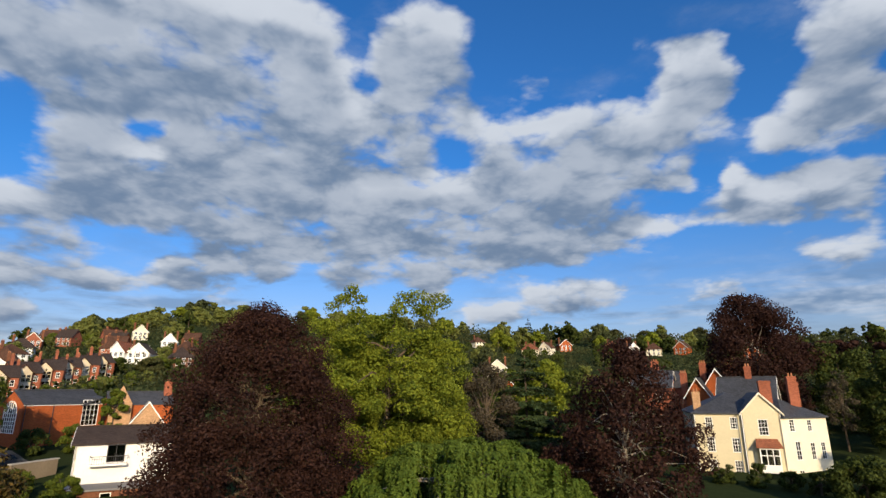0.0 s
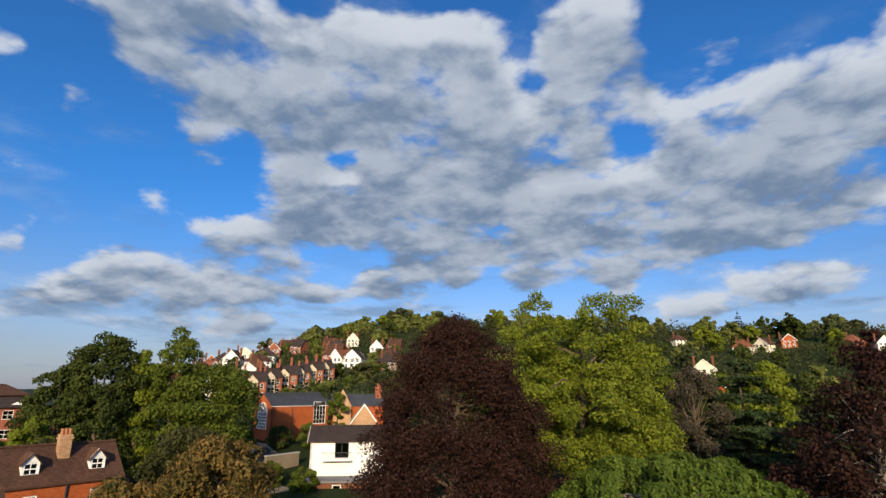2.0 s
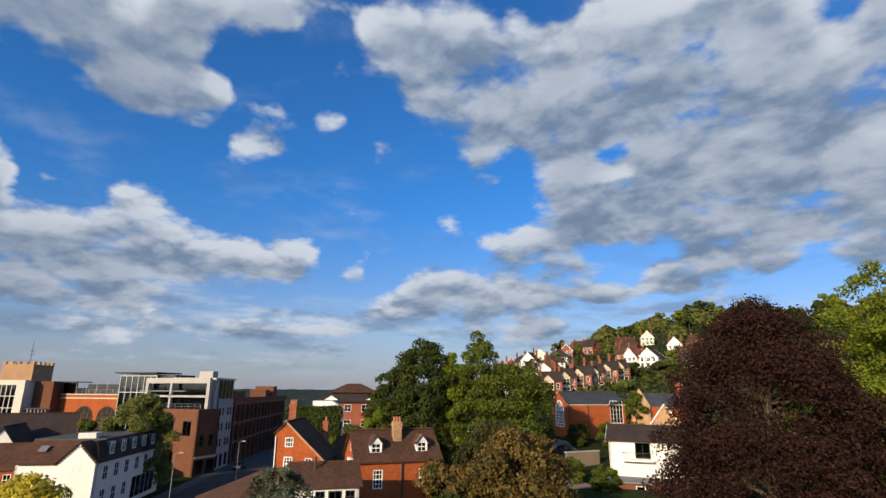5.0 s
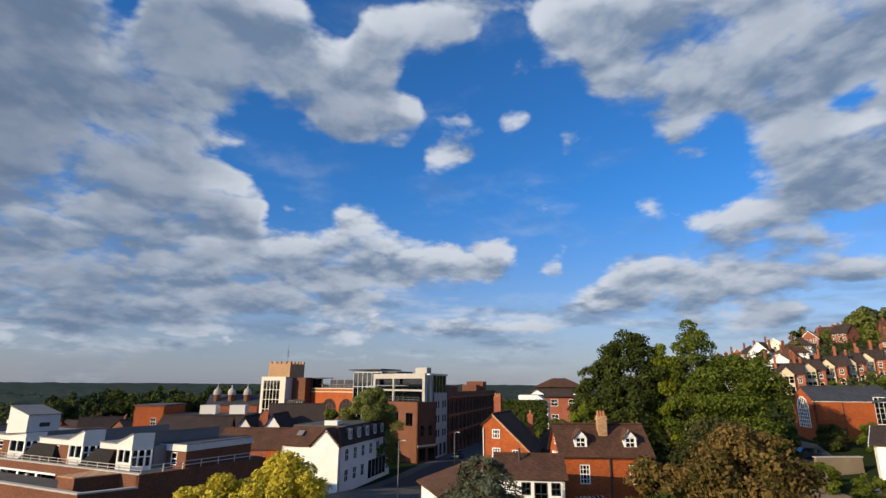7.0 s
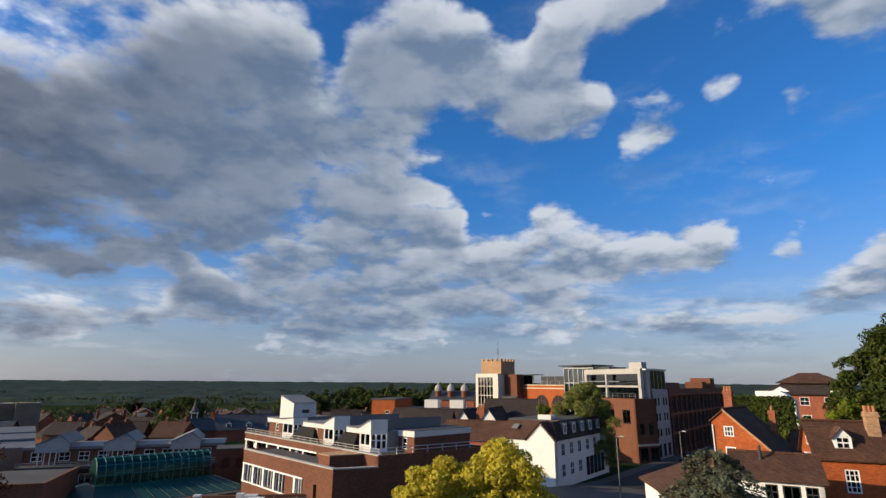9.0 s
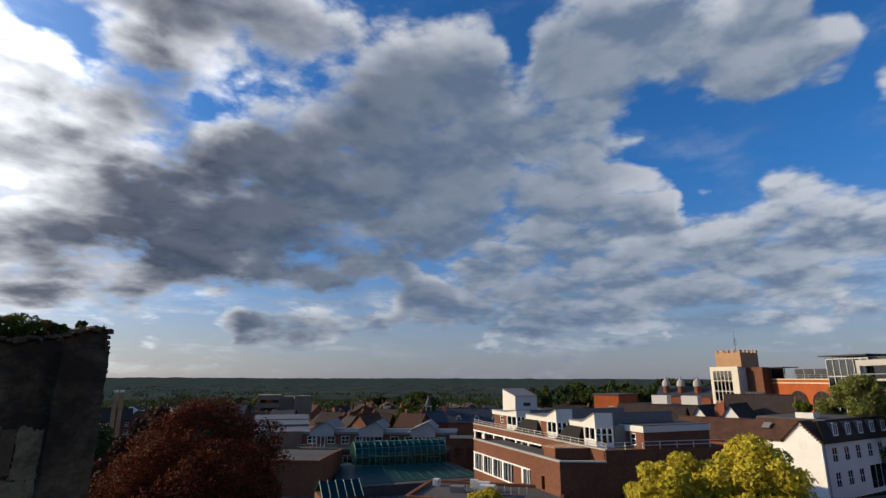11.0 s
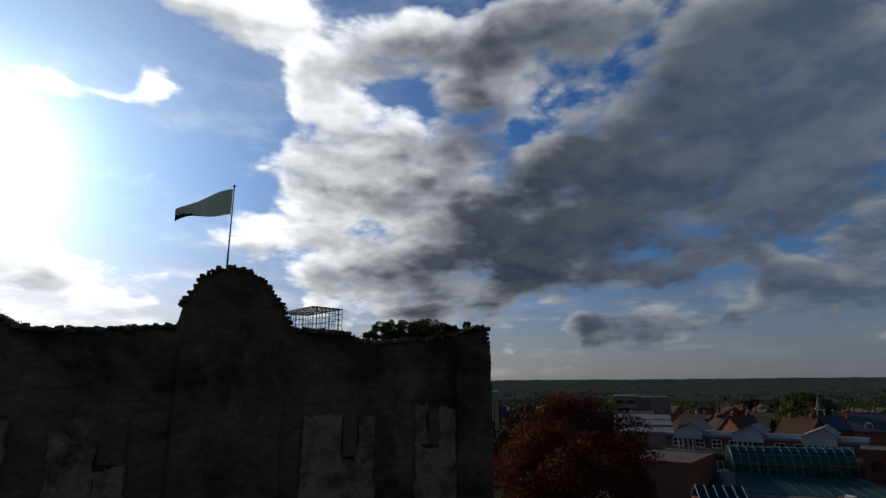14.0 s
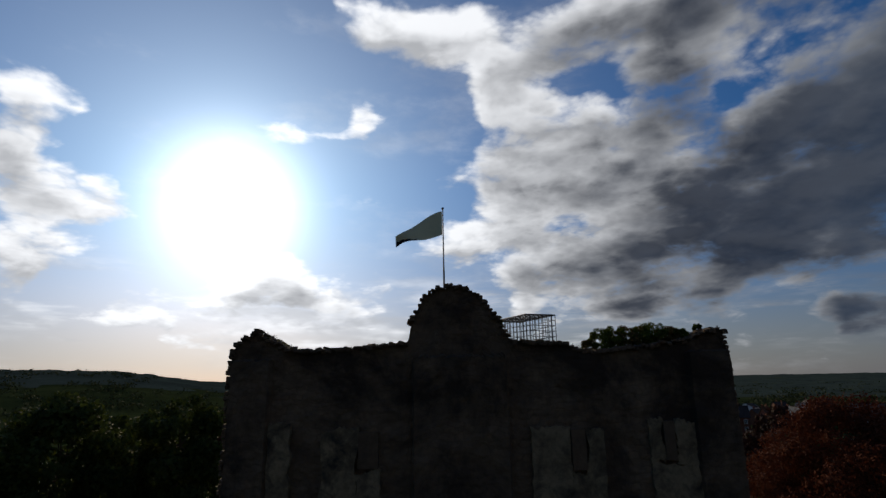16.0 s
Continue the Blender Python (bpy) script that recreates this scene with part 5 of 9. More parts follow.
def white_block():
    a, b = (-82.6, 11.3), (-101.0, 22.6)
    z = 0.1
    m = frame_of(a, b, z)
    w, d = span(a, b), 9.5
    h = thing("white_corner_building", m, "white-rendered corner building with a mansard roof and dormers", "building")
    ups = [2.4, 5.6, 8.8, 12.2, 15.4, 18.8]
    wins = {"front": [(u, 3.3, 1.35, 1.8, (2, 2)) for u in ups] + [(u, 0.4, 1.35, 1.8, (2, 2)) for u in ups[:3]] + [(15.4, -0.6, 8.4, 3.0, (5, 1))],
            "left": [(7.6, 3.6, 0.6, 1.3, (2, 3)), (5.6, 3.6, 0.6, 1.3, (2, 3))]}
    shell(h, w, d, 5.8, MAT["white"], wins, frame_mat=MAT["paint"], z0=-4)
    # mansard towards the street, tiled slope towards the side, flat lead top
    bm = bmesh.new()
    slab(bm, [(-0.2, -0.25, 5.75), (w, -0.25, 5.75), (w, 0.75, 8.2), (0.6, 0.75, 8.2)], 0.15)
    part("mansard", fixed(bm), MAT["tile_dark"], h, "dark tiled mansard slope")
    bm = bmesh.new()
    slab(bm, [(-0.45, -0.3, 5.7), (3.2, 0.75, 8.25), (3.2, d, 8.25), (-0.45, d, 5.7)], 0.15)
    part("tiled_slope", fixed(bm), MAT["tile_brown"], h, "brown tiled roof slope")
    bm = bmesh.new()
    box(bm, 3.0, w, 0.75, d, 8.1, 8.3)
    part("flat_roof", fixed(bm), MAT["felt"], h)
    bm = bmesh.new()
    prism(bm, [(w, 0, 5.8), (w, d, 5.8), (w, d, 8.1), (w, 0.8, 8.1)], (-0.2, 0, 0), (0.02, 0, 0))
    part("end_wall", fixed(bm), MAT["white"], h)
    for i in range(5):
        bm = bmesh.new()
        x = 3.4 + 3.5 * i
        wall_cells(bm, lambda u, o, z: (x - 0.6 + u, -0.02 - o, z), 1.2, 6.35, 7.85, 0.11, [(0.12, 0.56, 6.5, 7.7), (0.64, 1.08, 6.5, 7.7)])
        dm = part("dormer", fixed(bm), MAT["paint"], h, "white flat-topped dormer window")
        for x0 in (x - 0.6, x + 0.5):
            bm = bmesh.new()
            box(bm, x0, x0 + 0.1, 0.092, 0.8, 6.35, 7.84)
            part("cheek", fixed(bm), MAT["lead"], dm)
        bm = bmesh.new()
        box(bm, x - 0.68, x + 0.68, -0.12, 0.9, 7.852, 7.95)
        part("dormer_roof", fixed(bm), MAT["lead"], dm)
        bm = bmesh.new()
        box(bm, x - 0.5, x + 0.5, 0.03, 0.04, 6.5, 7.7)
        part("pane", fixed(bm), MAT["glass"], dm)
    # gabled projection on the side wall
    gy0, gy1 = 0.1, 4.4
    bm = bmesh.new()
    box(bm, -0.5, 0.0, gy0, gy1, -2, 5.8)
    prism(bm, [(-0.5, gy0, 5.8), (-0.5, gy1, 5.8), (-0.5, (gy0 + gy1) / 2, 8.0)], (0, 0, 0), (0.3, 0, 0))
    part("side_gable", fixed(bm), MAT["white"], h, "white gable with dentilled edge")
    bm = bmesh.new()
    mid = (gy0 + gy1) / 2
    for s in (-1, 1):
        slab(bm, [(-0.75, mid, 8.2), (2.6, mid, 8.2), (-0.3, mid + s * 2.5, 5.75), (-0.75, mid + s * 2.5, 5.75)], 0.12)
    part("gable_roof", fixed(bm), MAT["tile_brown"], h)
    for s in (-1, 1):
        for i in range(9):
            bm = bmesh.new()
            t = i / 9
            y, zz = mid + s * 2.4 * (1 - t), 5.7 + 2.4 * t
            box(bm, -0.72, -0.5, y - 0.1, y + 0.1, zz - 0.28, zz - 0.1)
            part("dentil", fixed(bm), MAT["tile_brown"], h)
    fm, pm = window_meshes(0.8, 1.2, (2, 3), MAT["paint"], MAT["glass"])
    fr = part("window", fm, None, h)
    fr.matrix_local = pose(-0.56, mid, 4.6, 0, 0, -90)
    bm = bmesh.new()
    box(bm, 3.2, 3.9, 2.2, 4.4, 8.3, 9.0)
    box(bm, 4.4, 6.6, 3.0, 4.2, 8.3, 8.9)
    part("roof_plant", fixed(bm), MAT["panel"], h, "white plant boxes on the roof")
    bm = bmesh.new()
    slab(bm, [(0.9, 6.8, 7.05), (1.7, 6.8, 7.6), (1.7, 7.8, 7.6), (0.9, 7.8, 7.05)], 0.1)
    part("skylight", fixed(bm), MAT["lead"], h)


def rail(parent, a, b, h=0.9, step=1.5, mat=None):
    """A metal rail: posts and two bars from a to b, in the parent's space."""
    a, b = Vector(a), Vector(b)
    n = max(1, int((b - a).length / step))
    for i in range(n + 1):
        p = a.lerp(b, i / n)
        bm = bmesh.new()
        box(bm, p.x - 0.03, p.x + 0.03, p.y - 0.03, p.y + 0.03, p.z, p.z + h)
        part("post", fixed(bm), mat or MAT["panel"], parent)
    for z in (h, h * 0.5):
        bm = bmesh.new()
        tube(bm, a + Vector((0, 0, z)), b + Vector((0, 0, z)), 0.035, 0.035, 6)
        part("rail_bar", fixed(bm), mat or MAT["panel"], parent)


def modern_block():
    """Brown-brick shopping block with a terrace and white wedge-roofed units on top."""
    lft, rgt = (-80.0, -34.4), (-56.7, -10.0)
    top = 6.5
    w = span(lft, rgt)
    d = 15.0
    base = -4.5
    h = thing("brown_brick_block", frame_of(lft, rgt, 0), "brown-brick shopping block with white strip windows and a roof terrace", "building")
    n, x0, x1 = 6, 0.5, 21.2
    bay = (x1 - x0) / n
    holes = [(x0 + i * bay + 0.35, x0 + (i + 1) * bay, top - 2.2, top - 0.95) for i in range(n)]
    bm = bmesh.new()
    wall_cells(bm, on_side("front", w, d), w, base, top, 0.4, holes)
    part("front_wall", fixed(bm), MAT["brick_brown"], h)
    for hole in holes:
        bm = bmesh.new()
        box(bm, hole[0] - 0.35, hole[0], -0.08, 0.3, hole[2], hole[3])
        part("pilaster", fixed(bm), MAT["paint"], h)
        bm = bmesh.new()
        box(bm, hole[0], hole[1], 0.9, 0.91, hole[2], hole[3])
        part("pane", fixed(bm), MAT["glass"], h)
    bm = bmesh.new()
    box(bm, 0.0, x1, -0.1, -0.004, top - 0.95, top - 0.79)
    part("string_course", fixed(bm), MAT["paint"], h)
    for i in range(4):
        bm = bmesh.new()
        x = x0 + i * bay * 1.2 + 1.6
        box(bm, x, x + 0.8, 0.45, 0.7, top - 1.9, top - 1.25)
        part("wall_unit", fixed(bm), MAT["panel"], h)
    # side walls, rear wall, roof terrace
    bm = bmesh.new()
    prism(bm, [(w, 0, base), (w + 1.0, 14.6, base), (w + 0.6, 14.6, base), (w - 0.4, 0, base)], (0, 0, 0), (0, 0, top - base))
    part("end_wall", fixed(bm), MAT["brick_brown"], h)
    bm = bmesh.new()
    box(bm, 0, 0.4, 0.4, d, base, top)
    box(bm, 0, w, d - 0.4, d, base, top)
    part("side_wall", fixed(bm), MAT["brick_brown"], h)
    bm = bmesh.new()
    box(bm, 0.4, w - 0.4, 1.0, d, top - 0.35, top - 0.1)
    part("terrace", fixed(bm), MAT["felt"], h)
    # solid core whose black colour is the shade behind the strip windows
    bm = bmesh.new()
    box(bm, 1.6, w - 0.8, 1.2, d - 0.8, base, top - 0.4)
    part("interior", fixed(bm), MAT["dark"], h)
    bm = bmesh.new()
    box(bm, -0.1, w + 0.1, -0.12, 0.42, top, top + 0.12)
    part("coping", fixed(bm), MAT["concrete"], h)
    rail(h, (0.1, 0.1, top + 0.1), (w, 0.1, top + 0.1), 0.55, 1.6, MAT["concrete"])
    rail(h, (w, 0.2, top + 0.0), (w + 0.9, 14.4, top + 0.0), 0.7, 2.0, MAT["panel"])
    # lower storey standing forward, with strip windows and its own coping
    fx0, fx1, fy, ft = 10.2, 32.0, -4.2, top - 1.12
    lower = [(fx0 + 0.5 + i * 2.9, fx0 + 0.5 + i * 2.9 + 2.45, ft - 3.6, ft - 1.65) for i in range(4)] + [(24.4, 26.0, ft - 3.2, ft - 1.65)]
    slot = (28.3, 28.95, ft - 3.1, ft - 1.8)
    bm = bmesh.new()
    wall_cells(bm, lambda x, y, z: Vector((fx0 + x, fy - y, z)), fx1 - fx0, base, ft, 0.3, [(a - fx0, b - fx0, c, e) for a, b, c, e in lower + [slot]])
    fb = part("front_storey", fixed(bm), MAT["brick_brown"], h)
    bm = bmesh.new()
    prism(bm, [(fx0, fy + 0.3, base), (fx0 + 0.3, fy + 0.3, base), (fx0 + 0.3, -0.004, base), (fx0, -0.004, base)], (0, 0, 0), (0, 0, ft - base))
    part("storey_side", fixed(bm), MAT["brick_brown"], fb)
    bm = bmesh.new()
    prism(bm, [(fx1, fy, base), (w - 0.02, -0.004, base), (w - 0.5, -0.004, base), (fx1 - 0.004, fy + 0.35, base)], (0, 0, 0), (0, 0, ft - base))
    part("storey_side", fixed(bm), MAT["brick_brown"], fb)
    bm = bmesh.new()
    prism(bm, [(fx0 + 0.3, fy + 0.3, ft - 0.25), (fx1, fy + 0.4, ft - 0.25), (w - 0.6, -0.01, ft - 0.25), (fx0 + 0.3, -0.01, ft - 0.25)], (0, 0, 0), (0, 0, 0.1))
    part("storey_roof", fixed(bm), MAT["felt"], fb)
    bm = bmesh.new()
    box(bm, fx0 - 0.1, fx1 + 0.1, fy - 0.12, fy + 0.38, ft, ft + 0.14)
    prism(bm, [(fx1 + 0.1, fy - 0.1, ft), (w + 0.1, -0.02, ft), (w - 0.6, -0.02, ft), (fx1 - 0.2, fy + 0.39, ft)], (0, 0, 0), (0, 0, 0.13))
    part("coping", fixed(bm), MAT["concrete"], fb)
    for a, b, c, e in lower:
        bm = bmesh.new()
        box(bm, a - 0.4, a, fy - 0.08, fy + 0.2, c, e)
        part("pilaster", fixed(bm), MAT["paint"], fb)
        for k in (0.0, 0.33, 0.66):
            bm = bmesh.new()
            x = a + (b - a) * k
            box(bm, x, x + 0.08, fy + 0.08, fy + 0.18, c, e)
            part("mullion", fixed(bm), MAT["paint"], fb)
    for a, b, c, e in lower + [slot]:
        bm = bmesh.new()
        box(bm, a, b, fy + 0.2, fy + 0.21, c, e)
        part("pane", fixed(bm), MAT["glass"], fb)
    for z in (ft - 1.65, ft - 3.75):
        bm = bmesh.new()
        box(bm, fx0, 26.0, fy - 0.1, fy - 0.004, z, z + 0.15)
        part("string_course", fixed(bm), MAT["paint"], fb)
    bm = bmesh.new()
    prism(bm, [(27.6, -3.4, ft - 0.2), (29.9, -3.4, ft - 0.2), (31.0, -0.01, ft - 0.2), (27.6, -0.01, ft - 0.2)], (0, 0, 0), (0, 0, 1.2))
    st = part("stair_head", fixed(bm), MAT["brick_brown"], h)
    bm = bmesh.new()
    prism(bm, [(27.5, -3.5, ft + 1.0), (30.0, -3.5, ft + 1.0), (31.1, -0.13, ft + 1.0), (27.5, -0.13, ft + 1.0)], (0, 0, 0), (0, 0, 0.1))
    part("coping", fixed(bm), MAT["brick_tan"], st)
    # roof units: brick walls, white wedge gables, grey roofs running back
    for ux, c0, c1, hi, dep, slope in ((4.3, 4.85, 7.9, 2.75, 8.0, (0.5, 6.8, 1.5, 5.4)), (15.0, 5.3, 7.6, 3.42, 9.5, (0.7, 5.3, 1.9, 4.9)), (25.5, 2.7, 4.8, 3.42, 10.0, None)):
        u = thing("roof_unit", h.matrix_world @ pose(ux, 1.6, top - 0.1), "white wedge-roofed roof apartment with brick and glazed front", "roof unit", "roof apartments")
        c2, wx, fz = c1 + 0.9, c0 * 0.42, 1.85
        bm = bmesh.new()
        wall_cells(bm, on_side("front", c0, dep), c0, 0, fz, 0.25, [(wx, wx + 0.9, 0.75, 1.7)])
        box(bm, 0, 0.25, 0.25, dep, 0, fz)
        part("brick_wall", fixed(bm), MAT["brick_brown"], u)
        fm, pm = window_meshes(0.9, 0.95, (1, 2), MAT["paint"], MAT["glass"])
        fr = part("window", fm, None, u)
        fr.location = (wx + 0.45, 0, 0.75)
        part("pane", pm, None, fr)
        bm = bmesh.new()
        mid = (c0 + c1) / 2
        for a, b, c, e in ((c0, c1, 0, 0.75), (c0, c0 + 0.22, 0.75, fz), (c1 - 0.18, c1, 0.75, fz), (mid - 0.07, mid + 0.07, 0.75, fz)):
            box(bm, a, b, -0.3, -0.15, c, e)
        prism(bm, [(-0.1, -0.3, fz), (c1, -0.3, fz), (c1, -0.3, hi), (c0 - 0.3, -0.3, 2.42), (-0.1, -0.3, 2.45)], (0, 0, 0), (0, 0.15, 0))
        part("white_gable", fixed(bm), MAT["panel"], u, "white clad wedge gable")
        bm = bmesh.new()
        prism(bm, [(c1, -0.3, fz), (c2, 1.3, fz), (c2, 1.3, hi), (c1, -0.3, hi)], (0, 0, 0), (-0.1, 0.1, 0))
        ret = part("return_panel", fixed(bm), MAT["panel"], u)
        for t in (0.04, 0.34, 0.66, 0.96):
            bm = bmesh.new()
            x, y = c1 + (c2 - c1) * t, -0.3 + 1.6 * t
            box(bm, x - 0.07, x + 0.07, y - 0.07, y + 0.07, 0, fz)
            part("glazing_post", fixed(bm), MAT["paint"], ret)
        for z0, z1 in ((0, 0.4), (1.2, 1.3)):
            bm = bmesh.new()
            prism(bm, [(c1, -0.3, z0), (c2, 1.3, z0), (c2, 1.3, z1), (c1, -0.3, z1)], (0, 0, 0), (-0.06, 0.06, 0))
            part("glazing_rail", fixed(bm), MAT["paint"], ret)
        bm = bmesh.new()
        box(bm, c0, c1, -0.2, -0.19, 0.75, fz)
        prism(bm, [(c1, -0.3, 0.4), (c2, 1.3, 0.4), (c2, 1.3, fz), (c1, -0.3, fz)], (-0.05, 0.05, 0), (-0.06, 0.06, 0))
        part("pane", fixed(bm), MAT["glass"], u)
        bm = bmesh.new()
        slab(bm, [(-0.2, -0.4, 2.5), (c0 - 0.3, -0.4, 2.47), (c0 - 0.3, dep, 2.47), (-0.2, dep, 2.5)], 0.1)
        slab(bm, [(c0 - 0.3, -0.4, 2.47), (c1 + 0.05, -0.4, hi + 0.06), (c1 + 0.05, dep, hi + 0.06), (c0 - 0.3, dep, 2.47)], 0.1)
        part("roof", fixed(bm), MAT["lead"], u)
        bm = bmesh.new()
        box(bm, c1 - 0.15, c1, 1.3, dep, 2.0, hi - 0.02)
        box(bm, c2 - 0.12, c2, 1.45, dep, 0, 2.0)
        box(bm, c1, c2, 1.45, dep, 2.0, 2.15)
        part("side_wall", fixed(bm), MAT["lead"], u, "grey clad side")
        # near-black filling that paints the unlit inside of the apartment
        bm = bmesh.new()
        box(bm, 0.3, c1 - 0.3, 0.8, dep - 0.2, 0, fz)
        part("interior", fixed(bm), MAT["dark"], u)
        # sloping tiled mound, the roofs' shadow put into its black colour
        if slope:
            bm = bmesh.new()
            a, b, c, e = (c1 + v for v in slope)
            for q in ((a, -1.1, 0.06), (b, -1.1, 0.06), (b, 0.7, 0.06), (a + 0.7, 1.2, 0.06), (c, -0.1, 1.72), (e, -0.1, 1.72), (e, 0.8, 1.72), (c, 1.2, 1.72)):
                bm.verts.new(q)
            bmesh.ops.convex_hull(bm, input=list(bm.verts))
            part("mansard", fixed(bm), MAT["shadow_black_tile"], u, "tiled slope with roof shadow painted as black")
        if hi < 3:
            # tall wedge over the first unit, its roof falling to one side
            bm = bmesh.new()
            prism(bm, [(3.8, -0.34, 2.55), (7.75, -0.34, 2.8), (7.75, -0.34, 4.6), (3.8, -0.34, 5.5)], (0, 0, 0), (0, 3.4, 0))
            tw = part("tall_wedge", fixed(bm), MAT["panel"], u, "tall white clad wedge")
            bm = bmesh.new()
            slab(bm, [(3.7, -0.42, 5.62), (7.85, -0.42, 4.68), (7.85, 3.14, 4.68), (3.7, 3.14, 5.62)], 0.08)
            part("wedge_roof", fixed(bm), MAT["lead"], tw)
            bm = bmesh.new()
            box(bm, 7.755, 7.78, 0.9, 2.0, 3.3, 3.75)
            part("vent", fixed(bm), MAT["dark_metal"], tw)
    # flat-topped end unit
    eu = thing("roof_unit", h.matrix_world @ pose(29.1, 4.4, top - 0.1, 0, 0, 3), "flat-roofed brick roof apartment with a white fascia", "roof unit", "roof apartments")
    bm = bmesh.new()
    wall_cells(bm, on_side("front", 4.7, 9), 4.7, 0, 1.65, 0.25, [(0.5, 1.3, 0.3, 1.5), (2.7, 3.5, 0.3, 1.5)])
    box(bm, 4.45, 4.7, 0.25, 9, 0, 1.65)
    part("brick_wall", fixed(bm), MAT["brick_brown"], eu)
    for u0 in (0.9, 3.1):
        fm, pm = window_meshes(0.8, 1.2, (1, 2), MAT["paint"], MAT["glass"])
        fr = part("window", fm, None, eu)
        fr.location = (u0, 0, 0.3)
        part("pane", pm, None, fr)
    bm = bmesh.new()
    box(bm, -0.15, 4.85, -0.15, 9.1, 1.65, 2.25)
    part("fascia", fixed(bm), MAT["panel"], eu)
    bm = bmesh.new()
    box(bm, 0.0, 4.7, 0.0, 9, 2.25, 2.33)
    part("flat_roof", fixed(bm), MAT["felt"], eu)
    # same near-black filling for the end unit's unlit inside
    bm = bmesh.new()
    box(bm, 0.3, 4.4, 0.5, 8.8, 0, 1.65)
    part("interior", fixed(bm), MAT["dark"], eu)
    # heraldic plaque on the shaded end wall
    bm = bmesh.new()
    box(bm, -0.9, 0.9, -0.12, 0, 0, 1.6)
    tube(bm, (0, -0.06, 1.5), (0, -0.06, 2.0), 0.3, 0.2, 8)
    tube(bm, (-1.05, -0.1, 0), (-1.05, -0.1, 1.7), 0.22, 0.14, 6)
    tube(bm, (1.05, -0.1, 0), (1.05, -0.1, 1.7), 0.22, 0.14, 6)
    pl = part("wall_plaque", fixed(bm), MAT["lead"], h, "pale carved plaque on brick")
    pl.matrix_local = pose(w + 0.45, 5.6, 2.6, 0, 0, 86)


def arcade():
    """Shopping arcade: glazed green barrel vault over a skirt, brown-brick rows round it, flat roofs in front."""
    a, b = (-66.7, -47.1), (-77.0, -37.7)
    w = span(a, b)
    m = frame_of(a, b, 1.0)
    v = thing("glass_vault", m, "green-framed barrel-vaulted glass roof over a shopping arcade", "glass roof")
    r, n, z0 = 1.9, 10, 1.3
    for k in range(15):
        bm = bmesh.new()
        x = w * k / 14
        pts = [(x, r - r * math.cos(math.pi * i / n), z0 + 1.05 * r * math.sin(math.pi * i / n)) for i in range(n + 1)]
        for p, q in zip(pts, pts[1:]):
            tube(bm, p, q, 0.05, 0.05, 5)
        tube(bm, (x, 0, 0), (x, 0, z0), 0.05, 0.05, 5)
        part("rib", fixed(bm), MAT["green_metal"], v)
    for i in range(0, n + 1, 2):
        bm = bmesh.new()
        y, z = r - r * math.cos(math.pi * i / n), z0 + 1.05 * r * math.sin(math.pi * i / n)
        tube(bm, (0, y, z), (w, y, z), 0.045, 0.045, 5)
        part("purlin", fixed(bm), MAT["green_metal"], v)
    bm = bmesh.new()
    prev = None
    prof = [(0, 0)] + [(r - r * math.cos(math.pi * i / n), z0 + 1.05 * r * math.sin(math.pi * i / n)) for i in range(n + 1)]
    for y, z in prof:
        cur = [bm.verts.new((0, y, z)), bm.verts.new((w, y, z))]
        if prev:
            bm.faces.new((prev[0], prev[1], cur[1], cur[0]))
        prev = cur
    end = [bm.verts.new((0, y, z)) for y, z in prof]
    bm.faces.new(end)
    part("pane", fixed(bm), MAT["glass_green"], v)
    bm = bmesh.new()
    slab(bm, [(-1.5, -7.5, -0.9), (w + 2.5, -7.5, -0.9), (w, 0, 0.1), (0, 0, 0.1)], 0.15)
    slab(bm, [(-1.5, -7.5, -0.9), (0, 0, 0.1), (0, 4, 0.1), (-4, 6, -0.9)], 0.15)
    part("glass_skirt", fixed(bm), MAT["green_dark"], v, "shallow green glass skirt roof")
    for k in range(12):
        bm = bmesh.new()
        t = k / 11
        tube(bm, (-1.5 + (w + 4) * t, -7.5, -0.85), (w * t, 0, 0.15), 0.05, 0.05, 5)
        part("skirt_bar", fixed(bm), MAT["green_dark"], v)
    bm = bmesh.new()
    box(bm, -3, w + 3, -9, 6, -6, -0.95)
    part("arcade_body", fixed(bm), MAT["felt"], v)
    y = thing("arcade_roof_deck", frame_of((-48.0, -50.0), (-60.0, -24.0), -4.6), "dark flat roof deck round the glass arcade", "building")
    bm = bmesh.new()
    box(bm, -4, 27, -6, 36, -2, 3.2)
    part("wall_block", fixed(bm), MAT["brick_brown"], y)
    bm = bmesh.new()
    box(bm, -4.2, 27.2, -6.2, 36.2, 3.2, 3.4)
    part("flat_roof", fixed(bm), MAT["felt"], y)
    # brown-brick row behind with three white wedge dormers
    a, b = (-79.3, -68.2), (-90.2, -42.6)
    w = span(a, b)
    row = thing("brick_row", frame_of(a, b, -4.0), "brown-brick row with grey wedge-roofed dormers and white windows", "building")
    us = [1.8, 5.4, 8.0, 10.6, 14.0, 17.0, 19.6, 22.6, 25.4]
    shell(row, w, 8, 7.6, MAT["brick_brown"], {"front": [(u, 5.9, 1.5, 1.35, (2, 2)) for u in us if u < w - 1] + [(u, 2.0, 2.6, 2.0, (3, 1)) for u in (4, 9, 14, 19, 24)]}, z0=-3)
    bm = bmesh.new()
    box(bm, -0.2, w + 0.2, -0.25, 8.2, 7.6, 8.0)
    part("flat_roof", fixed(bm), MAT["lead"], row)
    bm = bmesh.new()
    box(bm, 0, w, -2.2, -0.0, 4.9, 5.35)
    part("canopy", fixed(bm), MAT["felt"], row)
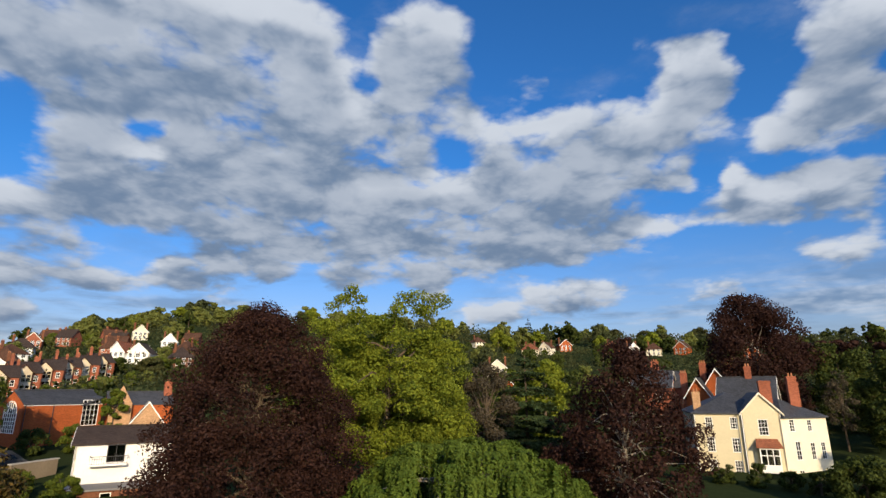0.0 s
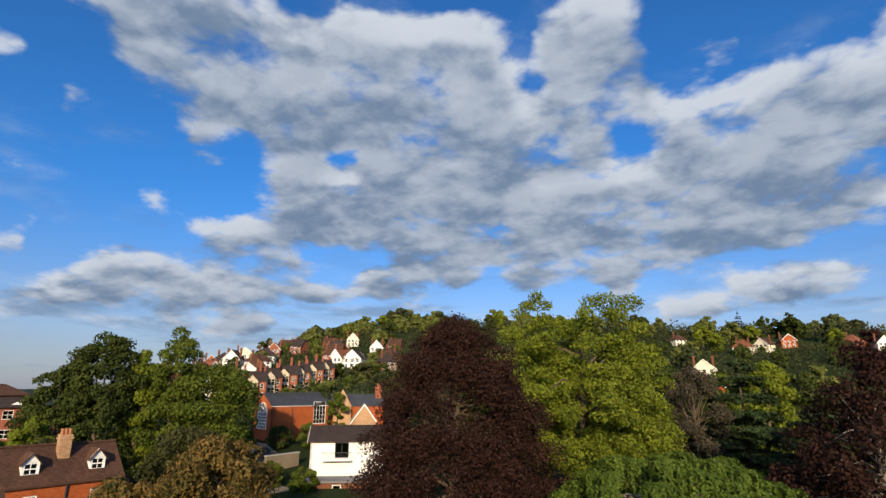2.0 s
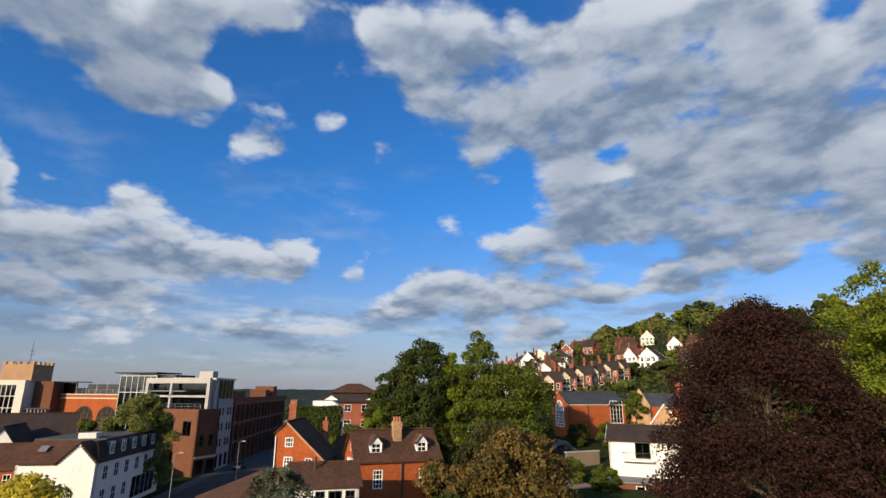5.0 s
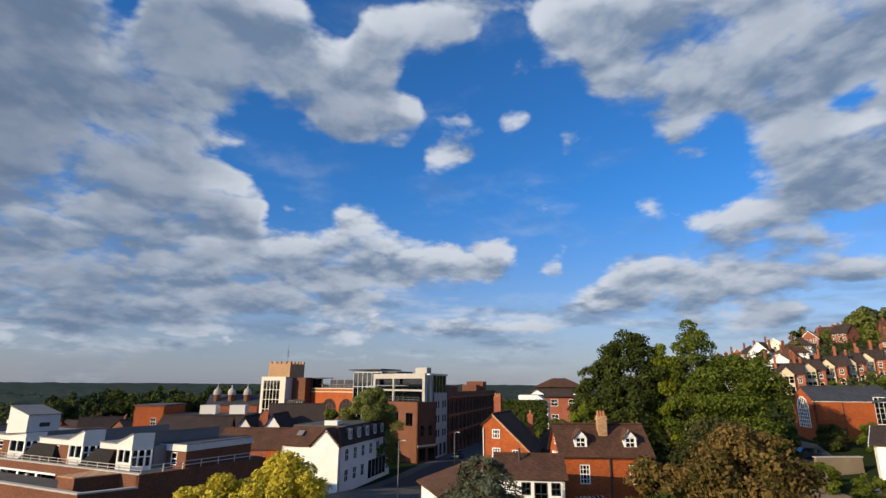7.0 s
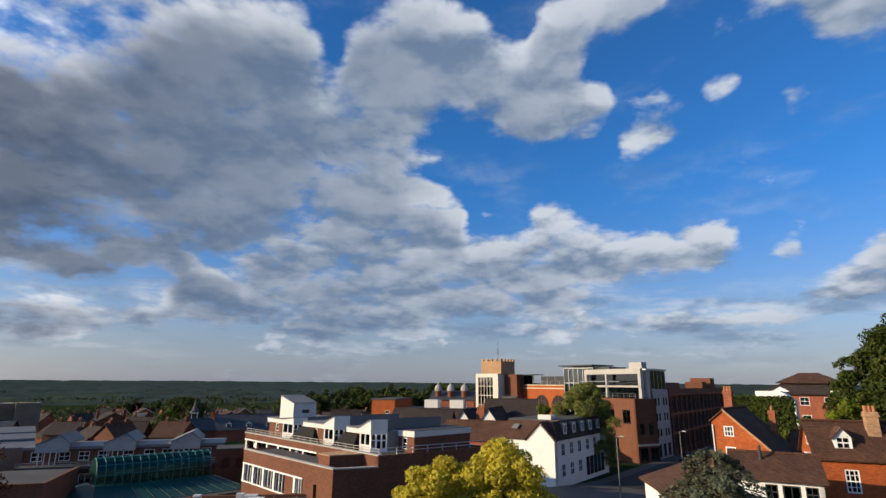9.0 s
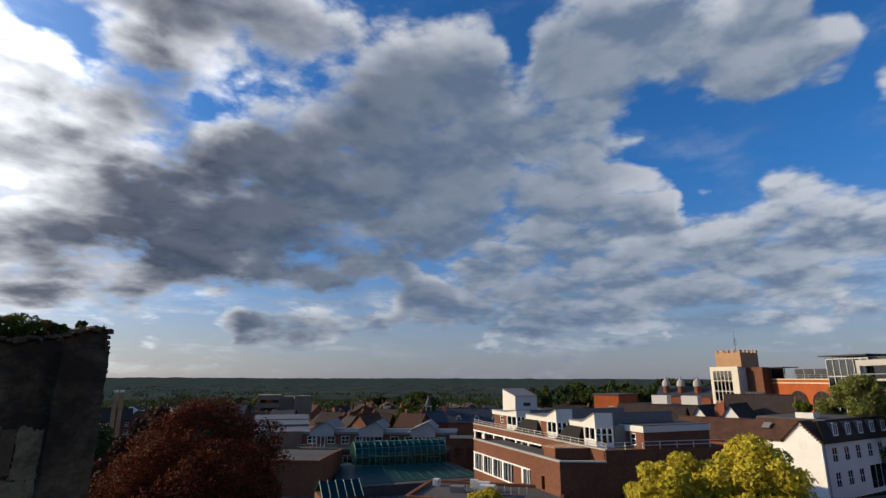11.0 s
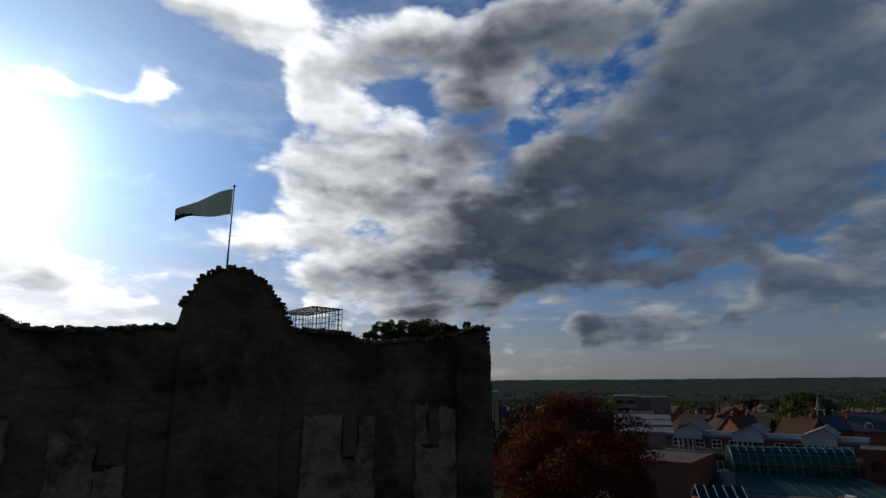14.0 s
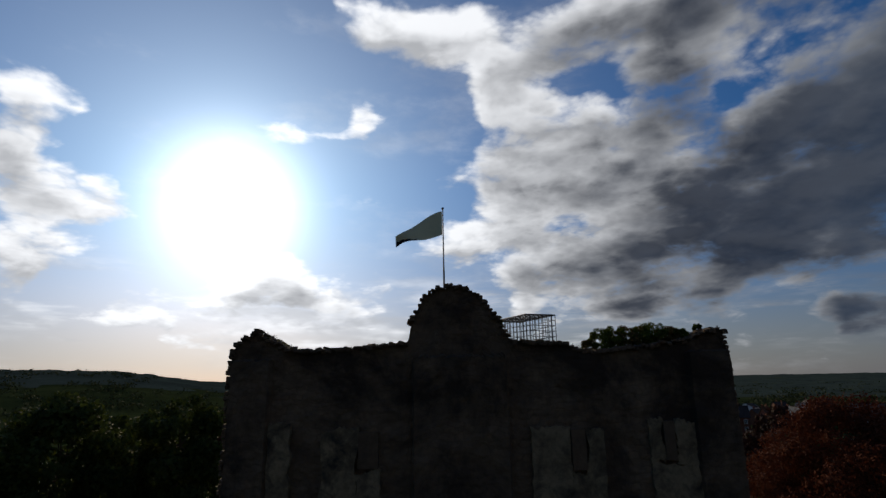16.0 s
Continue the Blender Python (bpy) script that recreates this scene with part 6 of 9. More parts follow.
    rail(row, (0, -2.1, 5.35), (w, -2.1, 5.35), 0.6, 2.2, MAT["concrete"])
    for u in (1.6, 10.6, 20.0):
        bm = bmesh.new()
        prism(bm, [(u, -0.6, 7.2), (u + 4.4, -0.6, 7.2), (u + 4.4, -0.6, 8.6), (u + 3.0, -0.6, 9.7), (u, -0.6, 8.4)], (0, 0, 0), (0, 0.2, 0))
        g = part("wedge_gable", fixed(bm), MAT["concrete"], row, "pale grey wedge gable")
        bm = bmesh.new()
        slab(bm, [(u - 0.1, -0.8, 8.45), (u + 3.0, -0.8, 9.85), (u + 3.0, 7, 9.85), (u - 0.1, 7, 8.45)], 0.12)
        slab(bm, [(u + 3.0, -0.8, 9.85), (u + 4.5, -0.8, 8.6), (u + 4.5, 7, 8.6), (u + 3.0, 7, 9.85)], 0.12)
        part("wedge_roof", fixed(bm), MAT["lead"], row)
        bm = bmesh.new()
        for k in range(4):
            box(bm, u + 0.5 + k * 0.75, u + 0.6 + k * 0.75, -0.5, -0.4, 5.4, 7.2)
        part("door_frame", fixed(bm), MAT["paint"], row)
    # dark brick link between the arcade and the shopping block
    a, b, z = (-83.6, -40.3), (-85.8, -35.5), 3.67
    f = thing("brick_link_block", frame_of(a, b, -7.0), "dark brown-brick link block with a flat roof", "building")
    w = span(a, b)
    bm = bmesh.new()
    wall_cells(bm, on_side("front", w, 5.0), w, 0, z + 6.9, 0.3, [(0.8, 2.0, z + 4.2, z + 5.6), (2.9, 4.1, z + 4.2, z + 5.6)])
    part("front_wall", fixed(bm), MAT["brick_brown"], f)
    bm = bmesh.new()
    box(bm, 0, w, 0.31, 5.0, 0, z + 6.9)
    part("wall_block", fixed(bm), MAT["brick_brown"], f)
    bm = bmesh.new()
    box(bm, -0.1, w + 0.1, -0.1, 5.1, z + 6.9, z + 7.1)
    part("flat_roof", fixed(bm), MAT["felt"], f)
    # flat-roofed block in the foreground with roof plant
    f = thing("flat_roofed_block", frame_of((-47.4, -27.3), (-50.4, -13.0), -4.5), "brown-brick block with a dark flat roof and plant boxes", "building")
    w = 14.6
    bm = bmesh.new()
    box(bm, 0, w, 0, 9, 0, 6.6)
    part("wall_block", fixed(bm), MAT["brick_brown"], f)
    bm = bmesh.new()
    for q in ((0, w, -0.1, 0.3), (0, w, 8.7, 9.1), (-0.1, 0.3, 0.3, 8.7), (w - 0.3, w + 0.1, 0.3, 8.7)):
        box(bm, *q, 6.6, 6.95)
    part("parapet", fixed(bm), MAT["brick_brown"], f)
    bm = bmesh.new()
    box(bm, 0.3, w - 0.3, 0.3, 8.7, 6.6, 6.66)
    part("flat_roof", fixed(bm), MAT["felt"], f)
    for x, y, sx, sy, sz, mt in ((6.6, 3.2, 1.5, 1.1, 0.95, "panel"), (6.0, 5.2, 1.2, 0.9, 0.9, "panel"), (3.4, 4.0, 1.4, 1.0, 0.6, "lead"), (0.8, 6.8, 0.7, 0.7, 0.7, "panel"), (4.9, 6.8, 0.8, 0.6, 0.8, "panel")):
        bm = bmesh.new()
        box(bm, x, x + sx, y, y + sy, 6.66, 6.66 + sz)
        for i in range(4):
            z = 6.78 + i * sz / 5
            box(bm, x + 0.1, x + sx - 0.1, y - 0.03, y - 0.004, z, z + 0.05)
        solo("roof_plant_box", fixed(bm), MAT[mt], f.matrix_world.copy(), "pale metal ventilation box on a flat roof", "vent box", "roof plant")
    for i in range(9):
        bm = bmesh.new()
        x, y = 5.0 + 0.75 * i, 4.8 + 0.35 * (i % 3)
        tube(bm, (x, y, 6.66), (x, y, 7.35), 0.02, 0.02, 6)
        part("roof_post", fixed(bm), MAT["panel"], f)
    # darker brick block by the red tree
    f = thing("brick_block", frame_of((-53.0, -56.5), (-57.4, -46.2), -4.0), "dark brown-brick block with a low parapet", "building")
    bm = bmesh.new()
    box(bm, 0, 11.2, 0, 12, 0, 6.9)
    part("wall_block", fixed(bm), MAT["brick_brown"], f)
    bm = bmesh.new()
    for q in ((-0.1, 11.3, -0.1, 0.35), (10.9, 11.3, 0.35, 12), (-0.1, 0.3, 0.35, 12)):
        box(bm, *q, 6.9, 7.15)
    part("parapet", fixed(bm), MAT["brick_brown"], f)
    bm = bmesh.new()
    box(bm, 0.3, 10.9, 0.35, 12, 6.9, 6.95)
    part("flat_roof", fixed(bm), MAT["felt"], f)
    # stepped grey roofs
    f = thing("stepped_grey_building", frame_of((-77.0, -78.0), (-84.0, -70.6), -5), "building with stepped pale grey metal roofs", "building")
    for i, (y, z) in enumerate(((0, 8.6), (3.4, 9.6), (6.6, 10.4))):
        bm = bmesh.new()
        slab(bm, [(-0.2, y, z), (10.4, y, z), (10.4, y + 3.4, z + 0.7), (-0.2, y + 3.4, z + 0.7)], 0.2)
        part("roof_step", fixed(bm), MAT["lead"], f)
    bm = bmesh.new()
    box(bm, 0, 10.2, 0.1, 10, 0, 8.5)
    box(bm, 0, 10.2, 3.5, 10, 8.5, 9.5)
    box(bm, 0, 10.2, 6.7, 10, 9.5, 10.2)
    part("wall_block", fixed(bm), MAT["buff"], f)
    g = thing("green_gabled_rooflight", frame_of((-50.2, -39.4), (-53.7, -36.4), -2.1), "small green glass gabled rooflight", "glass roof")
    for s in (0, 1):
        bm = bmesh.new()
        y0 = 0 if s == 0 else 5.0
        slab(bm, [(0, y0, 2.6), (4.6, y0, 2.6), (4.6, 2.5, 4.0), (0, 2.5, 4.0)], 0.06)
        part("pane", fixed(bm), MAT["glass_green"], g)
    for k in range(6):
        bm = bmesh.new()
        x = 0.92 * k
        tube(bm, (x, 0, 2.65), (x, 2.5, 4.05), 0.05, 0.05, 5)
        tube(bm, (x, 2.5, 4.05), (x, 5.0, 2.65), 0.05, 0.05, 5)
        part("rib", fixed(bm), MAT["green_metal"], g)
    bm = bmesh.new()
    box(bm, 0, 4.6, 0, 5, -2, 2.5)
    part("wall_block", fixed(bm), MAT["brick_brown"], g)


cream_house()
back_house()
brick_gables()
white_house()
brick_hall()
retaining_wall()
red_house()
gable_house()
low_roofs()
white_block()
modern_block()
arcade()
# ---- the town and the hill ----
def arched(parent, m, w, h, frame=None):
    fr = part("arched_window", arch_frame(w, h, 4, 3), frame or MAT["dark_metal"], parent)
    fr.matrix_local = m
    # opaque near-black pane painting unlit space behind the arch
    part("pane", arch_pane(w - 0.1, h - 0.05), MAT["dark"], fr)


def retail_centre():
    """Brick and stone shopping centre with a stair tower, arches, a glass lift hall and a car park along the street."""
    # stair tower: white grid front, crenellated brick top
    a, b = (-164.4, -1.5), (-159.3, 5.0)
    w = span(a, b)
    t = thing("stair_tower", frame_of(a, b, -3), "square tower with a white gridded window front and crenellated brick top", "tower")
    cols, rows, top = 5, 6, 19.7
    gw, z0 = (w - 2.6) / cols, 3.0
    gh = (top - 1.0 - z0) / rows
    holes = [(0.8 + i * gw + 0.07, 0.8 + (i + 1) * gw - 0.07, z0 + j * gh + 0.09, z0 + (j + 1) * gh - 0.09) for i in range(cols) for j in range(rows)]
    bm = bmesh.new()
    wall_cells(bm, on_side("front", w, 8), w, -2, top, 0.3, holes)
    box(bm, w - 0.3, w, 0.3, 3.2, -2, top)
    box(bm, 0, 0.3, 0.3, 3.2, -2, top)
    part("grid_front", fixed(bm), MAT["stone_white"], t)
    for q in holes:
        bm = bmesh.new()
        box(bm, q[0], q[1], 0.14, 0.15, q[2], q[3])
        part("pane", fixed(bm), MAT["glass"], t)
    # near-black box behind the grid, stairwell shade put into its colour
    bm = bmesh.new()
    box(bm, 0.4, w - 0.4, 1.2, 3.0, -2, top - 0.3)
    part("stair_core", fixed(bm), MAT["dark"], t)
    bm = bmesh.new()
    box(bm, 0.3, w + 4.4, 3.2, 8.5, -2, top - 0.2)
    part("brick_shaft", fixed(bm), MAT["brick_brown"], t)
    bm = bmesh.new()
    box(bm, 1.1, w + 0.2, 1.4, 8.3, top - 0.3, top + 3.6)
    head = part("tower_head", fixed(bm), MAT["brick_tan"], t)
    for k in range(5):
        for y in (1.4, 7.9):
            bm = bmesh.new()
            x = 1.1 + k * (w - 1.7) / 4
            box(bm, x, x + 0.8, y, y + 0.4, top + 3.6, top + 4.3)
            part("merlon", fixed(bm), MAT["brick_tan"], head)
        for x in (1.1, w - 0.2):
            bm = bmesh.new()
            y = 1.4 + k * 1.5
            box(bm, x + 0.002, x + 0.4, y + 0.4, y + 0.9, top + 3.6, top + 4.29)
            part("merlon", fixed(bm), MAT["brick_tan"], head)
    bm = bmesh.new()
    tube(bm, (w * 0.62, 4.5, top + 3.4), (w * 0.62, 4.5, top + 9.5), 0.09, 0.03, 6)
    for z, r in ((6.0, 0.7), (6.8, 0.5), (7.4, 0.35)):
        tube(bm, (w * 0.62 - r, 4.5, top + z), (w * 0.62 + r, 4.5, top + z), 0.05, 0.05, 6)
        tube(bm, (w * 0.62, 4.5 - r, top + z), (w * 0.62, 4.5 + r, top + z), 0.05, 0.05, 6)
    part("weather_vane", fixed(bm), MAT["dark_metal"], t, "dark iron weather vane on a mast")
    # orange wall with great arches and a glazed terrace above
    a, b = (-164.0, 10.6), (-145.5, 24.4)
    w = span(a, b)
    r = thing("arched_brick_hall", frame_of(a, b, -3), "orange-brick shopping hall with great arches and glass screens on top", "building")
    bm = bmesh.new()
    box(bm, 0, w, 0, 14, -2, 16.4)
    part("wall_block", fixed(bm), MAT["brick_orange"], r)
    bm = bmesh.new()
    box(bm, -0.1, w + 0.1, -0.18, -0.003, 15.5, 15.8)
    box(bm, -0.1, w + 0.1, -0.15, 14.1, 16.4, 16.65)
    part("coping", fixed(bm), MAT["ashlar"], r)
    for x in (10.8, 17.4):
        arched(r, pose(x, -0.12, 7.5), 5.4, 6.4, MAT["brick_brown"])
    for x in (3.0, 7.0, 10.0, 13.0, 16.0, 19.5):
        bm = bmesh.new()
        box(bm, x, x + 0.12, 0.2, 0.32, 16.65, 19.3)
        part("screen_post", fixed(bm), MAT["metal"], r)
    bm = bmesh.new()
    box(bm, 1.5, 7.4, 0.24, 0.27, 16.65, 19.2)
    part("pane", fixed(bm), MAT["glass_pale"], r)
    bm = bmesh.new()
    box(bm, 1.0, 7.6, -0.3, 4.0, 19.3, 19.5)
    box(bm, 8.6, 20.0, 2.0, 6.0, 16.65, 18.9)
    part("roof_pavilion", fixed(bm), MAT["dark_metal"], r)
    rail(r, (7.5, 0.1, 16.6), (w, 0.1, 16.6), 1.0, 1.6, MAT["metal"])
    r2 = thing("brick_link", frame_of((-160.0, 5.2), (-155.0, 9.2), -3), "low brick link with a slatted metal canopy", "building")
    bm = bmesh.new()
    box(bm, -2, 8, 0.4, 8, -2, 10.6)
    part("wall_block", fixed(bm), MAT["brick_orange"], r2)
    for k in range(9):
        bm = bmesh.new()
        x = -1.5 + k * 1.0
        box(bm, x, x + 0.2, 0.2, 0.5, 10.6, 13.2)
        part("slat", fixed(bm), MAT["metal"], r2)
    bm = bmesh.new()
    box(bm, -2, 8, 0.0, 2.6, 13.2, 13.45)
    part("canopy", fixed(bm), MAT["dark_metal"], r2)
    # glass lift hall and penthouse
    g = thing("glass_hall", frame_of((-142.9, 21.7), (-135.6, 27.6), -2), "tall glazed hall with a dark steel roof", "building")
    w = span((-142.9, 21.7), (-135.6, 27.6))
    for k in range(7):
        bm = bmesh.new()
        box(bm, w * k / 6 - 0.08, w * k / 6 + 0.08, -0.1, 0.1, 0, 20.0)
        part("mullion", fixed(bm), MAT["metal"], g)
    for z in (8, 12, 16, 19.6):
        bm = bmesh.new()
        box(bm, 0, w, -0.06, 0.06, z, z + 0.2)
        part("transom", fixed(bm), MAT["metal"], g)
    bm = bmesh.new()
    box(bm, 0, w, 0.0, 0.04, 0, 19.8)
    part("pane", fixed(bm), MAT["glass_pale"], g)
    bm = bmesh.new()
    box(bm, -0.8, w + 0.8, -1.2, 7, 20.2, 20.5)
    box(bm, w, w + 4.5, 0.6, 7, 0, 19.9)
    part("steel_frame", fixed(bm), MAT["dark_metal"], g)
    bm = bmesh.new()
    box(bm, 0.4, w - 0.2, 3.4, 7, 0, 20)
    part("rear_wall", fixed(bm), MAT["dark_metal"], g)
    # brick corner with penthouse frames
    a, b = (-127.5, 24.5), (-113.2, 31.3)
    c = thing("brick_corner_block", frame_of((-126.0, 24.0), (-113.2, 31.2), -1.2), "red-brown brick corner block with a pale framed penthouse", "building")
    w = span((-126.0, 24.0), (-113.2, 31.2))
    shell(c, w, 5.6, 12.2, MAT["brick_brown"], {"front": [(3.0, 7.2, 2.2, 2.8, (2, 1)), (7.5, 7.2, 2.2, 2.8, (2, 1)), (12.0, 7.2, 2.2, 2.8, (2, 1)), (3.0, 1.2, 2.6, 3.2, (2, 1)), (8.0, 1.2, 2.6, 3.2, (2, 1))],
                                               "right": [(1.4, 5.2, 1.2, 2.2, (2, 2)), (3.8, 5.2, 1.2, 2.2, (2, 2)), (1.5, 0.2, 2.0, 2.6, (2, 1)), (4.2, 0.2, 2.0, 2.6, (2, 1))]}, frame_mat=MAT["dark_metal"], thick=0.4)
    bm = bmesh.new()
    box(bm, w + 0.004, w + 0.12, 0, 5.6, 3.1, 3.5)
    part("shopfront_band", fixed(bm), MAT["ashlar"], c)
    bm = bmesh.new()
    for x0, x1, y0, y1, z0, z1 in ((-4, w - 1, 3, 3.6, 17.2, 18.3), (w - 1.8, w - 1, 3, 3.8, 12.2, 17.2), (-4, -3.2, 3, 3.8, 12.2, 17.2), (3, 3.5, 3, 3.5, 12.2, 17.2), (-4, w - 1, 3, 3.5, 14.4, 14.8), (w - 5, w - 1.4, 3.9, 5.3, 18.3, 19.6)):
        box(bm, x0, x1, y0, y1, z0, z1)
    ph = part("penthouse_frame", fixed(bm), MAT["concrete"], c, "pale stone penthouse frame")
    bm = bmesh.new()
    box(bm, -3.8, w - 1.4, 4.4, 4.43, 12.2, 17.2)
    part("pane", fixed(bm), MAT["glass"], ph)
    bm = bmesh.new()
    box(bm, -4, w - 1, 4.7, 5.4, 12.2, 18.0)
    part("penthouse_core", fixed(bm), MAT["concrete"], ph)
    bm = bmesh.new()
    for k in range(8):
        box(bm, -3 + k * 1.6, -2.9 + k * 1.6, 1.0, 3.2, 15.6, 15.75)
    box(bm, -3.2, 9.4, 1.0, 1.1, 15.55, 15.7)
    part("sunshade", fixed(bm), MAT["metal"], c)
    rail(c, (0, 0.2, 12.2), (w, 0.2, 12.2), 1.0, 1.5, MAT["metal"])
    # pale stone bay
    a, b = (-125.4, 38.9), (-132.0, 44.4)
    s = thing("stone_bay_building", frame_of((-120.6, 37.0), (-128.0, 42.6), -1.4), "pale grey stone building with small square windows", "building")
    w = span((-120.6, 37.0), (-128.0, 42.6))
    ws = [(u, z, 0.9, 1.6, (1, 2)) for u in (1.6, 3.2, 6.2, 7.8) for z in (4.4, 7.6, 10.8)] + [(u, 0.3, 1.7, 2.6, (2, 1)) for u in (1.8, 4.6, 7.4)]
    shell(s, w, 10, 14.2, MAT["concrete"], {"front": ws}, frame_mat=MAT["dark_metal"], thick=0.4)
    bm = bmesh.new()
    box(bm, 0.2, w - 0.2, 0.4, 0.44, 14.4, 18.2)
    gl = part("pane", fixed(bm), MAT["glass"], s)
    bm = bmesh.new()
    for k in range(5):
        box(bm, 0.1 + k * (w - 0.3) / 4, 0.25 + k * (w - 0.3) / 4, 0.3, 0.5, 14.2, 18.2)
    box(bm, -0.2, w + 0.2, 0, 10, 18.2, 18.6)
    box(bm, 0.3, w - 0.3, 2.5, 9, 14.2, 18.2)
    part("glazed_top", fixed(bm), MAT["metal"], s)
    # brick car park along the street, rows of arches with their shade painted near-black
    a, b = (-128.4, 43.0), (-186.0, 80.5)
    c = thing("brick_car_park", frame_of(a, b, -1.6), "dark red-brown brick car park with rows of arched openings", "building")
    w = span(a, b)
    bm = bmesh.new()
    box(bm, 0, w, 0.5, 18, -1, 14.0)
    part("wall_block", fixed(bm), MAT["brick_brown"], c)
    for row, z in enumerate((1.2, 5.2, 9.4)):
        for k in range(15):
            bm = bmesh.new()
            x = 1.2 + k * (w - 2.5) / 14.6
            box(bm, x - 0.45, x + 0.45, 0.0, 0.5, -1 if row == 0 else z - 0.6, z + 3.3)
            part("pier", fixed(bm), MAT["brick_brown"], c)
            # flat near-black sheet on the solid wall, painting the shade inside an arch
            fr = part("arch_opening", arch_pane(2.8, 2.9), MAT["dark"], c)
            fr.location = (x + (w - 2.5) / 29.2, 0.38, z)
    for z in (4.6, 8.7, 13.0):
        bm = bmesh.new()
        box(bm, 0, w, -0.15, -0.004, z, z + 0.4)
        part("string_course", fixed(bm), MAT["brick_red"], c)
    bm = bmesh.new()
    box(bm, 0, w, 0.0, 0.5, 13.0, 14.6)
    part("parapet", fixed(bm), MAT["brick_brown"], c)
    for x0, x1, y0, y1, z1 in ((1, 9, 3, 9, 17.8), (14, 30, 5, 12, 16.0), (w - 9, w - 3, 3, 9, 17.6), (w - 16, w - 10, 4, 9, 16.4)):
        bm = bmesh.new()
        box(bm, x0, x1, y0, y1, 14, z1)
        part("stair_head", fixed(bm), MAT["brick_brown"], c)


def simple_house(name, x, y, z, turn, w, d, hgt, rise, wall, roof, wins, label, group, along="x", hip=False, stacks=1, barge=None, stack_mat=None):
    """A town or hill house: walls with windows, roof, chimney. (x, y) is the middle of its front."""
    h = thing(name, pose(x, y, z, 0, 0, turn) @ pose(-w / 2, 0, 0), label, "house", group)
    shell(h, w, d, hgt, wall, wins, z0=-4)
    if hip:
        hip_roof(h, w, d, hgt, rise, 0.45, roof)
    else:
        gable_roof(h, w, d, hgt, rise, along, 0.35, mat=roof, wall=wall, barge=barge)
    for k in range(stacks):
        cx = w * (0.18 + 0.64 * k) if along == "x" else w * (0.1 + 0.8 * k)
        add_chimney(h, cx, d * 0.5, hgt, hgt + rise + 0.75, 0.75, 0.55, 2, stack_mat or MAT["brick_brown"])
    return h


def facing(x, y, skew=0.0):
    """Turn, in degrees, that makes a front at (x, y) face the castle, plus a skew."""
    return math.degrees(math.atan2(y, x)) - 90 + skew


def terrace_villa(x, y, z, skew):
    """Gable-fronted brick villa with white bay windows and a white gable."""
    w, d, hg = 7.0, 10.0, 6.2
    h = thing("terrace_villa", pose(x, y, z, 0, 0, facing(x, y, skew)) @ Matrix.Diagonal((0.88, 0.88, 0.88, 1)) @ pose(-w / 2, 0, 0), "red-brick villa with a pale gable, bay windows and tall chimneys", "house", "terrace on the hill")
    shell(h, w, d, hg, MAT["brick_red"], {"left": sash_row((2.5, 6), 3.6, 1.0, 1.6, (2, 2)), "front": [(5.6, 3.6, 1.0, 1.7, (2, 2)), (5.6, 0.4, 1.1, 2.1, (1, 2))]}, z0=-4)
    gable_roof(h, w, d, hg, 3.0, "x", 0.3, mat=MAT["tile_dark"], wall=MAT["brick_red"])
    bm = bmesh.new()
    box(bm, 0.5, 4.2, -1.2, 0.0, -3, 0.58)
    bay = part("bay", fixed(bm), MAT["brick_red"], h)
    for z0, z1 in ((2.75, 3.48), (5.55, 5.9)):
        bm = bmesh.new()
        box(bm, 0.5, 4.2, -1.2, 0.0, z0, z1)
        part("bay_band", fixed(bm), MAT["ashlar"], bay)
    for z0, z1 in ((0.7, 2.6), (3.6, 5.4)):
        bm = bmesh.new()
        wall_cells(bm, lambda u, o, z: (0.5 + u, -1.22 - o, z), 3.7, z0 - 0.12, z1 + 0.15, 0.17, [(0.2 + k * 1.17, 1.17 + k * 1.17, q0, q1) for k in range(3) for q0, q1 in ((z0, z0 + 1.0), (z0 + 1.12, z1))])
        part("bay_window", fixed(bm), MAT["ashlar"], bay)
        bm = bmesh.new()
        box(bm, 0.6, 4.1, -1.1, -1.09, z0, z1)
        part("pane", fixed(bm), MAT["glass"], bay)
    bm = bmesh.new()
    prism(bm, [(0.3, -1.3, 5.9), (4.4, -1.3, 5.9), (2.35, -1.3, 8.0)], (0, 0, 0), (0, 0.2, 0))
    part("pale_gable", fixed(bm), MAT["ashlar"], h)
    for s in (-1, 1):
        bm = bmesh.new()
        slab(bm, [(2.35, -1.75, 8.3), (2.35 + s * 2.5, -1.75, 5.8), (2.35 + s * 2.5, 4, 5.8), (2.35, 4, 8.3)], 0.16)
        part("roof_slope", fixed(bm), MAT["tile_brown"], h)
    add_chimney(h, 0.3, 3.2, 6, 11.0, 0.6, 1.0, 2, MAT["brick_red"])
    add_chimney(h, w - 0.3, 6.0, 6, 10.6, 0.6, 1.0, 2, MAT["brick_red"])


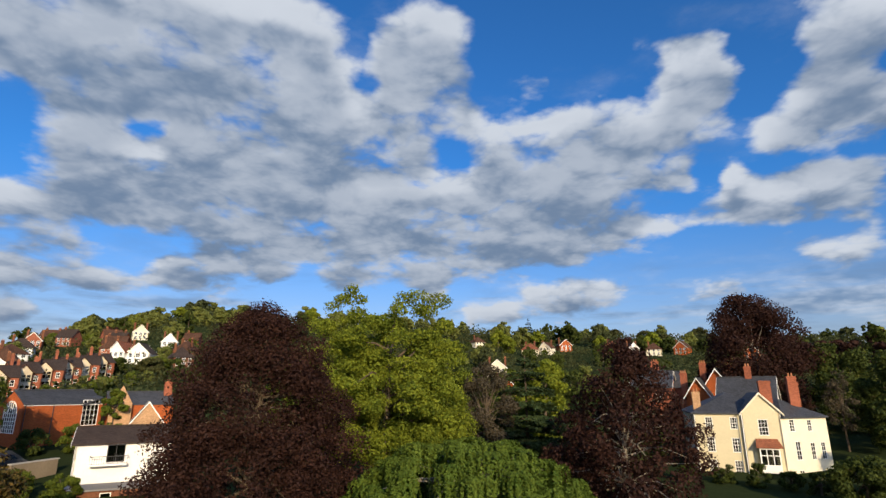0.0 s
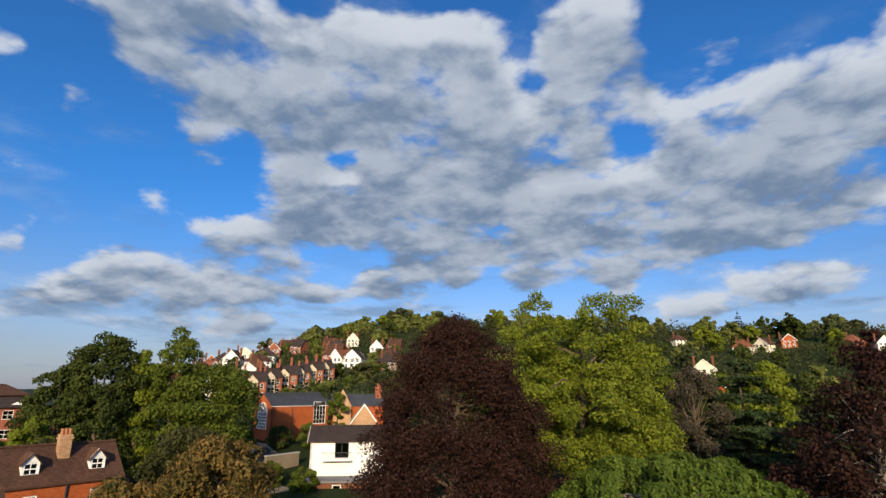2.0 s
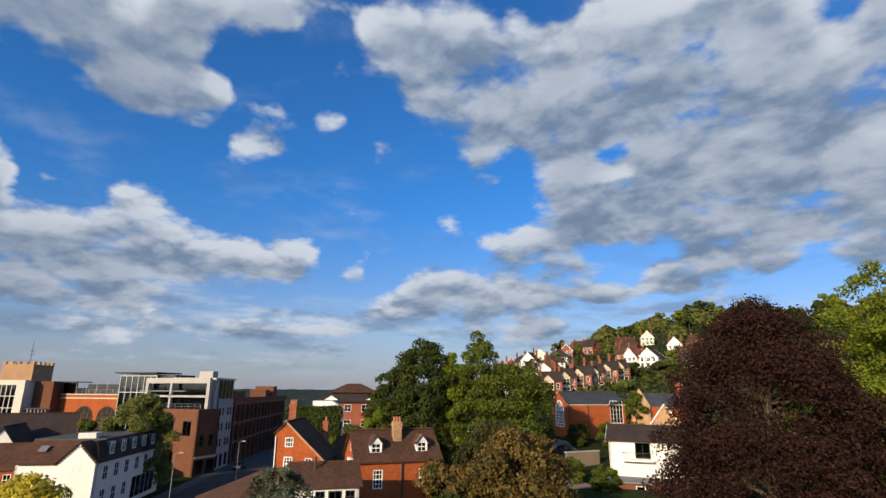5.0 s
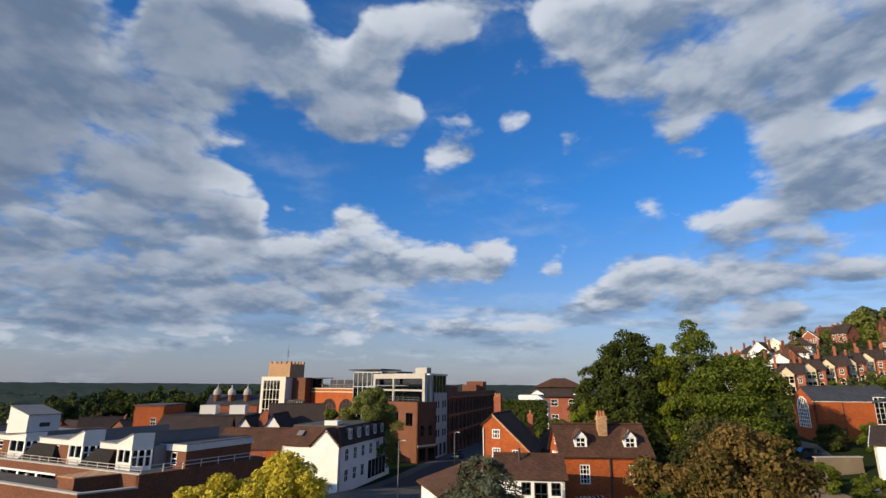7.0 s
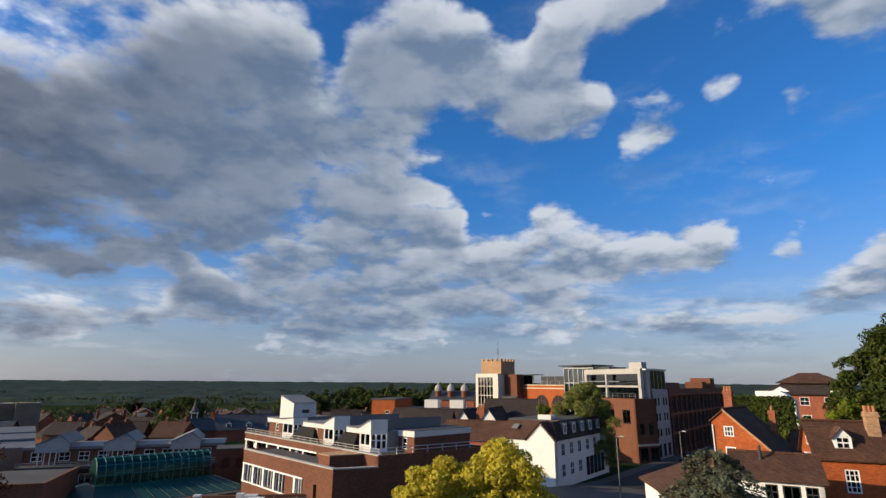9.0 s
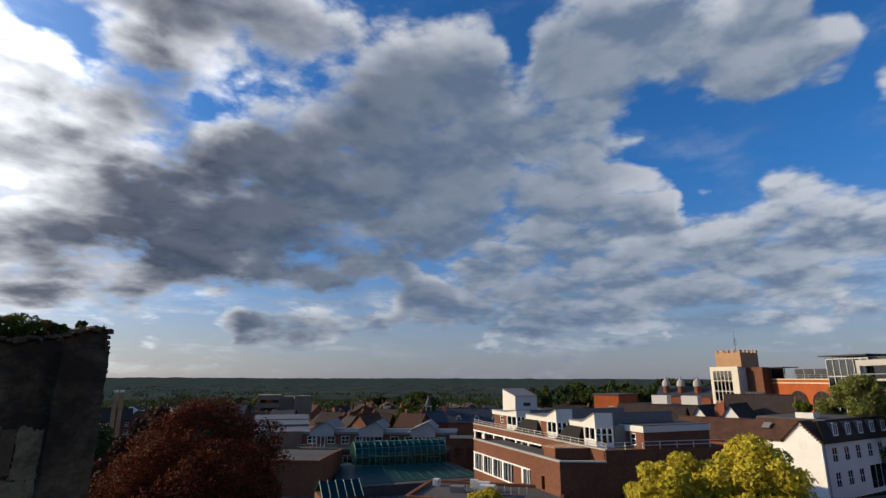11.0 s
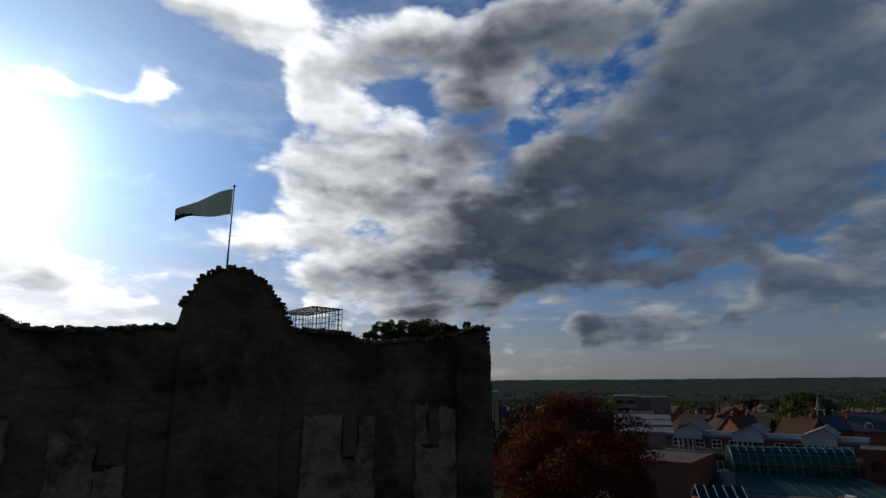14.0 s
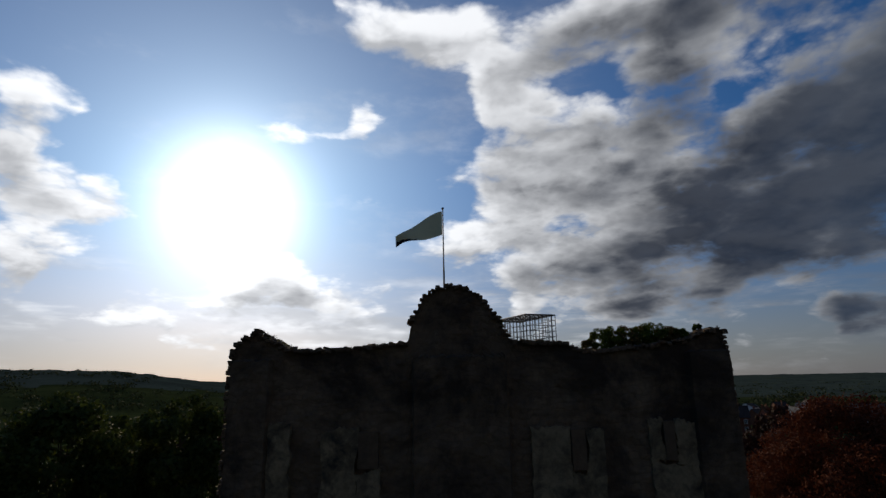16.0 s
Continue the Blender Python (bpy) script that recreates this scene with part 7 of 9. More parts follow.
def hill_houses():
    for i in range(6):
        t = i / 5
        x, y = -102.3 + 1.0 * t, 124.2 + 37 * t
        terrace_villa(x - 1.5 * t, y, land(x, y) - 0.7, (4, 16, -6, 12, 2, 20)[i])
    rnd = random.Random(5)
    spots = [(-137.4, 171, "w"), (-162.8, 182.4, "w"), (-117.6, 190.9, "w"), (-111.0, 193, "h"), (-121.3, 234.7, "w"), (-162, 209, "b"), (-160.6, 224, "b"), (-148, 238, "b"),
             (-173, 188, "b"), (-150.2, 188, "w"), (-120.1, 252, "b"), (-133, 214, "b"), (-140, 226, "b"), (-186, 196, "b"), (-181, 212, "w"), (-197, 205, "b"), (-126, 200, "b"), (-106, 214, "b"),
             (-95.5, 196, "b"), (-176, 236, "b"), (-150, 262, "w"), (-207, 196, "b"), (-212, 216, "b"), (-113.5, 118.5, "p"), (-121, 126, "w"), (-120, 142, "b"), (-129, 156, "b"), (-141, 150, "w"), (-158, 160, "b"),
             (22.1, 328, "w"), (46.2, 295, "w"), (56.4, 303, "w"), (72.6, 320, "b"), (106, 300, "w"), (115.8, 297, "w"), (20, 208, "w"), (16, 148, "o"), (93.5, 305, "b"), (132, 300, "b"),
             (150, 262, "b")]
    for x, y, k in spots:
        w, d = rnd.uniform(6.0, 8.4), rnd.uniform(6.5, 8.0)
        wall = {"w": rnd.choice((MAT["white"], MAT["pale"])), "h": MAT["white"], "b": rnd.choice((MAT["brick_red"], MAT["white"], MAT["brick_brown"], MAT["brick_orange"], MAT["brick_red"])), "o": MAT["brick_orange"], "p": MAT["pale"]}[k]
        roof = rnd.choice((MAT["tile_brown"], MAT["tile_brown"], MAT["tile_dark"], MAT["tile_red"]))
        front = [(u, z, 1.2, 1.4, (2, 2)) for u in (w * 0.2, w * 0.5, w * 0.8) for z in (0.4, 2.3)]
        gable = rnd.random() < 0.45 or k == "h"
        name = {"w": "white-rendered", "h": "white half-timbered", "b": "brick and render", "o": "orange-brick", "p": "pale rendered"}[k]
        h = simple_house("hill_house", x, y, land(x, y) + 0.2, facing(x, y, rnd.uniform(-35, 35)), w, d, 3.9, rnd.uniform(2.9, 3.7), wall, roof, {"front": front},
                         name + " house with a tiled roof on the wooded hill", "houses on the hill", "y" if gable else "x", not gable and rnd.random() < 0.6, rnd.choice((1, 2)), MAT["paint"] if gable else None)
        if k == "h":
            for u in (1.5, 3.0, 4.5, 6.0):
                bm = bmesh.new()
                box(bm, u, u + 0.18, -0.05, -0.004, 2.3, 4.3)
                part("timber", fixed(bm), MAT["dark_metal"], h)


def town_roofs():
    """Older roofs between the modern block and the shopping centre, then the town beyond."""
    def old(name, a, b, d, z, hgt, rise, wall, roof, along, label, wins=None, stacks=(), barge=None):
        h = thing(name, frame_of(a, b, z), label, "house", "old town houses")
        w = span(a, b)
        shell(h, w, d, hgt, wall, wins or {}, z0=-3)
        gable_roof(h, w, d, hgt, rise, along, 0.3, mat=roof, wall=wall, barge=barge)
        for cx, cy, top in stacks:
            add_chimney(h, cx, cy, hgt, top, 1.1, 0.8, 3, MAT["brick_red"])
        return h
    o = old("tiled_house", (-94, -6.6), (-90, 5.0), 7, -3.6, 8.6, 2.6, MAT["brick_orange"], MAT["tile_brown"], "x", "brick house under a long brown tiled roof", {"front": sash_row((9.8, 11.2), 6.4, 0.9, 1.4, (2, 2))})
    dormer(o, 3.6, 0.6, 8.7, 1.4, 0.9, 2.2, MAT["tile_brown"])
    old("dark_gabled_house", (-115.5, 0.6), (-113.8, 11.5), 10, -3, 9.0, 4.6, MAT["brick_brown"], MAT["tile_dark"], "x", "tall dark-roofed gabled house", barge=MAT["brick_tan"])
    old("white_gabled_house", (-108.5, -5.4), (-107.2, -1.0), 10, -3, 8.6, 3.2, MAT["white"], MAT["tile_dark"], "y", "white-gabled house with a dark roof", stacks=((5.0, 2.0, 11.6),))
    old("white_gabled_house", (-107.0, -0.6), (-105.6, 4.0), 10, -3, 8.8, 3.4, MAT["white"], MAT["tile_dark"], "y", "white-gabled house with a dark roof", stacks=((0.5, 2.0, 12.4),))
    old("long_tiled_roof", (-122, -21), (-117, 1.5), 12, -3, 7.6, 3.6, MAT["brick_red"], MAT["tile_dark"], "x", "long dark brown tiled roof")
    old("mansard_house", (-100.5, -10.8), (-100.0, -5.5), 8, -3, 9.2, 2.8, MAT["brick_brown"], MAT["tile_dark"], "x", "house with a black tiled mansard")
    b = thing("brick_warehouse", frame_of((-140.66, -28.1), (-138.2, -18.0), -4), "orange-brick warehouse with a lower wing and white plant rooms", "building")
    shell(b, 6.6, 12, 13.6, MAT["brick_orange"], {"front": [(4.4, 9.4, 1.2, 1.6, (2, 2))]}, z0=-3)
    bm = bmesh.new()
    box(bm, -0.2, 6.8, -0.2, 12.2, 13.6, 13.9)
    part("flat_roof", fixed(bm), MAT["felt"], b)
    bm = bmesh.new()
    box(bm, 6.61, 24.1, 2.0, 12, -3, 11.4)
    part("wing", fixed(bm), MAT["brick_brown"], b)
    bm = bmesh.new()
    box(bm, 6.85, 24.4, 1.8, 12.2, 11.4, 11.7)
    part("wing_roof", fixed(bm), MAT["felt"], b)
    for x0, x1 in ((13.2, 16.8), (20.0, 23.6)):
        bm = bmesh.new()
        box(bm, x0, x1, 3.5, 6.5, 11.7, 13.7)
        part("plant_room", fixed(bm), MAT["panel"], b)
    # cupolas with domed caps on a brick range
    c = thing("domed_turret_range", frame_of((-172, -16), (-170.5, -2.0), -5), "brick range with three lead-domed turrets", "building")
    shell(c, 14, 10, 14, MAT["brick_red"], {"front": sash_row((3, 7, 11), 10, 1.2, 2)}, z0=-3)
    gable_roof(c, 14, 10, 14, 2.5, "x", 0.3, mat=MAT["slate"], wall=MAT["brick_red"])
    for u in (2.2, 6.2, 10.6):
        bm = bmesh.new()
        tube(bm, (u, 2, 13), (u, 2, 16.5), 0.95, 0.95, 8)
        tur = part("turret", fixed(bm), MAT["brick_brown"], c)
        bm = bmesh.new()
        prof = [(1.12, 16.5), (1.14, 17.2), (0.95, 17.9), (0.5, 18.4), (0.22, 18.6), (0.2, 19.0), (0.06, 19.2), (0.03, 20.2)]
        for (r0, z0), (r1, z1) in zip(prof, prof[1:]):
            tube(bm, (u, 2, z0), (u, 2, z1), r0, r1, 10)
        part("dome", fixed(bm), MAT["dome"], tur)
    # clock turret with a white lantern
    k = thing("clock_house", frame_of((-162.5, -93), (-167.5, -84), -12), "red-tiled hall with a white clock lantern and spire", "hall")
    shell(k, 10.3, 9, 9.0, MAT["brick_orange"], {"front": sash_row((2, 5, 8), 5.5, 1.2, 2)}, z0=-3)
    gable_roof(k, 10.3, 9, 9.0, 4.6, "y", 0.3, mat=MAT["tile_red"], wall=MAT["brick_orange"], barge=MAT["paint"])
    bm = bmesh.new()
    box(bm, 4.2, 6.2, 1.5, 3.5, 12, 14.2)
    for x in (4.3, 5.9):
        for y in (1.6, 3.2):
            box(bm, x, x + 0.2, y, y + 0.2, 14.2, 16.2)
    box(bm, 4.1, 6.3, 1.4, 3.6, 16.2, 16.5)
    lan = part("lantern", fixed(bm), MAT["paint"], k, "white timber lantern")
    bm = bmesh.new()
    tube(bm, (5.2, 2.5, 16.5), (5.2, 2.5, 17.2), 1.5, 0.9, 8)
    tube(bm, (5.2, 2.5, 17.2), (5.2, 2.5, 20.4), 0.9, 0.05, 8)
    tube(bm, (5.2, 2.5, 20.2), (5.2, 2.5, 21.8), 0.04, 0.03, 5)
    part("spire", fixed(bm), MAT["slate"], lan)
    add_chimney(k, 11.5, 4, 8, 16.2, 1.2, 1.2, 2, MAT["brick_orange"])
    # blue-slated range beside it
    s = thing("slated_range", frame_of((-166, -82), (-176, -62), -9), "range under a blue-grey slate roof with white dormers", "house")
    w = span((-166, -82), (-176, -62))
    shell(s, w, 10, 8.5, MAT["brick_red"], {}, z0=-3)
    gable_roof(s, w, 10, 8.5, 4.2, "x", 0.3, mat=MAT["slate"], wall=MAT["brick_red"])
    for u in (4, 10, 16):
        dormer(s, u, 0.8, 8.9, 1.6, 1.3, 2.6, MAT["slate"])
    # pale concrete office beyond the red tree
    o = thing("concrete_office", frame_of((-161, -163), (-176, -148), -10), "buff concrete office block with a dark recess", "building")
    bm = bmesh.new()
    box(bm, 0, 9, 0, 14, 0, 17)
    box(bm, 9, 21, 2.5, 14, 0, 16.4)
    box(bm, 14, 21, 0, 2.5, 8, 16.6)
    part("wall_block", fixed(bm), MAT["buff"], o)
    for q in range(5):
        bm = bmesh.new()
        box(bm, 1, 8, -0.06, -0.004, 2 + q * 3, 3.2 + q * 3)
        part("strip_window", fixed(bm), MAT["glass"], o)
    o = thing("twin_chimney_stack", frame_of((-98.2, -150.4), (-96.2, -151.8), -9), "pair of tall brick flues with white caps", "chimney")
    for x in (0.0, 1.5):
        bm = bmesh.new()
        box(bm, x, x + 1.05, 0, 1.1, 0, 18.5)
        fl = part("flue", fixed(bm), MAT["brick_tan"], o)
        bm = bmesh.new()
        box(bm, x - 0.05, x + 1.1, -0.05, 1.15, 18.5, 19.1)
        part("cap", fixed(bm), MAT["paint"], fl)
    # ivy-grown wall block and the office with gablets
    f = thing("white_parapet_house", frame_of((-92.0, 42.0), (-87.5, 48.8), -0.5), "white-walled house with a stepped parapet", "house")
    bm = bmesh.new()
    prism(bm, [(2.4, 0, 0), (7.6, 0, 0), (7.6, 0, 11.9), (6.6, 0, 12.9), (5.8, 0, 13.4), (2.4, 0, 13.4)], (0, 0, 0), (0, 4, 0))
    part("wall_block", fixed(bm), MAT["white"], f)
    f = thing("hipped_office", frame_of((-117.0, 58.0), (-108.6, 72.0), 1.6), "brick office with a dark hipped roof and white gablets", "building")
    w = span((-117.0, 58.0), (-108.6, 72.0))
    shell(f, w, 12, 11.0, MAT["brick_red"], {"front": [(u, 8.4, 1.6, 1.6, (2, 2)) for u in (3, 7, 11, 14.5)] + [(u, 5, 1.6, 1.6, (2, 2)) for u in (3, 7, 11, 14.5)]}, z0=-3)
    hip_roof(f, w, 12, 11.0, 3.0, 0.7, MAT["tile_dark"])
    hip_roof(f, w - 5, 8, 12.9, 1.9, 0.2, MAT["tile_brown"], x0=2.5, y0=2.5)
    for u in (3.2, 12.8):
        bm = bmesh.new()
        prism(bm, [(u - 1.6, -0.8, 11.0), (u + 1.6, -0.8, 11.0), (u, -0.8, 12.0)], (0, 0, 0), (0, 0.2, 0))
        part("gablet", fixed(bm), MAT["paint"], f)
    # further roofs, in loose rows over the flat town
    rnd = random.Random(11)
    taken = [(-165, 3), (-150, 20), (-130, 35), (-160, 60), (-140, -24), (-172, -9), (-165, -88), (-171, -72), (-168, -156), (-110, 0), (-120, -10), (-97, -151)]
    count = 0
    tries = 0
    while count < 205 and tries < 9000:
        tries += 1
        az, r = rnd.uniform(62, 152), 105 + 330 * rnd.random() ** 1.5
        p = heading(az) * r
        x, y = p.x, p.y
        if r < (170 if 108 < az < 120 else 138) or (az > 136 and r < 215):
            continue
        if az < 97 and r < 205:
            continue
        if any(math.hypot(x - a, y - b) < (11.8 if r > 130 else 12.5) for a, b in taken):
            continue
        if abs((-0.55) * (x + 128) + (-0.84) * (y - 50)) < 11 and r > 60 and az < 75:
            continue
        if math.hypot(x + 84, y + 55) < 24 or math.hypot(x + 80, y + 75) < 14:
            continue
        taken.append((x, y))
        count += 1
        w, d = rnd.uniform(7.5, 12.5), rnd.uniform(6.5, 9)
        wall = rnd.choices((MAT["brick_red"], MAT["brick_brown"], MAT["brick_tan"], MAT["white"], MAT["brick_orange"]), (3, 10, 0.4, 0.8, 0.2))[0]
        if r < 190 and wall in (MAT["white"], MAT["brick_orange"]):
            wall = MAT["brick_brown"]
        roof = rnd.choices((MAT["tile_brown"], MAT["tile_dark"], MAT["tile_red"], MAT["slate"]), (4, 8, 0, 3))[0]
        front = [(w * (0.5 + j) / 4, z, 1.1, 1.5, (2, 2)) for j in range(4) for z in (0.9, 3.4)]
        top = rnd.uniform(4.6, 7.2)
        front = [q for q in front if q[1] + 1.6 < top and r < 230]
        gable = rnd.random() < 0.4
        if 104 < az < 137 and r < 220:
            top, w, front, gable = top * 0.55, w * 0.85, [], False
        if r > 260:
            w *= 0.85
        simple_house("town_house", x, y, land(x, y), facing(x, y, rnd.choice((-60, -25, 0, 20, 50)) + rnd.uniform(-8, 8)), w, d, top, rnd.uniform(2.2, 3.5), wall, roof, {"front": front},
                     "town house of brick or render under a pitched roof", "roofs of the town", "y" if gable else "x", False, rnd.choice((0, 1, 2)), MAT["paint"] if gable and rnd.random() < 0.4 else None)


retail_centre()
hill_houses()
town_roofs()


def street_lamp(x, y, hgt, turn):
    z = land(x, y) + 0.15
    s = thing("street_lamp", pose(x, y, z, 0, 0, turn), "tall grey steel street lamp on the pavement", "street lamp", "street lamps")
    bm = bmesh.new()
    tube(bm, (0, 0, 0), (0, 0, 1.4), 0.11, 0.11, 8)
    tube(bm, (0, 0, 1.4), (0, 0, hgt), 0.07, 0.05, 8)
    tube(bm, (0, 0, hgt), (0.7, 0, hgt + 0.15), 0.04, 0.035, 6)
    part("column", fixed(bm), MAT["metal"], s)
    bm = bmesh.new()
    box(bm, 0.6, 1.2, -0.12, 0.12, hgt + 0.1, hgt + 0.22)
    part("lamp_head", fixed(bm), MAT["metal"], s)


def car(x, y, turn, colour):
    z = land(x, y) + 0.24
    c = thing("car", pose(x, y, z, 0, 0, turn), "parked car standing on the road", "car", "parked cars")
    bm = bmesh.new()
    prism(bm, [(-2.1, -0.85, 0.3), (2.1, -0.85, 0.3), (2.15, -0.85, 0.65), (1.3, -0.85, 0.85), (-2.05, -0.85, 0.9), (-2.15, -0.85, 0.6)], (0, 0, 0), (0, 1.7, 0))
    part("body", fixed(bm), colour, c)
    bm = bmesh.new()
    prism(bm, [(-1.7, -0.74, 0.88), (1.15, -0.74, 0.84), (0.5, -0.74, 1.38), (-1.2, -0.74, 1.42)], (0, 0, 0), (0, 1.48, 0))
    part("cabin", fixed(bm), MAT["glass"], c)
    bm = bmesh.new()
    box(bm, -1.2, 0.5, -0.7, 0.7, 1.38, 1.45)
    part("roof", fixed(bm), colour, c)
    for wx in (-1.35, 1.35):
        for wy in (-0.88, 0.7):
            bm = bmesh.new()
            tube(bm, (wx, wy, 0.31), (wx, wy + 0.18, 0.31), 0.31, 0.31, 12)
            part("wheel", fixed(bm), MAT["dark_metal"], c)


street_lamp(-72.4, 17.6, 7.2, 40)
street_lamp(-96.0, 33.5, 7.0, 40)
street_lamp(-58.6, 53.8, 6.5, 200)
GREY_PAINT = surface("dark_car_paint", (0.05, 0.055, 0.065), 0.25, 0.05, bump=0)
car(-118, 41.8, 143, GREY_PAINT)
car(-58.5, 73.2, 60, GREY_PAINT)
car(-51.6, 60.0, 80, GREY_PAINT)
# ---- trees ----
def leaf_cloud(name, pos, nrm, size, material, rng, stretch=0.6):
    """Small rhombic leaves at pos, facing nrm, one mesh."""
    n = len(pos)
    nrm = nrm / (np.linalg.norm(nrm, axis=1, keepdims=True) + 1e-9)
    rnd = rng.normal(size=(n, 3))
    u = np.cross(nrm, rnd)
    u /= np.linalg.norm(u, axis=1, keepdims=True) + 1e-9
    v = np.cross(nrm, u)
    s = (size * rng.uniform(0.6, 1.35, n))[:, None]
    verts = np.empty((n, 4, 3))
    verts[:, 0], verts[:, 1] = pos - u * s, pos - v * s * stretch
    verts[:, 2], verts[:, 3] = pos + u * s, pos + v * s * stretch
    me = bpy.data.meshes.new(name)
    me.vertices.add(4 * n)
    me.vertices.foreach_set("co", verts.astype(np.float32).ravel())
    me.loops.add(4 * n)
    me.loops.foreach_set("vertex_index", np.arange(4 * n, dtype=np.int32))
    me.polygons.add(n)
    me.polygons.foreach_set("loop_start", np.arange(0, 4 * n, 4, dtype=np.int32))
    me.update(calc_edges=True)
    me.materials.append(material)
    return me


def crown(name, rng, radius, low, high, clumps, leaves, leaf, material, taper=0.5, ragged=0.25, clump=0.24, flat=0.75, lobes=None, point=0.0):
    """Clumps of leaves inside an uneven egg-shaped envelope. Returns the mesh and the clump centres."""
    cen = []
    peak = 0.2 + 0.3 * taper
    while len(cen) < clumps:
        h = rng.uniform(0, 1)
        wide = 0.78 + 0.22 * h / peak if h < peak else math.sqrt(max(0.0, 1 - ((h - peak) / (1 - peak)) ** 2))
        if point and h >= peak:
            wide = (1 - (h - peak) / (1 - peak)) ** point
        if rng.uniform(0, 1) > 0.25 + 0.75 * wide:
            continue
        a = rng.uniform(0, math.tau)
        lump = 1 + ragged * math.sin(3 * a + 5 * h + clumps) * 0.7 + ragged * rng.normal() * 0.35
        rr = radius * wide * lump * rng.uniform(0.3, 1.0) ** 0.5 * 0.86
        cen.append((rr * math.cos(a), rr * math.sin(a), low + (high - low) * (0.03 + 0.89 * h)))
    cen = np.array(cen)
    if lobes:
        lob = np.array(lobes)[rng.integers(0, len(lobes), len(cen))]
        cen[:, :2] = cen[:, :2] * lob[:, 2:3] + lob[:, :2]
        cen[:, 2] = low + (cen[:, 2] - low) * lob[:, 3]
    size = clump * radius * rng.uniform(0.6, 1.35, len(cen))
    pick = rng.choice(len(cen), leaves, p=size ** 2 / (size ** 2).sum())
    d = rng.normal(size=(leaves, 3))
    d[:, 2] += 0.35
    d /= np.linalg.norm(d, axis=1, keepdims=True)
    reach = rng.uniform(0.25, 1.0, leaves) ** 0.4
    pos = cen[pick] + d * (size[pick] * reach)[:, None] * np.array((1, 1, flat))
    pos += rng.normal(size=pos.shape) * 0.05 * radius * 0.3
    nrm = d + 0.55 * rng.normal(size=d.shape)
    return leaf_cloud(name, pos, nrm, leaf, material, rng), cen


def trunk_mesh(bm, base, top, r0, limbs, centres, rng, lean=0.0):
    pts = [Vector((0, 0, base)), Vector((lean * 0.3, 0.1, base + (top - base) * 0.4)), Vector((lean, -0.1, top))]
    tube(bm, pts[0], pts[1], r0, r0 * 0.75, 9)
    tube(bm, pts[1], pts[2], r0 * 0.75, r0 * 0.35, 9)
    for i in rng.choice(len(centres), min(limbs, len(centres)), replace=False):
        c = Vector(centres[i])
        t = rng.uniform(0.3, 0.95)
        a = pts[1].lerp(pts[2], t)
        if c.z < a.z - 2:
            a = pts[1].copy()
        m = a.lerp(c, 0.5) + Vector((0, 0, 0.12 * (c - a).length))
        tube(bm, a, m, r0 * 0.3, r0 * 0.18, 6)
        tube(bm, m, c, r0 * 0.18, r0 * 0.05, 6)


def tree(name, x, y, hgt, radius, leaf_mat, label, leaves=16000, leaf=0.26, low=0.25, clumps=70, seed=1, bark="bark", taper=0.5, ragged=0.25, clump=0.24, flat=0.75, z=None, r0=None, limbs=14, group="", category="tree", lobes=None, point=0.0):
    rng = np.random.default_rng(seed)
    z = land(x, y) - 0.1 if z is None else z
    t = thing(name, pose(x, y, z), label, category, group)
    me, cen = crown("crown", rng, radius, hgt * low, hgt, clumps, leaves, leaf, leaf_mat, taper, ragged, clump, flat, lobes, point)
    part("crown", me, None, t)
    bm = bmesh.new()
    trunk_mesh(bm, -0.3, hgt * (low + (1 - low) * 0.6), r0 or max(0.18, hgt * 0.022), limbs, cen, rng)
    part("trunk", fixed(bm), MAT[bark], t)
    return t


def weeping_tree(name, x, y, hgt, radius, leaf_mat, label, strands=2200, seed=3):
    """A wide dome of overlapping umbrellas of hanging strands of small leaves."""
    rng = np.random.default_rng(seed)
    t = thing(name, pose(x, y, land(x, y) - 0.1), label, "tree")
    pos, nrm = [], []
    heads = []
    for k in range(70):
        a, q = k * 2.39996 + rng.normal() * 0.15, math.sqrt((k + 0.5) / 70)
        heads.append((radius * q * math.cos(a), radius * q * math.sin(a), hgt - 4.2 * q ** 2.3 + rng.normal() * 0.32, rng.uniform(0.9, 1.7), q))
    for k in range(strands):
        hx, hy, hz, wide, q = heads[k % len(heads)]
        away = math.atan2(hy, hx)
        a = away + rng.normal() * 1.1
        reach = wide * rng.uniform(0.25, 1.0)
        fall = rng.uniform(0.8, 2.6) * (0.55 + 0.6 * q)
        n = int((reach + fall) * 15)
        s = np.linspace(0.0, 1.0, n)
        out = reach * np.sin(np.minimum(1.0, s * 1.9) * math.pi / 2)
        drop = fall * np.maximum(0.0, s - 0.25) ** 1.25 / 0.7 + 0.35 * reach * s ** 2 - 0.1 * np.sin(s * 3)
        pos.append(np.stack([hx + out * math.cos(a), hy + out * math.sin(a), hz - drop], 1) + rng.normal(size=(n, 3)) * 0.055)
        tilt = np.stack([np.full(n, math.cos(a)) * (0.3 + s), np.full(n, math.sin(a)) * (0.3 + s), 1.1 - 0.8 * s], 1)
        nrm.append(tilt + 0.4 * rng.normal(size=(n, 3)))
    pos, nrm = np.concatenate(pos), np.concatenate(nrm)
    part("crown", leaf_cloud("crown", pos, nrm, 0.125, leaf_mat, rng, 0.5), None, t)
    bm = bmesh.new()
    cen = np.array([(h[0], h[1], h[2] - 0.3) for h in heads[4::3]])
    trunk_mesh(bm, -0.3, hgt * 0.7, 0.4, 22, cen, rng)
    part("trunk", fixed(bm), MAT["bark_grey"], t)


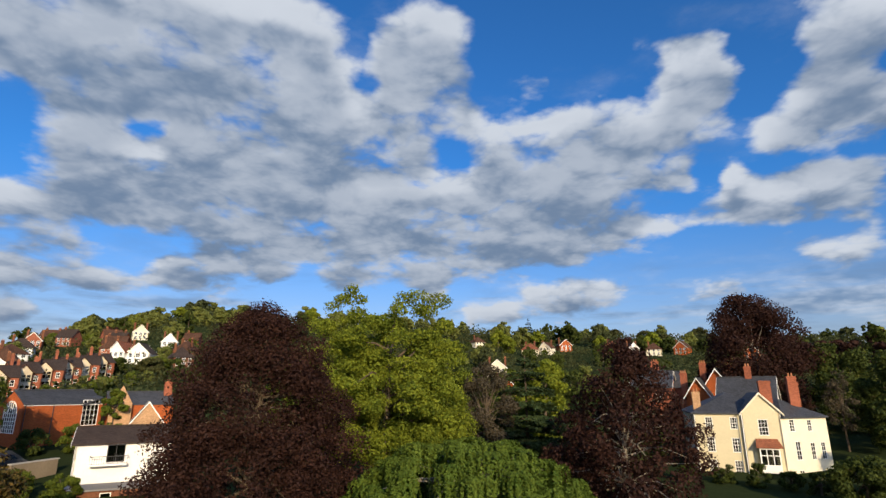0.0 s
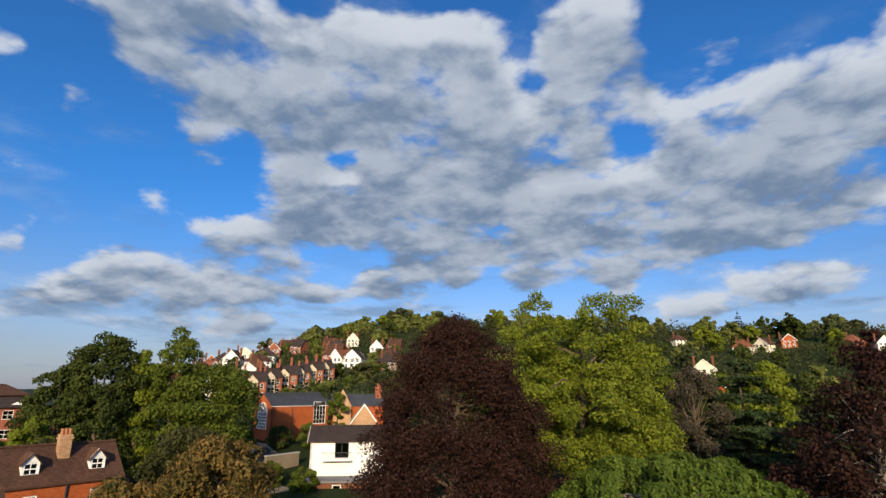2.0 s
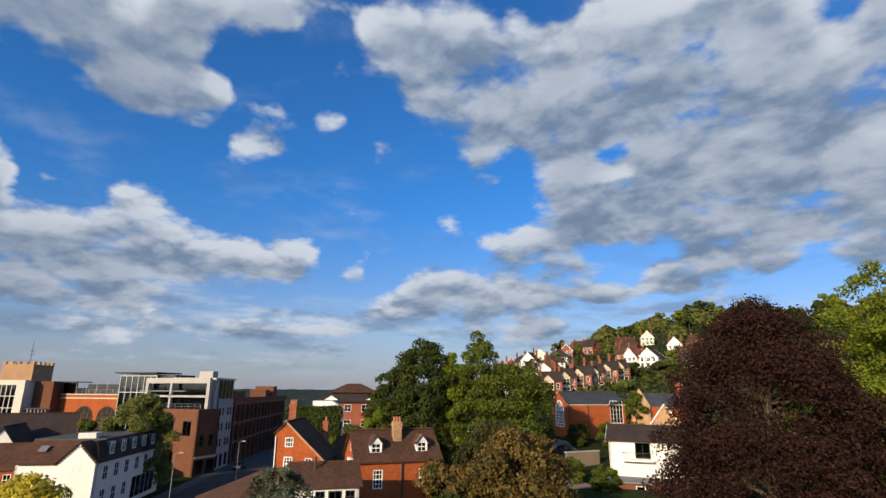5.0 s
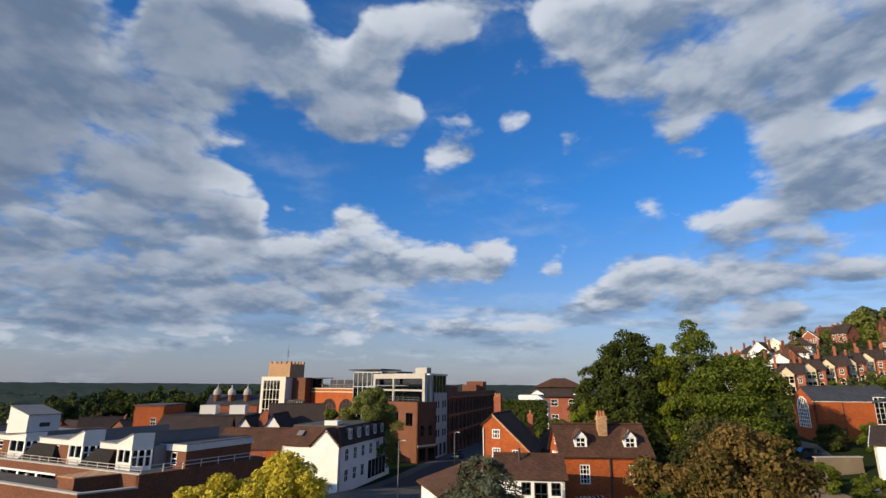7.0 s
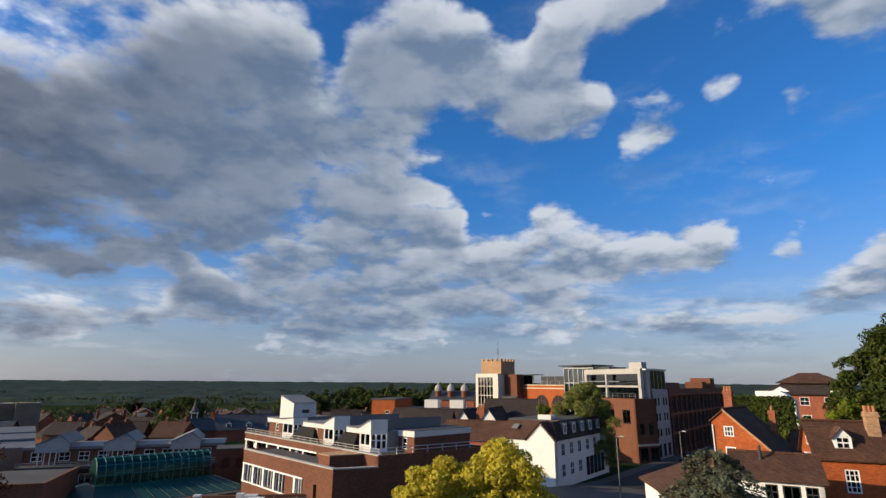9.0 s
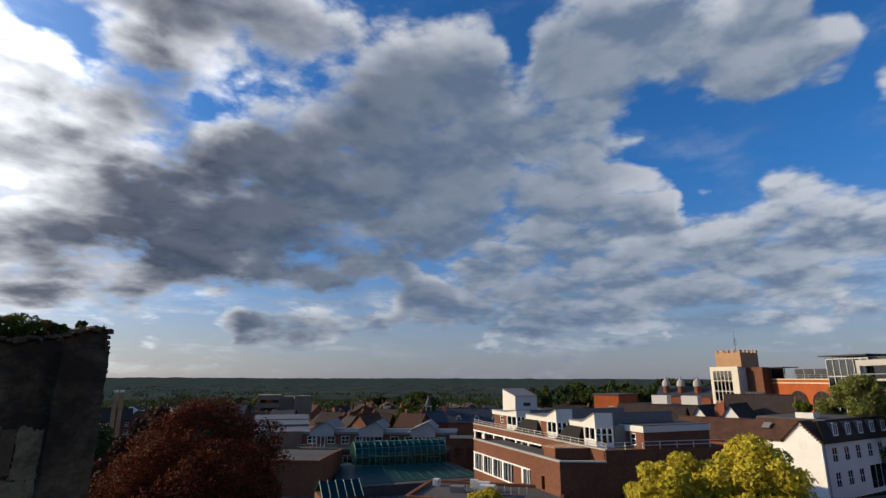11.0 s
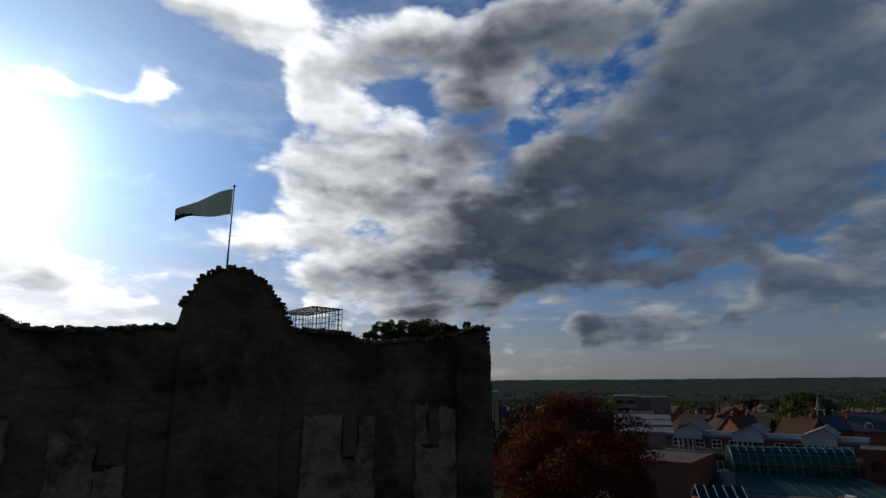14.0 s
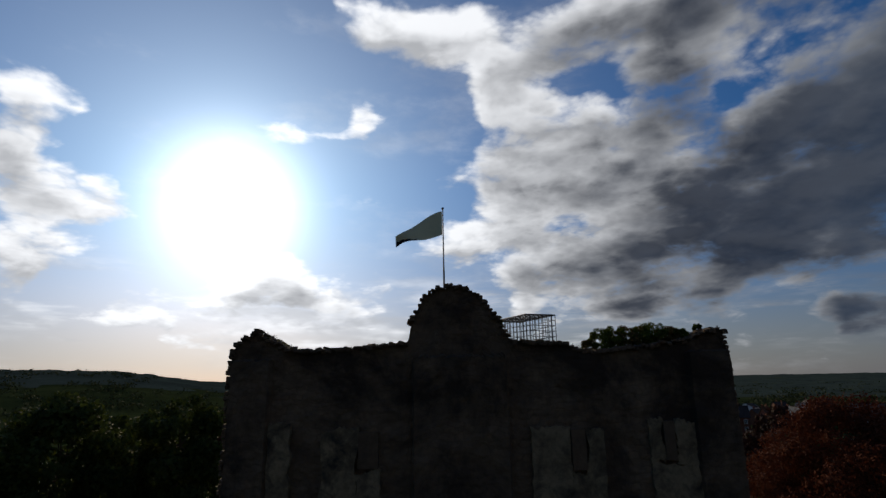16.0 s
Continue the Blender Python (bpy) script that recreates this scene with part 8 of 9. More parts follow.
def conifer(name, x, y, hgt, radius, leaf_mat, label, leaves=14000, tiers=16, seed=5, leaf=0.2, spire=1.2, low=0.12, droop=0.12):
    """Flat tiers of needles round a straight trunk; spire 1 tapers evenly, smaller keeps it broad."""
    rng = np.random.default_rng(seed)
    t = thing(name, pose(x, y, land(x, y) - 0.1), label, "tree")
    pos, nrm = [], []
    bm = bmesh.new()
    tube(bm, (0, 0, -0.3), (0, 0, hgt * 0.97), max(0.2, hgt * 0.02), 0.05, 8)
    boughs = []
    for k in range(tiers):
        h = low + (1 - low) * (k + rng.uniform(-0.3, 0.3)) / tiers
        wide = radius * max(0.06, (1 - h) / (1 - low)) ** spire
        for _ in range(6):
            a = rng.uniform(0, math.tau)
            ln = wide * rng.uniform(0.55, 1.1)
            boughs.append((a, ln, h * hgt))
            tube(bm, (0, 0, h * hgt), (ln * 0.9 * math.cos(a), ln * 0.9 * math.sin(a), h * hgt - droop * ln), 0.06, 0.02, 5)
    boughs = np.array(boughs)
    pick = rng.choice(len(boughs), leaves, p=boughs[:, 1] ** 1.5 / (boughs[:, 1] ** 1.5).sum())
    a, ln, h = boughs[pick].T
    s = rng.uniform(0.12, 1, leaves) ** 0.7
    side = rng.normal(size=leaves) * 0.22 * ln * (1.15 - s)
    px = s * ln * np.cos(a) - side * np.sin(a)
    py = s * ln * np.sin(a) + side * np.cos(a)
    pz = h - droop * ln * s ** 1.5 + rng.normal(size=leaves) * 0.12 + 0.05 * ln
    nrm = np.stack([0.3 * np.cos(a), 0.3 * np.sin(a), np.ones(leaves)], 1) + 0.45 * rng.normal(size=(leaves, 3))
    part("crown", leaf_cloud("crown", np.stack([px, py, pz], 1), nrm, leaf, leaf_mat, rng, 0.5), None, t)
    part("trunk", fixed(bm), MAT["bark"], t)


# the garden below the castle
tree("copper_beech_tree", -15.5, 42.0, 19.0, 9.5, LEAF["copper"], "large copper beech with dark purple-brown leaves", 125000, 0.105, 0.04, 420, 21, "bark", 0.2, 0.16, 0.13, limbs=60, point=0.5)
tree("maple_tree", -7.0, 58.4, 25.4, 9.2, LEAF["green"], "tall spreading tree in bright spring-green leaf", 95000, 0.15, 0.14, 330, 9, "bark", 0.85, 0.3, 0.135, 0.62, limbs=40, lobes=((-4.4, 0.5, 0.5, 0.99), (-4.2, 0.0, 0.56, 0.92), (2.4, 0.0, 0.5, 0.98), (2.0, 1.0, 0.56, 0.92), (0.0, -2.0, 0.85, 0.76), (5.4, 1.0, 0.52, 0.7), (-3.6, -1.5, 0.6, 0.66), (4.6, -2.5, 0.5, 0.5)))
weeping_tree("weeping_beech_tree", 0.9, 41.4, 7.9, 9.0, LEAF["willow"], "weeping tree with a dome of hanging green strands", 2600, 3)
tree("copper_beech_tree", 14.6, 47.0, 16.4, 7.6, LEAF["copper"], "thinner copper beech with pale branches showing through", 30000, 0.15, 0.06, 150, 33, "bark_grey", 0.2, 0.3, 0.17, limbs=70, r0=0.3, point=0.6)
tree("copper_beech_tree", 61.5, 107.5, 27.4, 11.4, LEAF["copper"], "rounded dark copper beech behind the cream house", 60000, 0.22, 0.06, 220, 41, "bark_grey", 0.5, 0.12, 0.2)
conifer("cedar_tree", 10.4, 74.0, 16.6, 8.2, LEAF["conifer"], "dark spreading cedar among the garden trees", 22000, 15, 6, 0.26, 0.65)
conifer("cedar_tree", 16.0, 64.0, 10.5, 7.5, LEAF["conifer"], "dark spreading cedar in deep shade", 16000, 12, 7, 0.26, 0.5)
tree("grey_budding_tree", 4.6, 70.0, 15.5, 4.2, LEAF["bare"], "dull brown twiggy tree still almost leafless", 16000, 0.13, 0.15, 80, 13, "bark", limbs=50, r0=0.22)
tree("lime_green_tree", 14.8, 84.0, 16.5, 4.6, LEAF["green"], "yellow-green tree behind the cedar", 9000, 0.26, 0.2, 40, 14)
tree("broadleaf_tree", -24.0, 84.0, 16.5, 6.0, LEAF["mid"], "mid-green broadleaf tree behind the copper beech", 10000, 0.28, 0.15, 45, 15)
tree("broadleaf_tree", 24.5, 76.0, 12.0, 5.0, LEAF["deep"], "dark green tree beside the villas", 9000, 0.26, 0.1, 45, 16)
tree("broadleaf_tree", 68.0, 82.0, 15.5, 6.5, LEAF["deep"], "dark green tree beside the cream house", 12000, 0.27, 0.08, 60, 17)
tree("broadleaf_tree", 60.5, 62.5, 12.6, 6.0, LEAF["deep"], "dark green garden tree in shade", 12000, 0.24, 0.08, 60, 18)
tree("broadleaf_tree", 49.5, 50.5, 8.6, 4.6, LEAF["deep"], "low dark green garden tree", 11000, 0.2, 0.06, 55, 19)
tree("broadleaf_tree", 41.0, 55.5, 5.0, 3.4, LEAF["deep"], "low dark evergreen at the garden's edge", 8000, 0.16, 0.05, 45, 20)
tree("broadleaf_tree", 76.0, 104.0, 17.0, 7.5, LEAF["deep"], "dark green tree on the slope beyond the houses", 11000, 0.3, 0.1, 55, 22)
tree("grey_budding_tree", 62.0, 86.0, 13.0, 2.6, LEAF["bare"], "thin brown leafless tree", 3000, 0.14, 0.2, 40, 23, "bark", limbs=36, r0=0.16)
for i, (x, y, h) in enumerate(((33.8, 69.4, 2.6), (36.6, 67.0, 3.0), (39.2, 64.6, 2.4), (40.8, 62.0, 2.8), (30.0, 70.6, 2.5))):
    tree("clipped_shrub", x, y, h, 1.5, LEAF["deep"], "rounded evergreen shrub below the cream house", 2600, 0.12, 0.02, 26, 60 + i, group="shrubs by the cream house", category="shrub", ragged=0.08)
tree("broadleaf_tree", 4.0, 96.0, 14.0, 6.5, LEAF["deep"], "dark green tree on the lower slope", 8000, 0.32, 0.05, 45, 51)
tree("broadleaf_tree", 22.0, 100.0, 13.0, 6.5, LEAF["deep"], "dark green tree on the lower slope", 8000, 0.32, 0.05, 45, 52)
tree("broadleaf_tree", 13.0, 112.0, 12.0, 7.0, LEAF["mid"], "mid-green tree on the lower slope", 8000, 0.34, 0.05, 45, 53)
tree("broadleaf_tree", -10.0, 108.0, 14.0, 7.0, LEAF["deep"], "dark green tree on the lower slope", 8000, 0.34, 0.05, 45, 54)
# along the lane and behind the brick houses
tree("broadleaf_tree", -66.0, 37.5, 10.6, 3.8, LEAF["mid"], "green tree behind the tiled roofs", 14000, 0.19, 0.06, 70, 81, clump=0.22)
tree("broadleaf_tree", -63.0, 42.5, 10.0, 4.0, LEAF["olive"], "dull green tree behind the tiled roofs", 14000, 0.19, 0.06, 70, 82, clump=0.22)
tree("golden_tree", -67.5, 43.0, 12.6, 2.6, LEAF["green"], "slender yellow-green tree behind the tiled roofs", 9000, 0.18, 0.08, 50, 83, clump=0.3)
tree("broadleaf_tree", -73.0, 49.6, 19.0, 5.0, LEAF["deep"], "dense dark green tree behind the brick houses", 24000, 0.21, 0.04, 130, 24, taper=0.6, clump=0.22)
tree("broadleaf_tree", -69.5, 52.4, 22.4, 5.8, LEAF["deep"], "tall dark green tree behind the brick houses", 26000, 0.21, 0.04, 140, 25, taper=0.6, clump=0.22)
tree("broadleaf_tree", -63.0, 58.4, 22.4, 4.4, LEAF["mid"], "tall narrow green tree", 22000, 0.2, 0.06, 120, 26, taper=0.6, clump=0.26)
tree("golden_tree", -66.6, 56.2, 19.6, 2.6, LEAF["green"], "narrow yellow-green tree between darker ones", 14000, 0.2, 0.1, 70, 27, clump=0.36)
tree("broadleaf_tree", -60.0, 62.5, 16.6, 7.2, LEAF["mid"], "broad rounded green tree above the lane", 32000, 0.2, 0.04, 140, 28, taper=0.55, clump=0.2)
tree("broadleaf_tree", -72.5, 43.0, 10.0, 3.6, LEAF["mid"], "green tree behind the gabled house", 9000, 0.26, 0.08, 50, 29)
tree("olive_shrub_tree", -51.6, 50.8, 8.6, 5.4, LEAF["olive"], "dense dull olive-brown tree beside the lane", 16000, 0.18, 0.04, 80, 30, ragged=0.1, taper=0.7)
tree("chestnut_tree", -33.4, 36.0, 8.6, 5.6, LEAF["rust"], "rounded tree with rust-tinged green leaves", 22000, 0.17, 0.05, 90, 31, ragged=0.12, taper=0.65)
tree("chestnut_tree", -38.2, 31.6, 6.2, 3.6, LEAF["rust"], "smaller rust-tinged green tree", 10000, 0.16, 0.05, 60, 32, ragged=0.12, taper=0.65)
conifer("cedar_tree", -33.4, 14.0, 7.4, 5.0, LEAF["cedar"], "blue-grey cedar with layered feathery boughs", 42000, 22, 34, 0.11, 0.5, 0.06, 0.2)
tree("yellow_tree", -41.8, 2.2, 6.6, 3.9, LEAF["yellow"], "golden-yellow spring tree in sunlight", 24000, 0.14, 0.0, 90, 35, ragged=0.15)
tree("yellow_tree", -41.4, -2.6, 5.6, 3.2, LEAF["yellow"], "golden-yellow spring tree in sunlight", 20000, 0.14, 0.0, 80, 36, ragged=0.15)
tree("yellow_tree", -38.6, -15.2, 3.6, 1.8, LEAF["yellow"], "small golden-yellow tree top", 5000, 0.14, 0.06, 36, 37)
tree("yellow_tree", -37.2, -19.2, 3.2, 1.5, LEAF["yellow"], "small golden-yellow tree top", 4000, 0.14, 0.06, 30, 38)
tree("red_leaved_tree", -26.0, -30.0, 9.7, 6.1, LEAF["red"], "rounded tree with red-brown leaves beside the keep", 72000, 0.088, 0.0, 210, 39, ragged=0.24, taper=0.35, clump=0.17)
tree("street_tree", -98.9, 18.6, 15.6, 6.0, LEAF["fresh"], "light green street tree before the shopping centre", 30000, 0.17, 0.1, 110, 40, taper=0.7, clump=0.18, ragged=0.2)
tree("street_tree", -103.0, 12.0, 11.8, 2.8, LEAF["mid"], "small green street tree", 6000, 0.24, 0.12, 36, 42)


def ivy_block():
    """A wall quite overgrown with clipped ivy."""
    a, b = (-80.6, 36.2), (-77.6, 42.4)
    w, d, top = span(a, b), 2.6, 11.9
    base = land(-79, 39)
    t = thing("ivy_grown_wall", frame_of(a, b, base - 0.3), "tall wall wholly covered in dark clipped ivy", "ivy")
    bm = bmesh.new()
    box(bm, 0.25, w - 0.25, 0.25, d - 0.25, 0, top - base)
    part("wall_block", fixed(bm), MAT["dark"], t)
    rng = np.random.default_rng(43)
    n, hh = 20000, top - base + 0.3
    pick = rng.random(n)
    pos = np.stack([rng.uniform(0, w, n), rng.uniform(0, d, n), rng.uniform(0, hh, n)], 1)
    nrm = np.tile((0.0, -1.0, 0.25), (n, 1))
    pos[pick < 0.5, 1] = 0
    top_side = (pick >= 0.5) & (pick < 0.72)
    pos[top_side, 2], nrm[top_side] = hh, (0, 0, 1)
    for lo, hi, x, v in ((0.72, 0.86, 0.0, -1), (0.86, 1.0, w, 1)):
        side = (pick >= lo) & (pick < hi)
        pos[side, 0], nrm[side] = x, (v, 0, 0.25)
    pos += rng.normal(size=pos.shape) * 0.16
    nrm = nrm + 0.5 * rng.normal(size=nrm.shape)
    part("ivy", leaf_cloud("ivy", pos, nrm, 0.2, LEAF["deep"], rng, 0.7), None, t)


ivy_block()
tree("ivy_mass", -57.6, 94.0, 8.6, 2.4, LEAF["mid"], "green ivy climbing the brick gable", 6000, 0.18, 0.02, 50, 45, taper=0.9, category="ivy")
for i, (x, y, h, r, k) in enumerate(((-66.5, 77.0, 3.6, 2.6, "mid"), (-61.0, 80.6, 3.2, 2.6, "deep"), (-56.4, 83.2, 3.6, 2.6, "mid"), (-72.0, 72.8, 4.2, 3.0, "deep"), (-50.0, 86.2, 3.4, 2.2, "deep"), (-41.2, 59.0, 2.6, 1.8, "mid"), (-47.0, 60.0, 2.6, 2.2, "mid"), (-57.4, 66.6, 4.8, 2.4, "deep"), (-36.0, 30.0, 3.6, 1.6, "deep"), (-37.4, 21.4, 3.0, 1.6, "mid"))):
    tree("garden_shrub", x, y, h + 0.6, r, LEAF[k], "leafy green shrub by the lane", 3600, 0.16, 0.02, 34, 70 + i, group="garden shrubs", category="shrub")
# south of the keep
tree("broadleaf_tree", 23.5, -41.0, 10.0, 4.8, LEAF["deep"], "dark green tree seen against the light", 15000, 0.19, 0.08, 70, 46)
tree("broadleaf_tree", 18.0, -47.5, 10.3, 4.6, LEAF["deep"], "dark green tree seen against the light", 15000, 0.19, 0.08, 70, 47)
tree("copper_beech_tree", 17.0, -62.0, 9.8, 5.0, LEAF["copper"], "dark copper tree beyond the keep", 11000, 0.2, 0.08, 60, 48)
tree("broadleaf_tree", 31.0, -36.0, 7.6, 4.2, LEAF["mid"], "green tree at the foot of the mound", 12000, 0.18, 0.06, 60, 49)
tree("broadleaf_tree", 27.0, -58.0, 9.8, 5.5, LEAF["deep"], "dark green tree beyond the keep", 10000, 0.22, 0.08, 60, 50)


def hill_trees():
    """Trees over the hill and round the town: a few kinds, each built once and then copied."""
    kinds = []
    for i, (h, r, k, name, lab) in enumerate(((11, 5.0, "fresh", "hill_tree", "mid-green broadleaf tree on the hill"), (12.5, 5.0, "deep", "hill_tree", "dark green broadleaf tree on the hill"), (9, 4.6, "green", "hill_tree", "light green tree on the hill"),
                                              (10, 5.2, "copper", "hill_tree", "copper-leaved tree on the hill"), (8, 5.5, "deep", "hill_tree", "low dark green tree on the hill"), (9, 5.0, "olive", "hill_tree", "dull brownish-green tree on the hill"), (12, 4.6, "woods", "hill_tree", "dark wooded tree on the hill"))):
        t = tree(name, 260 + 14 * i, -300, h, r, LEAF[k], lab, 1700, 0.72, 0.02, 34, 90 + i, clump=0.3, group="trees of the hill", limbs=5)
        kinds.append(t)
    rnd = random.Random(8)
    blocked = [(o.location.x, o.location.y) for o in scene.objects if o.parent is None and o.get("category") in ("house", "hall", "building")]
    placed, tries = 0, 0
    while placed < 190 and tries < 9000:
        tries += 1
        az = rnd.uniform(-46, 62)
        r = 105 + 390 * rnd.random() ** 0.75
        p = heading(az) * r
        near = r > 370 or az < -20
        gap = 7 if near else 10
        if any(math.hypot(p.x - a, p.y - b) < gap + 3 for a, b in blocked):
            continue
        # keep the views to the houses open
        if any(abs(math.degrees(math.atan2(-a, b)) - az) < 2.2 and 4 < math.hypot(a, b) - r < 45 for a, b in blocked if math.hypot(a, b) > 100) and rnd.random() < 0.85:
            continue
        s = rnd.uniform(0.55, 1.0) if r < 300 else rnd.uniform(0.85, 1.4)
        c = copy_thing(rnd.choices(kinds, (8, 4, 3, 1, 3, 2, 2))[0], pose(p.x, p.y, land(p.x, p.y) - 0.2, 0, 0, rnd.uniform(0, 360)))
        c.scale = (s, s, s * rnd.uniform(0.85, 1.1))
        placed += 1
    placed = 0
    while placed < 26:
        az, r = rnd.uniform(60, 150), rnd.uniform(210, 620)
        p = heading(az) * r
        if any(math.hypot(p.x - a, p.y - b) < 12 for a, b in blocked):
            continue
        s = rnd.uniform(0.6, 1.1)
        c = copy_thing(rnd.choices(kinds, (4, 6, 1, 0.5, 4, 2, 5))[0], pose(p.x, p.y, land(p.x, p.y) - 0.3, 0, 0, rnd.uniform(0, 360)))
        c.scale = (s, s, s)
        tagged(c, "green tree among the town roofs", group="trees of the town")
        placed += 1
    rows = [(71.0, 240, 1.5), (70.2, 246, 1.4), (72.0, 238, 1.3)] + [(89.5 + 0.85 * i + rnd.uniform(-0.4, 0.4), rnd.uniform(290, 400), rnd.uniform(1.3, 1.8)) for i in range(22)]
    for az, r, s in rows:
        p = heading(az) * r
        c = copy_thing(kinds[0 if r < 260 else rnd.choice((1, 6, 6, 5))], pose(p.x, p.y, land(p.x, p.y) - 0.3, 0, 0, az * 7))
        c.scale = (s, s, s * 1.2)
        tagged(c, "tall green tree above the town roofs", group="trees of the town")
    for k in range(46):
        az, r = rnd.uniform(19, 43), rnd.uniform(385, 440)
        p = heading(az) * r
        c = copy_thing(kinds[rnd.choice((0, 0, 0, 1, 6, 2))], pose(p.x, p.y, land(p.x, p.y) - 0.4, 0, 0, rnd.uniform(0, 360)))
        s = rnd.uniform(0.9, 1.25)
        c.scale = (s * 1.15, s * 1.15, s * rnd.uniform(0.85, 1.05))
        tagged(c, "tall green tree on the wooded ridge", group="trees of the ridge")
    for az, r, k in ((-34.6, 300, 3), (-35.8, 305, 3), (-36.9, 300, 3), (-39.6, 290, 3), (-40.6, 292, 3), (-33.2, 330, 1), (-31.8, 335, 0)):
        p = heading(az) * r
        c = copy_thing(kinds[k], pose(p.x, p.y, land(p.x, p.y) - 0.3, 0, 0, az * 11))
        c.scale = (1.25, 1.25, 1.05)
        tagged(c, "dark copper tree on the ridge" if k == 3 else "green tree on the ridge", group="trees of the ridge")
    for az, r, s in ((-9.0, 372, 1.0),):
        p = heading(az) * r
        conifer("fir_tree", p.x, p.y, 19, 6.5, LEAF["conifer"], "dark fir standing out on the ridge", 2600, 12, 77, 0.5, 1.0)
    yard = [tree("garden_tree", 250 + 12 * i, -280, 6.5, 3.4, LEAF[k], lab, 1500, 0.42, 0.02, 34, 140 + i, clump=0.3, group="garden trees on the hill", limbs=4) for i, (k, lab) in enumerate((("mid", "rounded green garden tree between the houses"), ("deep", "dark green garden tree between the houses"), ("fresh", "pale green garden tree between the houses")))]
    spots = [(-91.0 + rnd.uniform(-2, 2), 124 + 3.4 * i + rnd.uniform(-1.5, 1.5)) for i in range(13)] + [(-107 + rnd.uniform(-5, 3), 128 + 3.6 * i) for i in range(13)]
    for a, b in blocked:
        r = math.hypot(a, b)
        if 160 < r < 360 and (a > -60 or b > 150) and rnd.random() < 0.8:
            q = r - rnd.uniform(6.5, 9)
            e = rnd.choice((-1, 1)) * rnd.uniform(2.0, 5.0)
            spots.append((a * q / r + e * b / r, b * q / r - e * a / r))
    for i, (x, y) in enumerate(spots):
        if any(math.hypot(x - a, y - b) < 4.5 for a, b in blocked):
            continue
        c = copy_thing(yard[i % 3], pose(x, y, land(x, y) - 0.2, 0, 0, rnd.uniform(0, 360)))
        q = rnd.uniform(0.55, 1.0) * (1.0 if y > 165 else 0.62)
        c.scale = (q, q, q)
    for t, (x, y) in zip(yard, ((-92, 172), (-89, 176), (-95, 178))):
        t.matrix_world = pose(x, y, land(x, y) - 0.2)
    for t in kinds:
        p = heading(rnd.uniform(-40, 50)) * rnd.uniform(330, 470)
        t.matrix_world = pose(p.x, p.y, land(p.x, p.y) - 0.2)


hill_trees()


def distant_woods():
    """Woods over the plain out to the horizon: leaf masses without countable trees."""
    rng = np.random.default_rng(12)
    rnd = random.Random(3)
    pos, size = [], []
    for _ in range(3200):
        az = rnd.uniform(55, 222)
        r = 430 * (4.2 ** rnd.random())
        if noise.noise((az * 0.25, math.log(r) * 6, 0.5)) < -0.05:
            continue
        p = heading(az) * r
        n = 22
        k = 2.4 + r * 0.0006
        pos.append(rng.normal(size=(n, 3)) * np.array((k * 1.5, k * 1.5, k * 0.5)) + np.array((p.x, p.y, land(p.x, p.y) + k * 0.9)))
        size.append(np.full(n, 0.9 + r * 0.0006))
    for _ in range(1500):
        az, r = rnd.uniform(-50, 66), rnd.uniform(395, 640)
        p = heading(az) * r
        g = land(p.x, p.y)
        q = rng.normal(size=(26, 3)) * np.array((3.4, 3.4, 1.5)) + np.array((p.x, p.y, g + 3.2))
        pos.append(q)
        size.append(np.full(26, 0.95))
    busy = [(o.location.x, o.location.y) for o in scene.objects if o.parent is None and o.get("category") in ("house", "hall", "building")]
    scrub, scrub_size = [], []
    for i in range(5000):
        az, r = rnd.uniform(-48, 64), 104 + 320 * rnd.random() ** 0.8
        p = heading(az) * r
        if noise.noise((p.x * 0.03, p.y * 0.03, 9.0)) < -0.3 or any(abs(p.x - a) < 8 and abs(p.y - b) < 8 for a, b in busy):
            continue
        k = rnd.uniform(0.9, 2.7)
        q = rng.normal(size=(28, 3)) * np.array((k * 0.95, k * 0.95, k * 0.6)) + np.array((p.x, p.y, land(p.x, p.y) + k * 0.9))
        tint = noise.noise((p.x * 0.05, p.y * 0.05, 4.0)) + rnd.uniform(-0.3, 0.3)
        (pos if tint < 0.0 else scrub).append(q)
        (size if tint < 0.0 else scrub_size).append(np.full(28, 0.42))
    pos, size = np.concatenate(pos), np.concatenate(size)
    nrm = rng.normal(size=pos.shape) + np.array((0, 0, 0.7))
    me = leaf_cloud("distant_woods", pos, nrm, size, LEAF["woods"], rng, 0.7)
    ob = new("distant_woods", me)
    tagged(ob, "dark green woods spreading to the horizon", "woods", kind="stuff")
    scrub, scrub_size = np.concatenate(scrub), np.concatenate(scrub_size)
    ob = new("hillside_scrub", leaf_cloud("hillside_scrub", scrub, rng.normal(size=scrub.shape) + np.array((0, 0, 0.7)), scrub_size, LEAF["olive"], rng, 0.7))
    tagged(ob, "mixed olive and brownish garden growth on the hillside", "undergrowth", kind="stuff")


